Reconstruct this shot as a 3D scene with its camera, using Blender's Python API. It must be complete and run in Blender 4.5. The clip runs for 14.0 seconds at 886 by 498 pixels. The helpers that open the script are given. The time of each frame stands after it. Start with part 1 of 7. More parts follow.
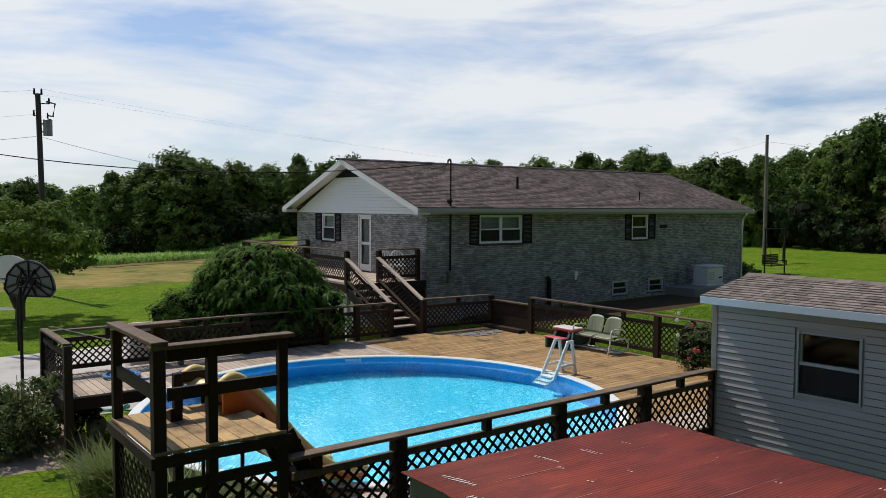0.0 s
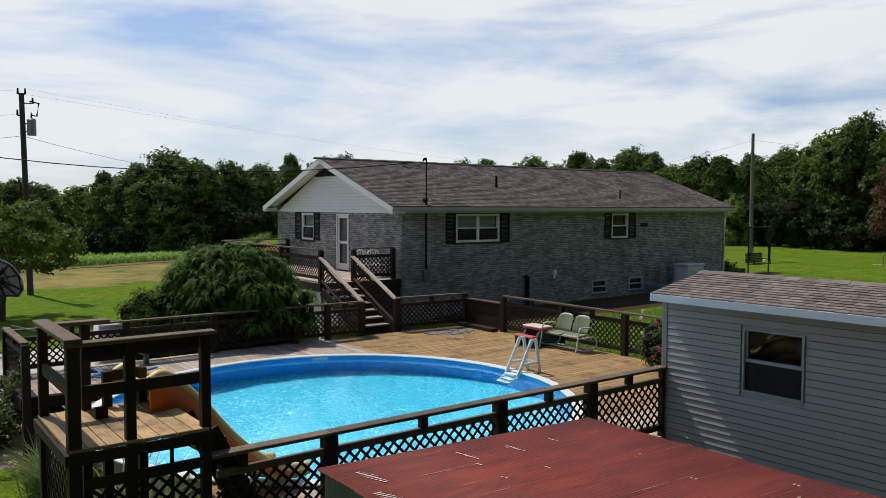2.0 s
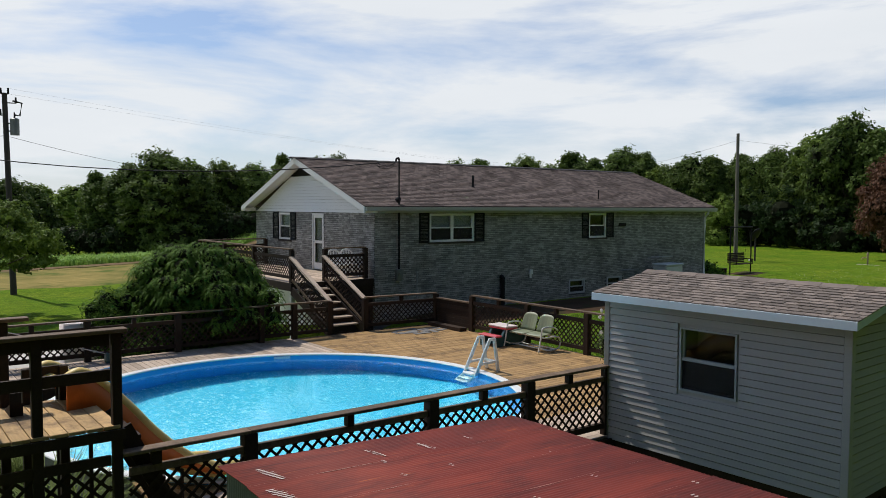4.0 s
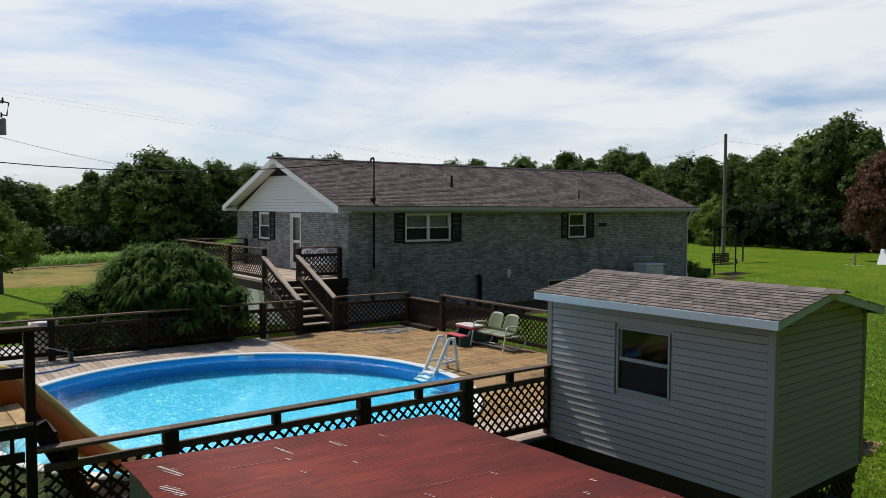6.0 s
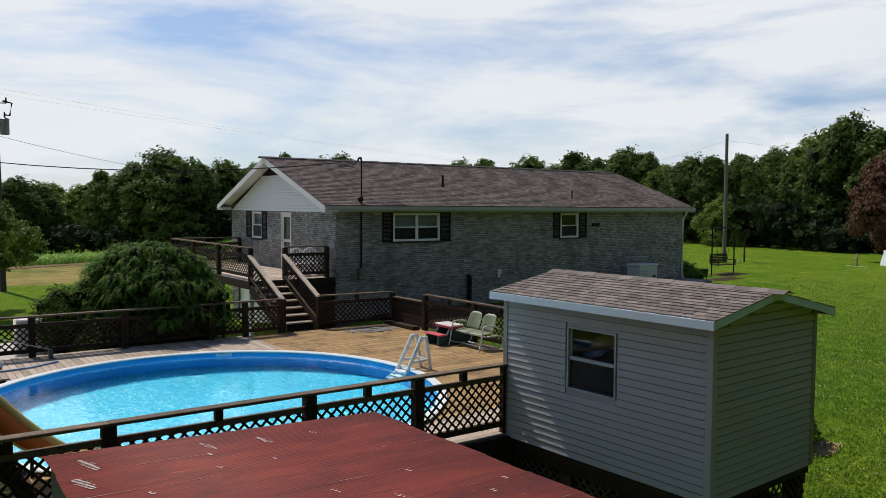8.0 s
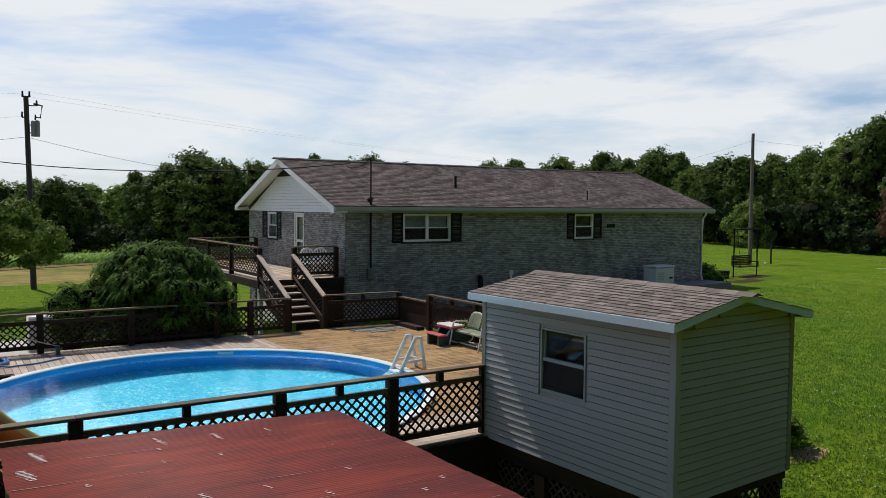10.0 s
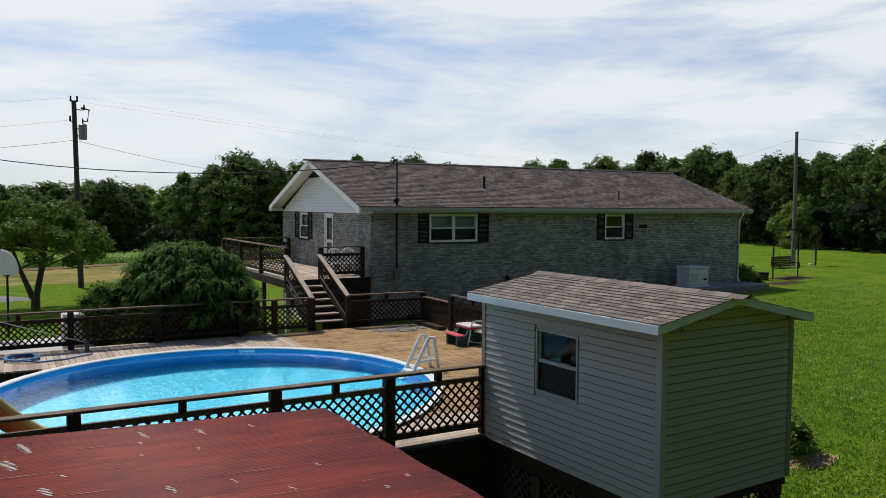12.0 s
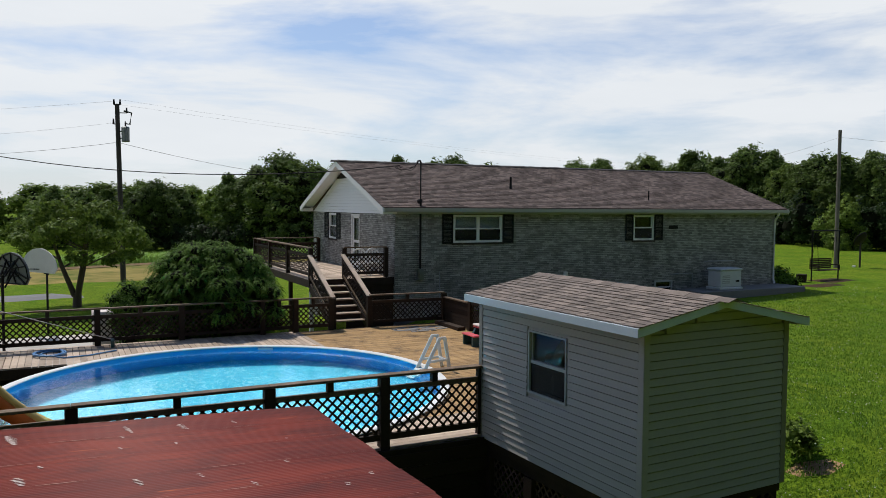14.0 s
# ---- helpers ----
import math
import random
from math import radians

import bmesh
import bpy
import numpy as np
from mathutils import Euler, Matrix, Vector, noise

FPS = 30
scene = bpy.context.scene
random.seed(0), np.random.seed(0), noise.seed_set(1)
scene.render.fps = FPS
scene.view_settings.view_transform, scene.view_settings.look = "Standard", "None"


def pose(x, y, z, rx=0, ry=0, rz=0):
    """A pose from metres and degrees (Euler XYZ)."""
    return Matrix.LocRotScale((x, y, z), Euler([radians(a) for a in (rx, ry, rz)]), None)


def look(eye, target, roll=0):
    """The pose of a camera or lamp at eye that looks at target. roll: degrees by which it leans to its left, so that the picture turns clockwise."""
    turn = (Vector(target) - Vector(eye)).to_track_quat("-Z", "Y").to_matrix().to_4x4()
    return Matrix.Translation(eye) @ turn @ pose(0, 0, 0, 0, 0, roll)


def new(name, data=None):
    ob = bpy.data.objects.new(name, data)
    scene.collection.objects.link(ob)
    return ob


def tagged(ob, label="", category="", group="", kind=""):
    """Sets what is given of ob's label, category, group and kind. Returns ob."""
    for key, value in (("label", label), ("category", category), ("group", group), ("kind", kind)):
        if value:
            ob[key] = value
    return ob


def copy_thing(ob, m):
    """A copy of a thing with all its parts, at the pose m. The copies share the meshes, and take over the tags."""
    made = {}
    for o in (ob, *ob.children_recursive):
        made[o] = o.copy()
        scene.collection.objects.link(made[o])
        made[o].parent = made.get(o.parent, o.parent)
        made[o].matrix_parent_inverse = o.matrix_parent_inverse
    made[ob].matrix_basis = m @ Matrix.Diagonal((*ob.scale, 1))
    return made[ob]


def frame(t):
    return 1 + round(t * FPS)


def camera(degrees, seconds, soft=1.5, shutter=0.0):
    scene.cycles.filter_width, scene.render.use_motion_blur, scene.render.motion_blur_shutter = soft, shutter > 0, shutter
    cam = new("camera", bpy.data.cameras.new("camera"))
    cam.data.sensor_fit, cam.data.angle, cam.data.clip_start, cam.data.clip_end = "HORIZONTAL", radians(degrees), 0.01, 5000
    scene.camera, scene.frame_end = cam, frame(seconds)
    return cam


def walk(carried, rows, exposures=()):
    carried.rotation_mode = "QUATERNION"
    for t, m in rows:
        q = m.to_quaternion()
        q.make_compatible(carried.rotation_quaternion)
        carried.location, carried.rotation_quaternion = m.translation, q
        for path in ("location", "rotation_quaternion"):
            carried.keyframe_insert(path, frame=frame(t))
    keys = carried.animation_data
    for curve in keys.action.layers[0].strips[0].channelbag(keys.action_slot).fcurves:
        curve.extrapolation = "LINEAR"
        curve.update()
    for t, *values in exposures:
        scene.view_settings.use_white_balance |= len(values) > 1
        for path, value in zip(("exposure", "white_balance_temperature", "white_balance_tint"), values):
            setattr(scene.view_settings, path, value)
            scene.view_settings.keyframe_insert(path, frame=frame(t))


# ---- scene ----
cam = camera(59.5, 14.0, soft=0.4)
PATH = [
    (0, (6.865, -7.073, 3.535), (5.274, -5.867, 3.426), 0.3),
    (0.5, (6.969, -6.937, 3.532), (5.378, -5.729, 3.423), 0.2),
    (1, (7.086, -6.794, 3.525), (5.496, -5.586, 3.415), 0.2),
    (1.5, (7.203, -6.643, 3.521), (5.612, -5.435, 3.411), 0.3),
    (2, (7.315, -6.488, 3.513), (5.726, -5.279, 3.403), 0.2),
    (2.5, (7.449, -6.326, 3.516), (5.86, -5.117, 3.405), 0.2),
    (3, (7.577, -6.162, 3.511), (5.989, -4.952, 3.4), 0.2),
    (5.5, (8.321, -5.295, 3.499), (6.73, -4.087, 3.39), 0.3),
    (6, (8.462, -5.132, 3.505), (6.869, -3.927, 3.395), 0.3),
    (6.5, (8.621, -4.959, 3.504), (7.024, -3.761, 3.395), 0.3),
    (7, (8.775, -4.79, 3.51), (7.173, -3.598, 3.4), 0.3),
    (7.5, (8.919, -4.629, 3.51), (7.311, -3.445, 3.4), 0.4),
    (8, (9.062, -4.464, 3.511), (7.447, -3.289, 3.4), 0.4),
    (10.5, (9.739, -3.619, 3.531), (8.056, -2.545, 3.42), 0.4),
    (11, (9.864, -3.471, 3.541), (8.164, -2.423, 3.429), 0.3),
    (11.5, (9.965, -3.327, 3.545), (8.249, -2.306, 3.434), 0.4),
    (12, (10.07, -3.188, 3.543), (8.338, -2.194, 3.432), 0.4),
    (12.5, (10.168, -3.045, 3.552), (8.421, -2.078, 3.441), 0.4),
    (13, (10.281, -2.891, 3.559), (8.519, -1.952, 3.448), 0.3),
    (13.5, (10.387, -2.73, 3.562), (8.61, -1.818, 3.451), 0.3),
    (14, (10.506, -2.564, 3.572), (8.718, -1.675, 3.46), 0.4),
]
walk(cam, [(t, look(eye, target, roll)) for t, eye, target, roll in PATH])

# ---- world, sun, exposure ----
SUN_DIR = Vector((0.66, 0.125, -1.0)).normalized()          # the way the sunlight travels
sun = new("sun", bpy.data.lights.new("sun", "SUN"))
sun.data.energy, sun.data.angle, sun.data.color = 3.6, radians(0.6), (1.0, 0.95, 0.87)
sun.matrix_world = look((0, 0, 30), Vector((0, 0, 30)) + SUN_DIR)
tagged(sun, kind="structure")

world = bpy.data.worlds.new("sky")
scene.world = world
world.use_nodes = True


def link(nt, a, b):
    nt.links.new(a, b)


def node(nt, kind, **props):
    n = nt.nodes.new(kind)
    for k, v in props.items():
        if k == "inputs":
            for key, val in v.items():
                n.inputs[key].default_value = val
        elif k == "op":
            n.operation = v
        elif k == "blend":
            n.blend_type = v
        elif k == "dtype":
            n.data_type = v
    return n


def build_sky():
    nt = world.node_tree
    nt.nodes.clear()
    out = node(nt, "ShaderNodeOutputWorld")
    bg = node(nt, "ShaderNodeBackground", inputs={"Strength": 1.0})
    sky = node(nt, "ShaderNodeTexSky")
    sky.sky_type, sky.sun_disc = "NISHITA", False
    sky.sun_elevation, sky.sun_rotation = radians(56), radians(270)
    sky.altitude, sky.air_density, sky.dust_density = 100, 1.0, 1.2
    gain = node(nt, "ShaderNodeMix", dtype="RGBA", blend="MULTIPLY", inputs={0: 1.0})
    gain.inputs[7].default_value = (0.061, 0.080, 0.105, 1)
    link(nt, sky.outputs[0], gain.inputs[6])
    co = node(nt, "ShaderNodeTexCoord")
    mp = node(nt, "ShaderNodeMapping")
    mp.inputs["Rotation"].default_value = (radians(4), radians(-5), radians(20))
    mp.inputs["Scale"].default_value = (1.1, 1.1, 5.6)
    mp.inputs["Location"].default_value = (0.6, 0.2, 0.35)
    link(nt, co.outputs["Generated"], mp.inputs[0])
    n1 = node(nt, "ShaderNodeTexNoise", inputs={"Scale": 1.9, "Detail": 8.0, "Roughness": 0.56, "Distortion": 0.3})
    link(nt, mp.outputs[0], n1.inputs["Vector"])
    ramp = node(nt, "ShaderNodeValToRGB")
    ramp.color_ramp.elements[0].position, ramp.color_ramp.elements[1].position = 0.37, 0.55
    link(nt, n1.outputs[0], ramp.inputs[0])
    n2 = node(nt, "ShaderNodeTexNoise", inputs={"Scale": 2.6, "Detail": 5.0, "Roughness": 0.6})
    link(nt, mp.outputs[0], n2.inputs["Vector"])
    shade = node(nt, "ShaderNodeMix", dtype="RGBA")
    shade.inputs[6].default_value, shade.inputs[7].default_value = (0.755, 0.792, 0.832, 1), (0.885, 0.908, 0.93, 1)
    link(nt, n2.outputs[0], shade.inputs[0])
    both = node(nt, "ShaderNodeMix", dtype="RGBA")
    thin = node(nt, "ShaderNodeMath", op="MULTIPLY_ADD", inputs={1: 0.76, 2: 0.20})
    link(nt, ramp.outputs[0], thin.inputs[0])
    # cloud bands thin out above the view to a clear zenith, lowering the ambient light
    xyz = node(nt, "ShaderNodeSeparateXYZ")
    link(nt, co.outputs["Generated"], xyz.inputs[0])
    lowc = node(nt, "ShaderNodeMapRange", inputs={1: 0.30, 2: 0.56, 3: 1.0, 4: 0.03})
    link(nt, xyz.outputs[2], lowc.inputs[0])
    product = node(nt, "ShaderNodeMath", op="MULTIPLY")
    link(nt, thin.outputs[0], product.inputs[0])
    link(nt, lowc.outputs[0], product.inputs[1])
    # bright haze low over the horizon
    hazy = node(nt, "ShaderNodeMapRange", inputs={1: 0.0, 2: 0.16, 3: 0.80, 4: 0.0})
    link(nt, xyz.outputs[2], hazy.inputs[0])
    cover = node(nt, "ShaderNodeMath", op="MAXIMUM")
    link(nt, product.outputs[0], cover.inputs[0])
    link(nt, hazy.outputs[0], cover.inputs[1])
    link(nt, cover.outputs[0], both.inputs[0])
    link(nt, gain.outputs[2], both.inputs[6])
    link(nt, shade.outputs[2], both.inputs[7])
    link(nt, both.outputs[2], bg.inputs[0])
    link(nt, bg.outputs[0], out.inputs[0])


build_sky()
scene.view_settings.exposure = 0.0


# ---- materials ----
def blank(name):
    m = bpy.data.materials.new(name)
    m.use_nodes = True
    nt = m.node_tree
    nt.nodes.clear()
    out = node(nt, "ShaderNodeOutputMaterial")
    bs = node(nt, "ShaderNodeBsdfPrincipled")
    link(nt, bs.outputs[0], out.inputs[0])
    return m, nt, bs


def rgb(c):
    return (c[0], c[1], c[2], 1.0)


def surf(name, c1, c2, rough=0.7, fine=30.0, coarse=1.5, bump=0.2, metal=0.0, rand=0.0, dark=None, stretch=(1, 1, 1), spec=0.5, depth=0.01):
    """A weathered surface: two colours mixed at two scales, relief, and a shade of its own for each piece."""
    m, nt, bs = blank(name)
    co = node(nt, "ShaderNodeTexCoord")
    mp = node(nt, "ShaderNodeMapping")
    mp.inputs["Scale"].default_value = stretch
    link(nt, co.outputs["Object"], mp.inputs[0])
    a = node(nt, "ShaderNodeTexNoise", inputs={"Scale": fine, "Detail": 6.0, "Roughness": 0.65})
    b = node(nt, "ShaderNodeTexNoise", inputs={"Scale": coarse, "Detail": 4.0, "Roughness": 0.55})
    link(nt, mp.outputs[0], a.inputs["Vector"])
    link(nt, mp.outputs[0], b.inputs["Vector"])
    f = node(nt, "ShaderNodeMath", op="MULTIPLY_ADD", inputs={1: 1.6, 2: -0.3})
    g = node(nt, "ShaderNodeMix", dtype="FLOAT", inputs={0: 0.5})
    link(nt, a.outputs[0], g.inputs[2])
    link(nt, b.outputs[0], g.inputs[3])
    link(nt, g.outputs[0], f.inputs[0])
    f.use_clamp = True
    mix = node(nt, "ShaderNodeMix", dtype="RGBA")
    mix.inputs[6].default_value, mix.inputs[7].default_value = rgb(c1), rgb(c2)
    link(nt, f.outputs[0], mix.inputs[0])
    last = mix.outputs[2]
    if dark:
        st = node(nt, "ShaderNodeTexNoise", inputs={"Scale": coarse * 0.6, "Detail": 8.0, "Roughness": 0.7})
        link(nt, co.outputs["Object"], st.inputs["Vector"])
        rp = node(nt, "ShaderNodeValToRGB")
        rp.color_ramp.elements[0].position, rp.color_ramp.elements[1].position = 0.5, 0.68
        link(nt, st.outputs[0], rp.inputs[0])
        mx = node(nt, "ShaderNodeMix", dtype="RGBA")
        mx.inputs[7].default_value = rgb(dark)
        link(nt, rp.outputs[0], mx.inputs[0])
        link(nt, last, mx.inputs[6])
        last = mx.outputs[2]
    if rand:
        oi = node(nt, "ShaderNodeObjectInfo")
        gm = node(nt, "ShaderNodeNewGeometry")
        ad = node(nt, "ShaderNodeMath", op="ADD")
        fr = node(nt, "ShaderNodeMath", op="FRACT")
        link(nt, oi.outputs["Random"], ad.inputs[0])
        link(nt, gm.outputs["Random Per Island"], ad.inputs[1])
        link(nt, ad.outputs[0], fr.inputs[0])
        vr = node(nt, "ShaderNodeMath", op="MULTIPLY_ADD", inputs={1: 2 * rand, 2: 1 - rand})
        link(nt, fr.outputs[0], vr.inputs[0])
        hs = node(nt, "ShaderNodeHueSaturation")
        link(nt, vr.outputs[0], hs.inputs["Value"])
        link(nt, last, hs.inputs["Color"])
        last = hs.outputs[0]
    link(nt, last, bs.inputs["Base Color"])
    bs.inputs["Roughness"].default_value = rough
    bs.inputs["Metallic"].default_value = metal
    bs.inputs["Specular IOR Level"].default_value = spec
    if bump:
        bp = node(nt, "ShaderNodeBump", inputs={"Strength": bump, "Distance": depth})
        link(nt, a.outputs[0], bp.inputs["Height"])
        link(nt, bp.outputs[0], bs.inputs["Normal"])
    return m


def clear(name, tint, gloss_rough=0.02):
    """Clear glass or water: light passes tinted, and it mirrors by Fresnel."""
    m = bpy.data.materials.new(name)
    m.use_nodes = True
    nt = m.node_tree
    nt.nodes.clear()
    out = node(nt, "ShaderNodeOutputMaterial")
    tr = node(nt, "ShaderNodeBsdfTransparent", inputs={"Color": rgb(tint)})
    gl = node(nt, "ShaderNodeBsdfGlossy", inputs={"Roughness": gloss_rough})
    lw = node(nt, "ShaderNodeLayerWeight", inputs={"Blend": 0.5})
    pw = node(nt, "ShaderNodeMath", op="POWER", inputs={1: 5.0})
    fr = node(nt, "ShaderNodeMath", op="MULTIPLY_ADD", inputs={1: 0.5, 2: 0.035})
    link(nt, lw.outputs["Facing"], pw.inputs[0])
    link(nt, pw.outputs[0], fr.inputs[0])
    mx = node(nt, "ShaderNodeMixShader")
    link(nt, fr.outputs[0], mx.inputs[0])
    link(nt, tr.outputs[0], mx.inputs[1])
    link(nt, gl.outputs[0], mx.inputs[2])
    link(nt, mx.outputs[0], out.inputs[0])
    return m


def water_material():
    """Rippled clear water that bends the light."""
    m, nt, bs = blank("pool_water")
    bs.inputs["Base Color"].default_value = (0.55, 0.93, 1.0, 1)
    bs.inputs["Roughness"].default_value = 0.02
    bs.inputs["IOR"].default_value = 1.27
    bs.inputs["Specular IOR Level"].default_value = 0.25
    bs.inputs["Transmission Weight"].default_value = 1.0
    co = node(nt, "ShaderNodeTexCoord")
    a = node(nt, "ShaderNodeTexNoise", inputs={"Scale": 7.5, "Detail": 3.0, "Roughness": 0.55, "Distortion": 0.8})
    link(nt, co.outputs["Object"], a.inputs["Vector"])
    bp = node(nt, "ShaderNodeBump", inputs={"Strength": 0.20, "Distance": 0.02})
    link(nt, a.outputs[0], bp.inputs["Height"])
    link(nt, bp.outputs[0], bs.inputs["Normal"])
    return m


def red_steel():
    """Faded red paint on steel: streaks along the ribs, darker blotches and orange rust flakes."""
    m, nt, bs = blank("red_painted_steel")
    co = node(nt, "ShaderNodeTexCoord")

    def spots(scale, stretch, detail, lo, hi, rough=0.6):
        mp = node(nt, "ShaderNodeMapping")
        mp.inputs["Scale"].default_value = stretch
        link(nt, co.outputs["Object"], mp.inputs[0])
        n = node(nt, "ShaderNodeTexNoise", inputs={"Scale": scale, "Detail": detail, "Roughness": rough})
        link(nt, mp.outputs[0], n.inputs["Vector"])
        r = node(nt, "ShaderNodeValToRGB")
        r.color_ramp.elements[0].position, r.color_ramp.elements[1].position = lo, hi
        link(nt, n.outputs[0], r.inputs[0])
        return r.outputs[0]

    def over(base, fac, colour):
        mx = node(nt, "ShaderNodeMix", dtype="RGBA")
        mx.inputs[7].default_value = rgb(colour)
        link(nt, fac, mx.inputs[0])
        if isinstance(base, tuple):
            mx.inputs[6].default_value = rgb(base)
        else:
            link(nt, base, mx.inputs[6])
        return mx.outputs[2]

    c = over((0.150, 0.025, 0.018), spots(1.6, (1, 0.35, 1), 6, 0.35, 0.65), (0.265, 0.044, 0.025))
    c = over(c, spots(9.0, (2.2, 0.12, 1), 5, 0.52, 0.70), (0.130, 0.026, 0.020))
    c = over(c, spots(1.9, (1.6, 0.5, 1), 8, 0.50, 0.70, 0.7), (0.100, 0.023, 0.018))
    c = over(c, spots(16.0, (1.6, 0.10, 1), 4, 0.66, 0.74), (0.42, 0.10, 0.035))
    c = over(c, spots(22.0, (1, 0.5, 1), 5, 0.70, 0.76), (0.36, 0.17, 0.10))
    link(nt, c, bs.inputs["Base Color"])
    bs.inputs["Roughness"].default_value = 0.72
    bs.inputs["Specular IOR Level"].default_value = 0.22
    return m


def leafy(name, c1, c2, rough=0.55, through_light=0.25):
    """Leaves: two greens over the crown, a shade for each leaf, some light coming through."""
    m, nt, bs = blank(name)
    co = node(nt, "ShaderNodeTexCoord")
    nz = node(nt, "ShaderNodeTexNoise", inputs={"Scale": 0.6, "Detail": 3.0})
    link(nt, co.outputs["Object"], nz.inputs["Vector"])
    gm = node(nt, "ShaderNodeNewGeometry")
    av = node(nt, "ShaderNodeMix", dtype="FLOAT", inputs={0: 0.55})
    link(nt, nz.outputs[0], av.inputs[2])
    link(nt, gm.outputs["Random Per Island"], av.inputs[3])
    mix = node(nt, "ShaderNodeMix", dtype="RGBA")
    mix.inputs[6].default_value, mix.inputs[7].default_value = rgb(c1), rgb(c2)
    link(nt, av.outputs[0], mix.inputs[0])
    oi = node(nt, "ShaderNodeObjectInfo")
    vr = node(nt, "ShaderNodeMath", op="MULTIPLY_ADD", inputs={1: 0.5, 2: 0.75})
    link(nt, oi.outputs["Random"], vr.inputs[0])
    hs = node(nt, "ShaderNodeHueSaturation")
    link(nt, vr.outputs[0], hs.inputs["Value"])
    link(nt, mix.outputs[2], hs.inputs["Color"])
    link(nt, hs.outputs[0], bs.inputs["Base Color"])
    bs.inputs["Roughness"].default_value = rough
    bs.inputs["Specular IOR Level"].default_value = 0.08
    tl = node(nt, "ShaderNodeBsdfTranslucent")
    link(nt, hs.outputs[0], tl.inputs[0])
    mx = node(nt, "ShaderNodeMixShader", inputs={0: through_light})
    link(nt, bs.outputs[0], mx.inputs[1])
    link(nt, tl.outputs[0], mx.inputs[2])
    link(nt, mx.outputs[0], nt.nodes["Material Output"].inputs[0])
    return m


M_BRICK = surf("brick_pale_grey", (0.15, 0.149, 0.140), (0.47, 0.466, 0.44), 0.9, 30, 2.0, 0.6, rand=0.33, dark=(0.20, 0.196, 0.185), spec=0.2)
M_SILLBRICK = surf("dark_sill_brick", (0.030, 0.026, 0.024), (0.085, 0.070, 0.060), 0.9, 30, 6.0, 0.4, rand=0.3, spec=0.2)
M_MORTAR = surf("mortar", (0.060, 0.059, 0.056), (0.12, 0.118, 0.112), 0.95, 60, 2, 0.4)
M_BLOCK = surf("painted_block", (0.52, 0.50, 0.45), (0.62, 0.60, 0.55), 0.85, 30, 1.5, 0.2)
M_SHINGLE = surf("asphalt_shingle_brown", (0.050, 0.039, 0.034), (0.185, 0.140, 0.122), 0.95, 26, 1.2, 0.6, rand=0.45, spec=0.2)
M_SHINGLE_SHED = surf("asphalt_shingle_tan", (0.10, 0.080, 0.068), (0.26, 0.208, 0.172), 0.95, 110, 5.0, 0.7, rand=0.36, depth=0.004)
M_WHITE = surf("white_paint", (0.66, 0.66, 0.65), (0.80, 0.80, 0.79), 0.5, 25, 1.2, 0.08)
M_VINYL = surf("white_vinyl_siding", (0.70, 0.71, 0.72), (0.78, 0.79, 0.80), 0.45, 20, 0.8, 0.05)
M_SIDING = surf("grey_beige_vinyl_siding", (0.365, 0.35, 0.34), (0.455, 0.435, 0.42), 0.55, 40, 1.3, 0.06, rand=0.04, stretch=(0.3, 0.3, 2), spec=0.2)
M_FASCIA = surf("pale_blue_painted_trim", (0.54, 0.63, 0.71), (0.66, 0.74, 0.81), 0.5, 25, 1.5, 0.1)
M_TRIM = surf("brown_grey_corner_trim", (0.20, 0.18, 0.16), (0.26, 0.24, 0.21), 0.55, 25, 1.5, 0.1)
M_GUTTER = surf("grey_green_gutter", (0.30, 0.31, 0.27), (0.38, 0.39, 0.35), 0.5, 25, 1.5, 0.05)
M_RIDGE = surf("dark_ridge_vent", (0.020, 0.018, 0.017), (0.045, 0.040, 0.037), 0.9, 40, 2, 0.3)
M_ALU = surf("grey_window_frame", (0.34, 0.36, 0.38), (0.42, 0.44, 0.46), 0.4, 25, 2, 0.05)
# concrete darkened to put the house shade into the slab
M_DARKCONC = surf("dark_grey_concrete", (0.14, 0.136, 0.13), (0.24, 0.232, 0.22), 0.9, 35, 0.8, 0.2)
M_SCREEN = clear("insect_screen", (0.30, 0.31, 0.32), 0.6)
M_SHUTTER = surf("black_shutter", (0.008, 0.010, 0.011), (0.018, 0.020, 0.022), 0.6, 30, 2, 0.1, spec=0.12)
M_DARKWOOD = surf("dark_stained_timber", (0.010, 0.007, 0.005), (0.055, 0.033, 0.021), 0.75, 45, 2.0, 0.35, rand=0.25, stretch=(1, 1, 1), spec=0.2)
M_SKIRT = surf("brown_lattice", (0.045, 0.028, 0.019), (0.125, 0.078, 0.052), 0.8, 40, 3.0, 0.3, rand=0.2, spec=0.15)
M_RAILTOP = surf("weathered_rail_cap", (0.026, 0.017, 0.011), (0.27, 0.185, 0.120), 0.75, 26, 4.5, 0.5, rand=0.2, spec=0.2)
M_DECK = surf("honey_deck_board", (0.22, 0.125, 0.050), (0.54, 0.345, 0.15), 0.7, 24, 2.8, 0.4, rand=0.18, dark=(0.11, 0.068, 0.036), stretch=(2.4, 0.16, 1), spec=0.2)
M_DECKGREY = surf("bleached_deck_board", (0.32, 0.24, 0.18), (0.58, 0.465, 0.36), 0.75, 20, 1.4, 0.35, rand=0.22, dark=(0.25, 0.18, 0.13), spec=0.2)
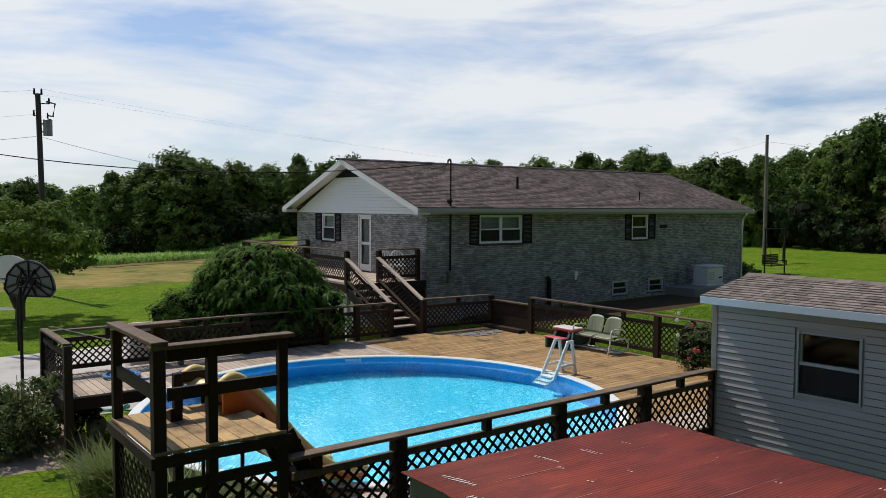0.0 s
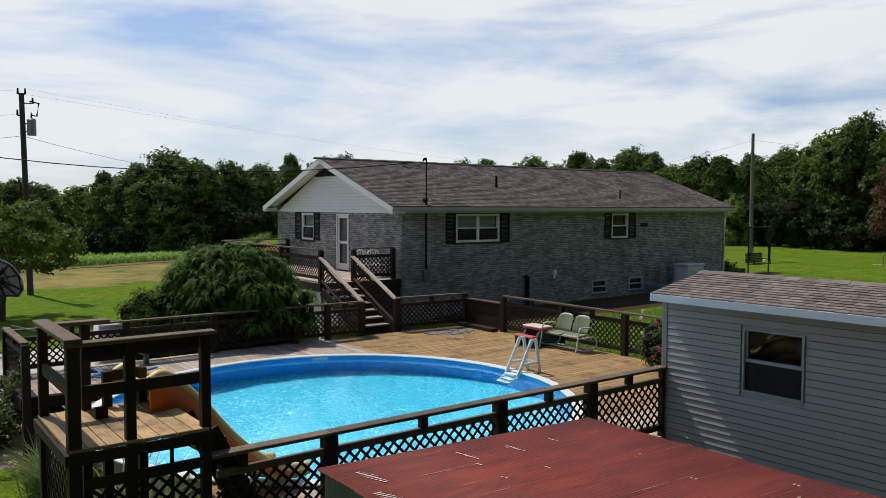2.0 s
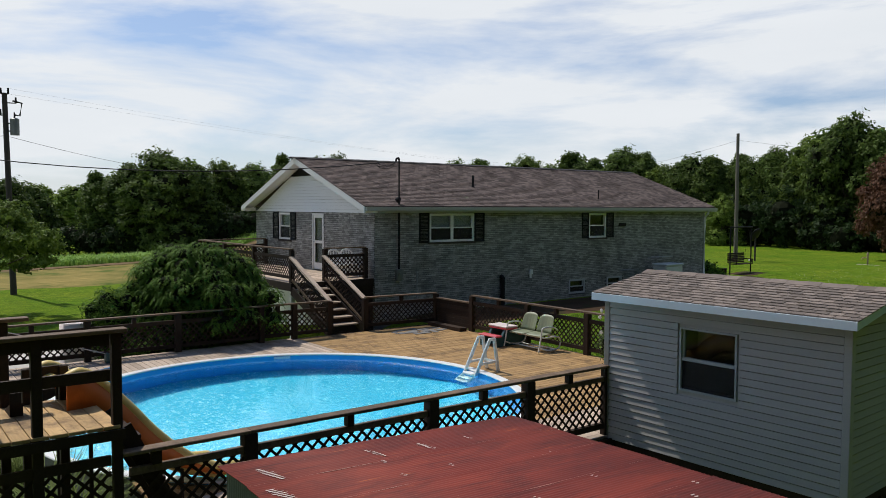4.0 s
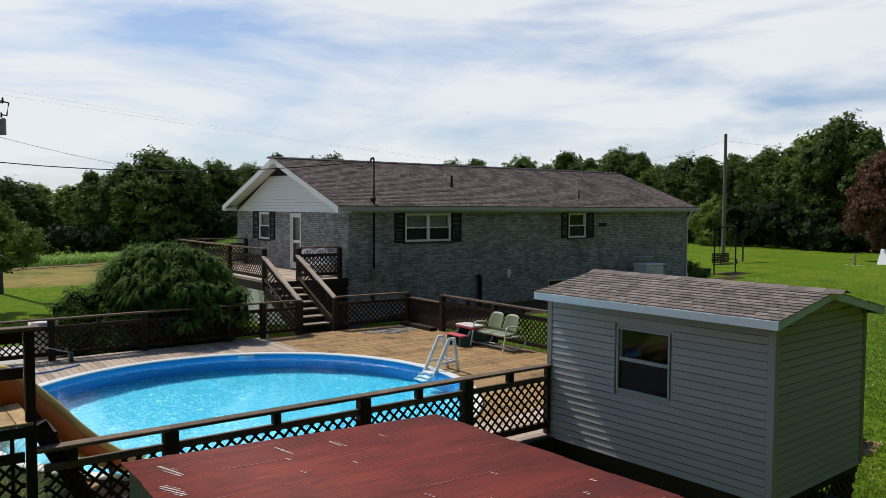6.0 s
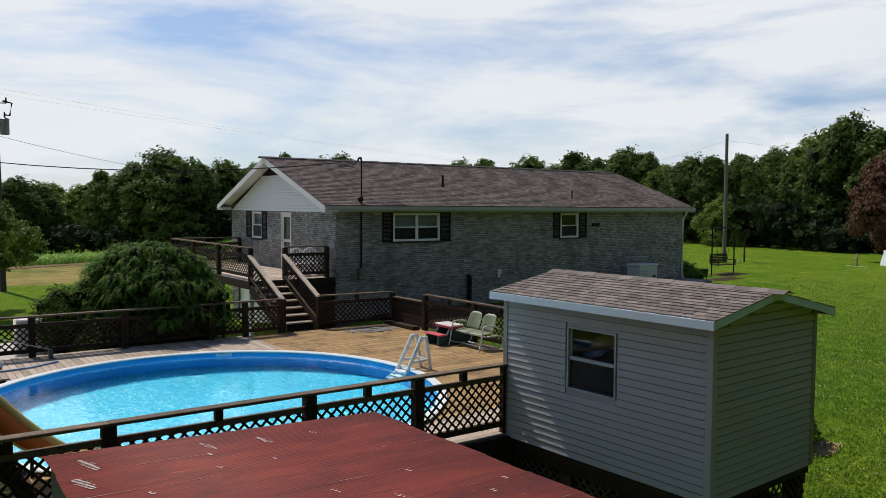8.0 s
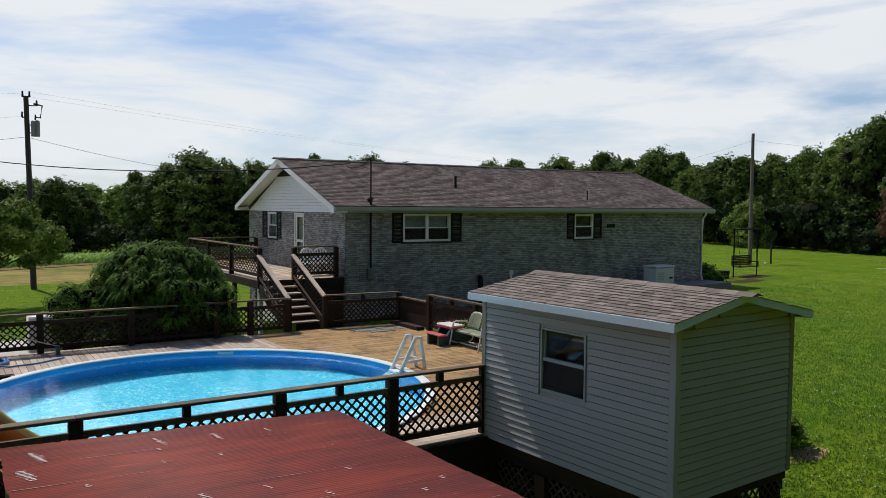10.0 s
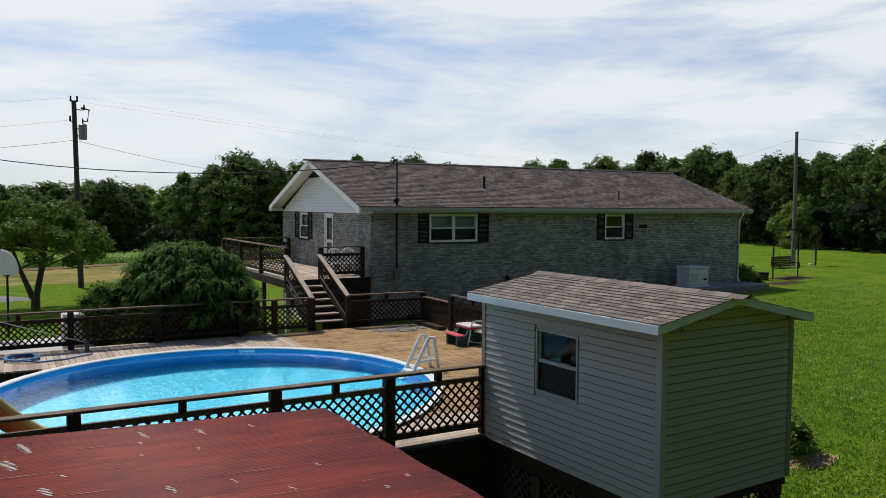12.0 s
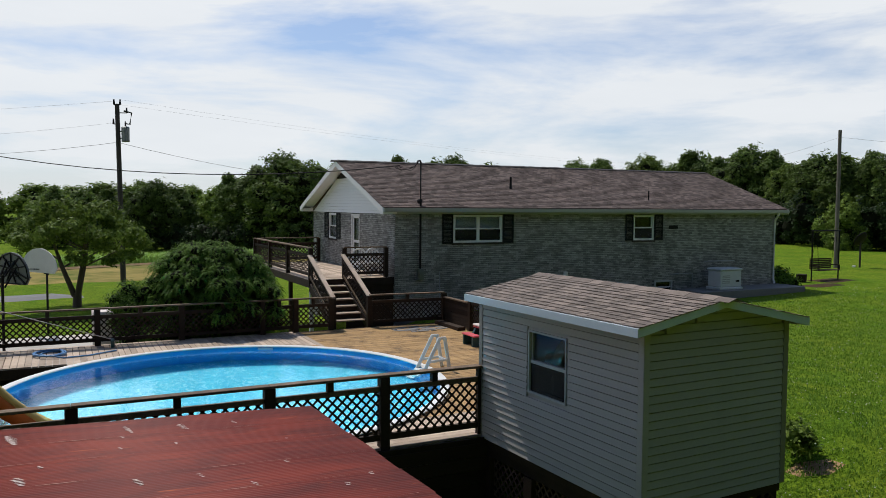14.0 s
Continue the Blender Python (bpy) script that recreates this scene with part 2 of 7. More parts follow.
M_TOWERDECK = surf("tan_platform_board", (0.27, 0.165, 0.070), (0.60, 0.40, 0.185), 0.7, 22, 3.2, 0.5, rand=0.32, dark=(0.12, 0.072, 0.040), stretch=(0.16, 2.4, 1), spec=0.2)
M_POOLWHITE = surf("white_pool_rim", (0.66, 0.66, 0.63), (0.80, 0.80, 0.77), 0.4, 20, 1.5, 0.05)
M_WATER = water_material()
M_GLASS = clear("window_glass", (0.74, 0.77, 0.78), 0.01)
M_RED = red_steel()
M_STEEL = surf("galvanised_steel", (0.13, 0.14, 0.14), (0.22, 0.23, 0.23), 0.5, 20, 2, 0.1, metal=0.6)
M_LAPGLINT = surf("painted_lap_glint", (0.26, 0.08, 0.06), (0.58, 0.34, 0.27), 0.7, 30, 6, 0.1, spec=0.2)
M_BAREPATCH = surf("bare_primer", (0.40, 0.22, 0.17), (0.84, 0.74, 0.68), 0.75, 70, 30, 0.1, spec=0.2)
M_CONCRETE = surf("concrete", (0.40, 0.37, 0.33), (0.55, 0.51, 0.46), 0.9, 35, 0.6, 0.2, dark=(0.32, 0.29, 0.25), spec=0.2)
M_DIRT = surf("bare_earth", (0.17, 0.12, 0.085), (0.46, 0.36, 0.26), 0.95, 14, 1.4, 0.6, spec=0.2)
M_STRAWPATCH = surf("dry_straw_patch", (0.20, 0.13, 0.06), (0.52, 0.33, 0.19), 0.95, 30, 3.0, 0.8, spec=0.05, depth=0.03)
M_PLOUGHED = surf("ploughed_brown_earth", (0.10, 0.066, 0.036), (0.25, 0.165, 0.085), 0.95, 2.2, 0.5, 0.6, dark=(0.08, 0.12, 0.02), spec=0.08)
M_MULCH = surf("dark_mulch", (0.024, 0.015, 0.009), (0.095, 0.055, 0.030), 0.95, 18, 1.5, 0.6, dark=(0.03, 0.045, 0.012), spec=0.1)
M_ASPHALT = surf("grey_asphalt", (0.12, 0.12, 0.12), (0.19, 0.185, 0.18), 0.9, 60, 0.4, 0.2)
M_STRAW = surf("mown_hay_field", (0.03, 0.07, 0.008), (0.44, 0.31, 0.11), 0.95, 1.6, 0.42, 0.6, dark=(0.045, 0.10, 0.012), stretch=(1, 0.6, 1), depth=0.1, spec=0.05)
M_POLE = surf("weathered_pole", (0.024, 0.019, 0.017), (0.06, 0.048, 0.042), 0.85, 25, 1.5, 0.3, stretch=(1, 1, 0.15))
M_POLELIGHT = surf("grey_pole", (0.10, 0.085, 0.072), (0.20, 0.172, 0.145), 0.85, 25, 1.5, 0.3, stretch=(1, 1, 0.15))
M_BLACK = surf("black_iron", (0.008, 0.008, 0.009), (0.022, 0.020, 0.020), 0.6, 30, 2, 0.1, spec=0.15)
M_GREYMETAL = surf("grey_enamel", (0.27, 0.29, 0.31), (0.35, 0.37, 0.39), 0.45, 25, 2, 0.05)
M_GENERATOR = surf("pale_generator_enamel", (0.48, 0.51, 0.53), (0.58, 0.61, 0.63), 0.45, 25, 2, 0.05)
M_YELLOW = surf("yellow_plastic", (0.62, 0.44, 0.11), (0.74, 0.55, 0.17), 0.45, 20, 1.5, 0.05)
M_ORANGE = surf("orange_plastic", (0.50, 0.115, 0.016), (0.64, 0.17, 0.026), 0.5, 20, 1.5, 0.05, spec=0.25)
M_SAGE = surf("sage_green_enamel", (0.15, 0.17, 0.095), (0.225, 0.245, 0.15), 0.5, 25, 2, 0.05)
M_TUBE = surf("pale_steel_tube", (0.58, 0.58, 0.54), (0.68, 0.68, 0.64), 0.45, 25, 2, 0.05)
M_REDPLASTIC = surf("red_pink_plastic", (0.55, 0.06, 0.075), (0.66, 0.10, 0.12), 0.45, 25, 2, 0.05)
M_TANPLASTIC = surf("tan_vinyl", (0.40, 0.24, 0.10), (0.55, 0.36, 0.17), 0.5, 20, 2, 0.1)
M_TEAL = surf("dark_teal_plastic", (0.012, 0.05, 0.055), (0.02, 0.08, 0.085), 0.45, 25, 2, 0.05)
M_PALEPINK = surf("faded_pink_table_top", (0.62, 0.52, 0.48), (0.74, 0.64, 0.59), 0.5, 25, 2, 0.05)
M_BLUEHOSE = surf("blue_hose", (0.07, 0.20, 0.42), (0.12, 0.30, 0.55), 0.4, 25, 2, 0.05)
M_GREENHOSE = surf("green_hose", (0.02, 0.16, 0.10), (0.05, 0.26, 0.17), 0.4, 25, 2, 0.05)
M_ACRYLIC = surf("smoked_backboard", (0.085, 0.09, 0.095), (0.14, 0.145, 0.15), 0.35, 15, 2, 0.05)
M_BOARDWHITE = surf("white_backboard", (0.44, 0.44, 0.42), (0.58, 0.58, 0.56), 0.5, 15, 2, 0.05)
M_BARK = surf("bark", (0.045, 0.034, 0.026), (0.10, 0.078, 0.06), 0.95, 15, 2, 0.7, stretch=(1, 1, 0.3))
# near-black colour that paints the shade inside the crowns
M_CROWNSHADE = surf("painted_crown_shade", (0.006, 0.008, 0.004), (0.016, 0.019, 0.009), 0.95, 12, 2, 0.6, spec=0.05)
M_LEAF = leafy("tree_leaves", (0.006, 0.018, 0.004), (0.19, 0.28, 0.060), through_light=0.32)
# leaf green darkened to paint in the shade under trees and deck
M_LEAFSHADE = leafy("shade_painted_leaves", (0.010, 0.022, 0.006), (0.030, 0.055, 0.014))
M_LEAFLIGHT = leafy("light_tree_leaves", (0.035, 0.070, 0.012), (0.24, 0.33, 0.060), through_light=0.32)
M_LEAFPLUM = leafy("plum_leaves", (0.035, 0.020, 0.012), (0.21, 0.105, 0.062))
M_BUSH = leafy("bush_leaves", (0.010, 0.034, 0.005), (0.155, 0.270, 0.034), through_light=0.24)
M_SHRUB = leafy("garden_shrub_leaves", (0.025, 0.055, 0.014), (0.33, 0.40, 0.16), through_light=0.42)
M_ROSELEAF = leafy("rose_leaves", (0.014, 0.032, 0.009), (0.16, 0.20, 0.075))
M_CORN = leafy("corn_leaves", (0.13, 0.27, 0.045), (0.42, 0.60, 0.14))
M_GRASSBLADE = leafy("tall_grass_blades", (0.075, 0.12, 0.028), (0.28, 0.33, 0.10))
M_ROSE = surf("rose_petals", (0.42, 0.015, 0.03), (0.60, 0.04, 0.06), 0.5, 25, 2, 0.05)
M_CLOVER = surf("clover_heads", (0.48, 0.50, 0.38), (0.70, 0.72, 0.60), 0.7, 25, 2, 0.05)
M_PALEBLOOM = surf("pale_blossom", (0.50, 0.47, 0.42), (0.66, 0.62, 0.56), 0.6, 25, 2, 0.05)


def grass_material():
    m, nt, bs = blank("lawn")
    co = node(nt, "ShaderNodeTexCoord")
    a = node(nt, "ShaderNodeTexNoise", inputs={"Scale": 11.0, "Detail": 8.0, "Roughness": 0.8})
    b = node(nt, "ShaderNodeTexNoise", inputs={"Scale": 0.35, "Detail": 5.0, "Roughness": 0.6})
    for n in (a, b):
        link(nt, co.outputs["Object"], n.inputs["Vector"])
    r1 = node(nt, "ShaderNodeValToRGB")
    e = r1.color_ramp.elements
    e[0].position, e[0].color = 0.34, rgb((0.030, 0.066, 0.005))
    e[1].position, e[1].color = 0.66, rgb((0.195, 0.290, 0.022))
    link(nt, a.outputs[0], r1.inputs[0])
    r2 = node(nt, "ShaderNodeValToRGB")
    e = r2.color_ramp.elements
    e[0].position, e[0].color = 0.35, rgb((0.82, 0.95, 0.80))
    e[1].position, e[1].color = 0.68, rgb((1.22, 1.06, 1.10))
    link(nt, b.outputs[0], r2.inputs[0])
    mx = node(nt, "ShaderNodeMix", dtype="RGBA", blend="MULTIPLY", inputs={0: 1.0})
    link(nt, r1.outputs[0], mx.inputs[6])
    link(nt, r2.outputs[0], mx.inputs[7])
    # clumps and worn spots a stride across
    c = node(nt, "ShaderNodeTexNoise", inputs={"Scale": 1.7, "Detail": 7.0, "Roughness": 0.7})
    link(nt, co.outputs["Object"], c.inputs["Vector"])
    r3 = node(nt, "ShaderNodeValToRGB")
    e = r3.color_ramp.elements
    e[0].position, e[0].color = 0.36, rgb((0.70, 0.80, 0.75))
    e[1].position, e[1].color = 0.66, rgb((1.30, 1.18, 1.35))
    link(nt, c.outputs[0], r3.inputs[0])
    my = node(nt, "ShaderNodeMix", dtype="RGBA", blend="MULTIPLY", inputs={0: 1.0})
    link(nt, mx.outputs[2], my.inputs[6])
    link(nt, r3.outputs[0], my.inputs[7])
    link(nt, my.outputs[2], bs.inputs["Base Color"])
    bs.inputs["Roughness"].default_value = 0.9
    bs.inputs["Specular IOR Level"].default_value = 0.02
    bp = node(nt, "ShaderNodeBump", inputs={"Strength": 0.7, "Distance": 0.06})
    link(nt, a.outputs[0], bp.inputs["Height"])
    link(nt, bp.outputs[0], bs.inputs["Normal"])
    return m


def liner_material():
    """Blue vinyl pool liner with a pale web of caustic light painted into its colour."""
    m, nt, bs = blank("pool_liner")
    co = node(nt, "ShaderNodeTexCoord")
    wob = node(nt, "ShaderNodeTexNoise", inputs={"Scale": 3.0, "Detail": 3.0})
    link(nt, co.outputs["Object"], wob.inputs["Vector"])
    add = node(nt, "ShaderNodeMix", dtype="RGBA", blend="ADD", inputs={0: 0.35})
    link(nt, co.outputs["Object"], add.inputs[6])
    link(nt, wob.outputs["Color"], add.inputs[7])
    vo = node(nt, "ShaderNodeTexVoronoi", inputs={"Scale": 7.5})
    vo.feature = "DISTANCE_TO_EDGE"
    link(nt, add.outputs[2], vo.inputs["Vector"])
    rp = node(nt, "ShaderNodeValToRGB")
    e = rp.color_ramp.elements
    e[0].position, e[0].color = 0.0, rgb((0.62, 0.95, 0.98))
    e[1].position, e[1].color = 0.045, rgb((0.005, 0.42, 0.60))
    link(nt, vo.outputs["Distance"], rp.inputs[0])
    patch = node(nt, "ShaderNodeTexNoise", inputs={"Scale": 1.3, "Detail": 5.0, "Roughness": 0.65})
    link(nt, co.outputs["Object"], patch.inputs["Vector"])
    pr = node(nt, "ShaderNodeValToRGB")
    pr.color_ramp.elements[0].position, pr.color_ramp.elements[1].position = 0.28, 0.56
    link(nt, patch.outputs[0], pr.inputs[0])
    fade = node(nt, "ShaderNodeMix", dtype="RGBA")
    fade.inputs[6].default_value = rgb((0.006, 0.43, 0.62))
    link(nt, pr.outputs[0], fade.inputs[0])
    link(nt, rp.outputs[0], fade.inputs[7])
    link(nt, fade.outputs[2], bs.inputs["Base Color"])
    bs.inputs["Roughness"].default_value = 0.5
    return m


M_GRASS = grass_material()
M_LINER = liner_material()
M_LINERWALL = surf("blue_liner_wall", (0.020, 0.275, 0.64), (0.032, 0.35, 0.75), 0.45, 8, 1.2, 0.05)


# ---- mesh helpers ----
def box(bm, x0, y0, z0, x1, y1, z1, m=None):
    mat = Matrix.Translation(((x0 + x1) / 2, (y0 + y1) / 2, (z0 + z1) / 2)) @ Matrix.Diagonal((abs(x1 - x0), abs(y1 - y0), abs(z1 - z0), 1))
    r = bmesh.ops.create_cube(bm, size=1.0, matrix=(m @ mat) if m else mat)
    return r["verts"]


def beam(bm, a, b, w, h, up=(0, 0, 1)):
    """A squared timber from a to b, w wide and h high."""
    a, b = Vector(a), Vector(b)
    d = b - a
    x = d.normalized()
    y = Vector(up).cross(x)
    if y.length < 1e-4:
        y = Vector((0, 1, 0)).cross(x)
    y.normalize()
    z = x.cross(y)
    m = Matrix((x, y, z)).transposed().to_4x4()
    m.translation = (a + b) / 2
    return bmesh.ops.create_cube(bm, size=1.0, matrix=m @ Matrix.Diagonal((d.length, w, h, 1)))["verts"]


def rod(bm, a, b, r1, r2=None, seg=10):
    a, b = Vector(a), Vector(b)
    d = b - a
    m = d.to_track_quat("Z", "Y").to_matrix().to_4x4()
    m.translation = (a + b) / 2
    return bmesh.ops.create_cone(bm, cap_ends=True, segments=seg, radius1=r1, radius2=r1 if r2 is None else r2, depth=d.length, matrix=m)["verts"]


def tube(bm, pts, r, seg=8):
    """A bent tube through the points."""
    pts = [Vector(p) for p in pts]
    rings = []
    for i, p in enumerate(pts):
        d = (pts[min(i + 1, len(pts) - 1)] - pts[max(i - 1, 0)]).normalized()
        q = d.to_track_quat("Z", "Y")
        rings.append([bm.verts.new(p + q @ Vector((r * math.cos(2 * math.pi * k / seg), r * math.sin(2 * math.pi * k / seg), 0))) for k in range(seg)])
    for a, b in zip(rings, rings[1:]):
        for k in range(seg):
            bm.faces.new((a[k], a[(k + 1) % seg], b[(k + 1) % seg], b[k]))
    bm.faces.new(rings[0][::-1])
    bm.faces.new(rings[-1])


def smooth_pts(pts, n=6):
    """Catmull-Rom through the points."""
    pts = [Vector(p) for p in pts]
    out = []
    for i in range(len(pts) - 1):
        p0, p1, p2, p3 = pts[max(i - 1, 0)], pts[i], pts[i + 1], pts[min(i + 2, len(pts) - 1)]
        for k in range(n):
            t = k / n
            out.append(0.5 * ((2 * p1) + (p2 - p0) * t + (2 * p0 - 5 * p1 + 4 * p2 - p3) * t * t + (3 * p1 - p0 - 3 * p2 + p3) * t ** 3))
    return out + [pts[-1]]


def soften(bm, r=0.006):
    bmesh.ops.bevel(bm, geom=list(bm.edges), offset=r, segments=1, affect="EDGES", clamp_overlap=True)


def mesh_of(name, bm, material, shade=False):
    bmesh.ops.recalc_face_normals(bm, faces=list(bm.faces))
    me = bpy.data.meshes.new(name)
    bm.to_mesh(me)
    bm.free()
    me.materials.append(material)
    if shade:
        me.polygons.foreach_set("use_smooth", [True] * len(me.polygons))
    return me


def part(name, bm, material, parent, label="", shade=False, kind=""):
    ob = new(name, mesh_of(name, bm, material, shade))
    if parent:
        ob.parent = parent
        ob.matrix_parent_inverse = parent.matrix_basis.inverted()
    return tagged(ob, label=label, kind=kind)


def thing(name, label, category, at=(0, 0, 0), group="", kind=""):
    ob = new(name)
    ob.empty_display_size = 0.1
    ob.matrix_basis = Matrix.Translation(at)
    return tagged(ob, label=label, category=category, group=group, kind=kind)


def piece(name, me, parent, m):
    """One of many alike pieces on a shared mesh."""
    ob = new(name, me)
    ob.parent = parent
    ob.matrix_parent_inverse = parent.matrix_basis.inverted()
    ob.matrix_basis = m
    return ob


def B():
    return bmesh.new()


def boxes_mesh(name, rows, material):
    """One mesh of many boxes, each given by its eight corners."""
    v, f = [], []
    quads = ((0, 3, 2, 1), (4, 5, 6, 7), (0, 1, 5, 4), (1, 2, 6, 5), (2, 3, 7, 6), (3, 0, 4, 7))
    for c in rows:
        n = len(v)
        v += c
        f += [tuple(n + i for i in q) for q in quads]
    me = bpy.data.meshes.new(name)
    me.from_pydata(v, [], f)
    me.materials.append(material)
    return me


def smoothstep(a, b, x):
    t = min(1.0, max(0.0, (x - a) / (b - a)))
    return t * t * (3 - 2 * t)


def ground_z(x, y):
    """Height of the lawn: it falls from the back yard to the pool and the field."""
    north = smoothstep(4.6, 9.5, y) * smoothstep(-21.0, -14.0, x)
    far = smoothstep(20, 32, y)
    z = -1.2 + 1.15 * max(north, far) + 0.25 * far
    z -= 0.9 * smoothstep(45, 90, -x) * (1 - far)
    z -= 0.5 * (1 - smoothstep(3.6, 4.6, math.hypot(x + 4.85, y - 0.33)))      # dug out under the pool
    return z + 0.05 * noise.noise((x * 0.13, y * 0.13, 0.3))


# ---- ground ----
def axis_steps(lo, hi):
    """Grid lines: close together near the pool, wide apart far off."""
    out, x = [], lo
    while x < hi:
        out.append(x)
        x += max(0.8, min(120.0, abs(x + 6) * 0.09))
    return out + [hi]


def build_ground():
    xs, ys = axis_steps(-1800, 900), axis_steps(-700, 1900)
    v = [(x, y, ground_z(x, y)) for y in ys for x in xs]
    n = len(xs)
    f = [(j * n + i, j * n + i + 1, (j + 1) * n + i + 1, (j + 1) * n + i) for j in range(len(ys) - 1) for i in range(n - 1)]
    me = bpy.data.meshes.new("ground")
    me.from_pydata(v, [], f)
    me.materials.append(M_GRASS)
    me.polygons.foreach_set("use_smooth", [True] * len(f))
    tagged(new("ground", me), "green mown lawn sloping down towards the pool", "ground", kind="structure")


def sheet(name, outline, lift, material, label, category, step=1.0):
    """A thin sheet that follows the ground inside an outline (x0, y0, x1, y1), with a ragged edge."""
    x0, y0, x1, y1 = outline
    nx, ny = max(2, int((x1 - x0) / step)), max(2, int((y1 - y0) / step))
    v, f = [], []
    for j in range(ny + 1):
        for i in range(nx + 1):
            x, y = x0 + (x1 - x0) * i / nx, y0 + (y1 - y0) * j / ny
            edge = i in (0, nx) or j in (0, ny)
            x += noise.noise((x * 0.3, y * 0.3, 4)) * step * 0.8
            y += noise.noise((x * 0.3, y * 0.3, 9)) * step * 0.8
            v.append((x, y, ground_z(x, y) + (lift if not edge else -0.03)))
    for j in range(ny):
        for i in range(nx):
            f.append((j * (nx + 1) + i, j * (nx + 1) + i + 1, (j + 1) * (nx + 1) + i + 1, (j + 1) * (nx + 1) + i))
    me = bpy.data.meshes.new(name)
    me.from_pydata(v, [], f)
    me.materials.append(material)
    return tagged(new(name, me), label, category, kind="structure")


build_ground()
sheet("hay_field", (-66, -60, -40, 60), 0.05, M_STRAW, "yellow-green mown hay field beyond the lawn", "field", 2.0)
sheet("road", (-35.6, -60, -31.4, -1.2), 0.06, M_ASPHALT, "pale grey country road crossing the field", "road", 1.5)
sheet("driveway", (-20.9, -9.0, -11.2, 3.0), 0.03, M_CONCRETE, "pale concrete driveway beside the pool deck", "driveway", 0.7)
sheet("garden_bed", (-11.6, -5.9, -7.9, -3.2), 0.034, M_DIRT, "earth bed under the shrubs", "garden bed", 0.5)
sheet("mulch_bed", (-13.2, 8.3, -9.7, 19.8), 0.035, M_MULCH, "dark brown strip of ground along the house", "bare ground", 0.6)
sheet("garden_bed", (-8.2, -4.15, -2.6, -3.2), 0.03, M_DIRT, "bare earth bed with stones by the deck", "garden bed", 0.6)

# ---- pool ----
POOL_X, POOL_Y, POOL_R = -4.72, 0.38, 4.16


def ring(bm, r0, r1, z0, z1, n=96, faces="tbio"):
    rr = []
    for k in range(n):
        c, s = math.cos(2 * math.pi * k / n), math.sin(2 * math.pi * k / n)
        rr.append([bm.verts.new((POOL_X + r * c, POOL_Y + r * s, z)) for r, z in ((r0, z0), (r1, z0), (r1, z1), (r0, z1))])
    for k in range(n):
        a, b = rr[k], rr[(k + 1) % n]
        for i in range(4):
            j = (i + 1) % 4
            bm.faces.new((a[i], b[i], b[j], a[j]))


def disc(bm, r, z, n=96):
    bm.faces.new([bm.verts.new((POOL_X + r * math.cos(2 * math.pi * k / n), POOL_Y + r * math.sin(2 * math.pi * k / n), z)) for k in range(n)])


def build_pool():
    pool = thing("swimming_pool", "round blue swimming pool with white rim set in the deck", "pool", (POOL_X, POOL_Y, -1.2))
    bm = B()
    ring(bm, POOL_R - 0.04, POOL_R, -1.25, 0.03)
    part("pool_wall", bm, M_LINERWALL, pool, "dark blue vinyl pool wall")
    bm = B()
    ring(bm, POOL_R - 0.055, POOL_R + 0.13, 0.03, 0.062)
    soften(bm, 0.012)
    part("pool_rim", bm, M_POOLWHITE, pool, "white pool rim")
    # outer wall in dark grey, painting the shade under the deck
    bm = B()
    ring(bm, POOL_R + 0.005, POOL_R + 0.03, -1.25, -0.02)
    part("outer_wall", bm, M_DARKCONC, pool, "outer pool wall with under-deck shade put into its grey")
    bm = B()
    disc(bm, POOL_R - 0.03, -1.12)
    part("pool_floor", bm, M_LINER, pool, "light blue pool liner with caustic light painted on")
    bm = B()
    disc(bm, POOL_R - 0.041, -0.018)
    water = part("water", bm, M_WATER, pool, "clear rippled water")
    water.visible_shadow = False
    # skimmer mouth in the far wall
    bm = B()
    a = radians(157)
    for k in range(7):
        t = a + (k - 3) * 0.012
        r = POOL_R - 0.05
        box(bm, POOL_X + r * math.cos(t) - 0.03, POOL_Y + r * math.sin(t) - 0.03, -0.05, POOL_X + r * math.cos(t) + 0.03, POOL_Y + r * math.sin(t) + 0.03, 0.02)
    part("skimmer", bm, M_FASCIA, pool, "pale skimmer mouth")


build_pool()


# ---- house ----
HX0, HX1, HY0, HY1 = -22.1, -13.05, 7.38, 25.1
EAVE_Z, RIDGE_Z, RIDGE_X = 3.42, 5.22, -17.6


def spans(lo, hi, holes):
    cuts = sorted({lo, hi, *[h for pair in holes for h in pair if lo < h < hi]})
    return list(zip(cuts, cuts[1:]))


def holed(u0, u1, v0, v1, holes):
    """Cells of a wall that lie outside the holes (u0, u1, v0, v1)."""
    out = []
    for a, b in spans(u0, u1, [h[:2] for h in holes]):
        for c, d in spans(v0, v1, [h[2:] for h in holes]):
            if not any(h[0] < (a + b) / 2 < h[1] and h[2] < (c + d) / 2 < h[3] for h in holes):
                out.append((a, b, c, d))
    return out


WIN_LONG = [(9.53, 11.47, 2.30, 3.26), (17.35, 18.37, 2.28, 3.25), (16.26, 17.17, 0.12, 0.68), (18.46, 19.39, 0.12, 0.68)]
WIN_GABLE = [(-19.95, -18.95, 2.22, 3.24)]
DOOR_GABLE = (-17.25, -16.38, 1.22, 3.24)
GARAGE = (-21.4, -17.2, -1.25, 0.85)


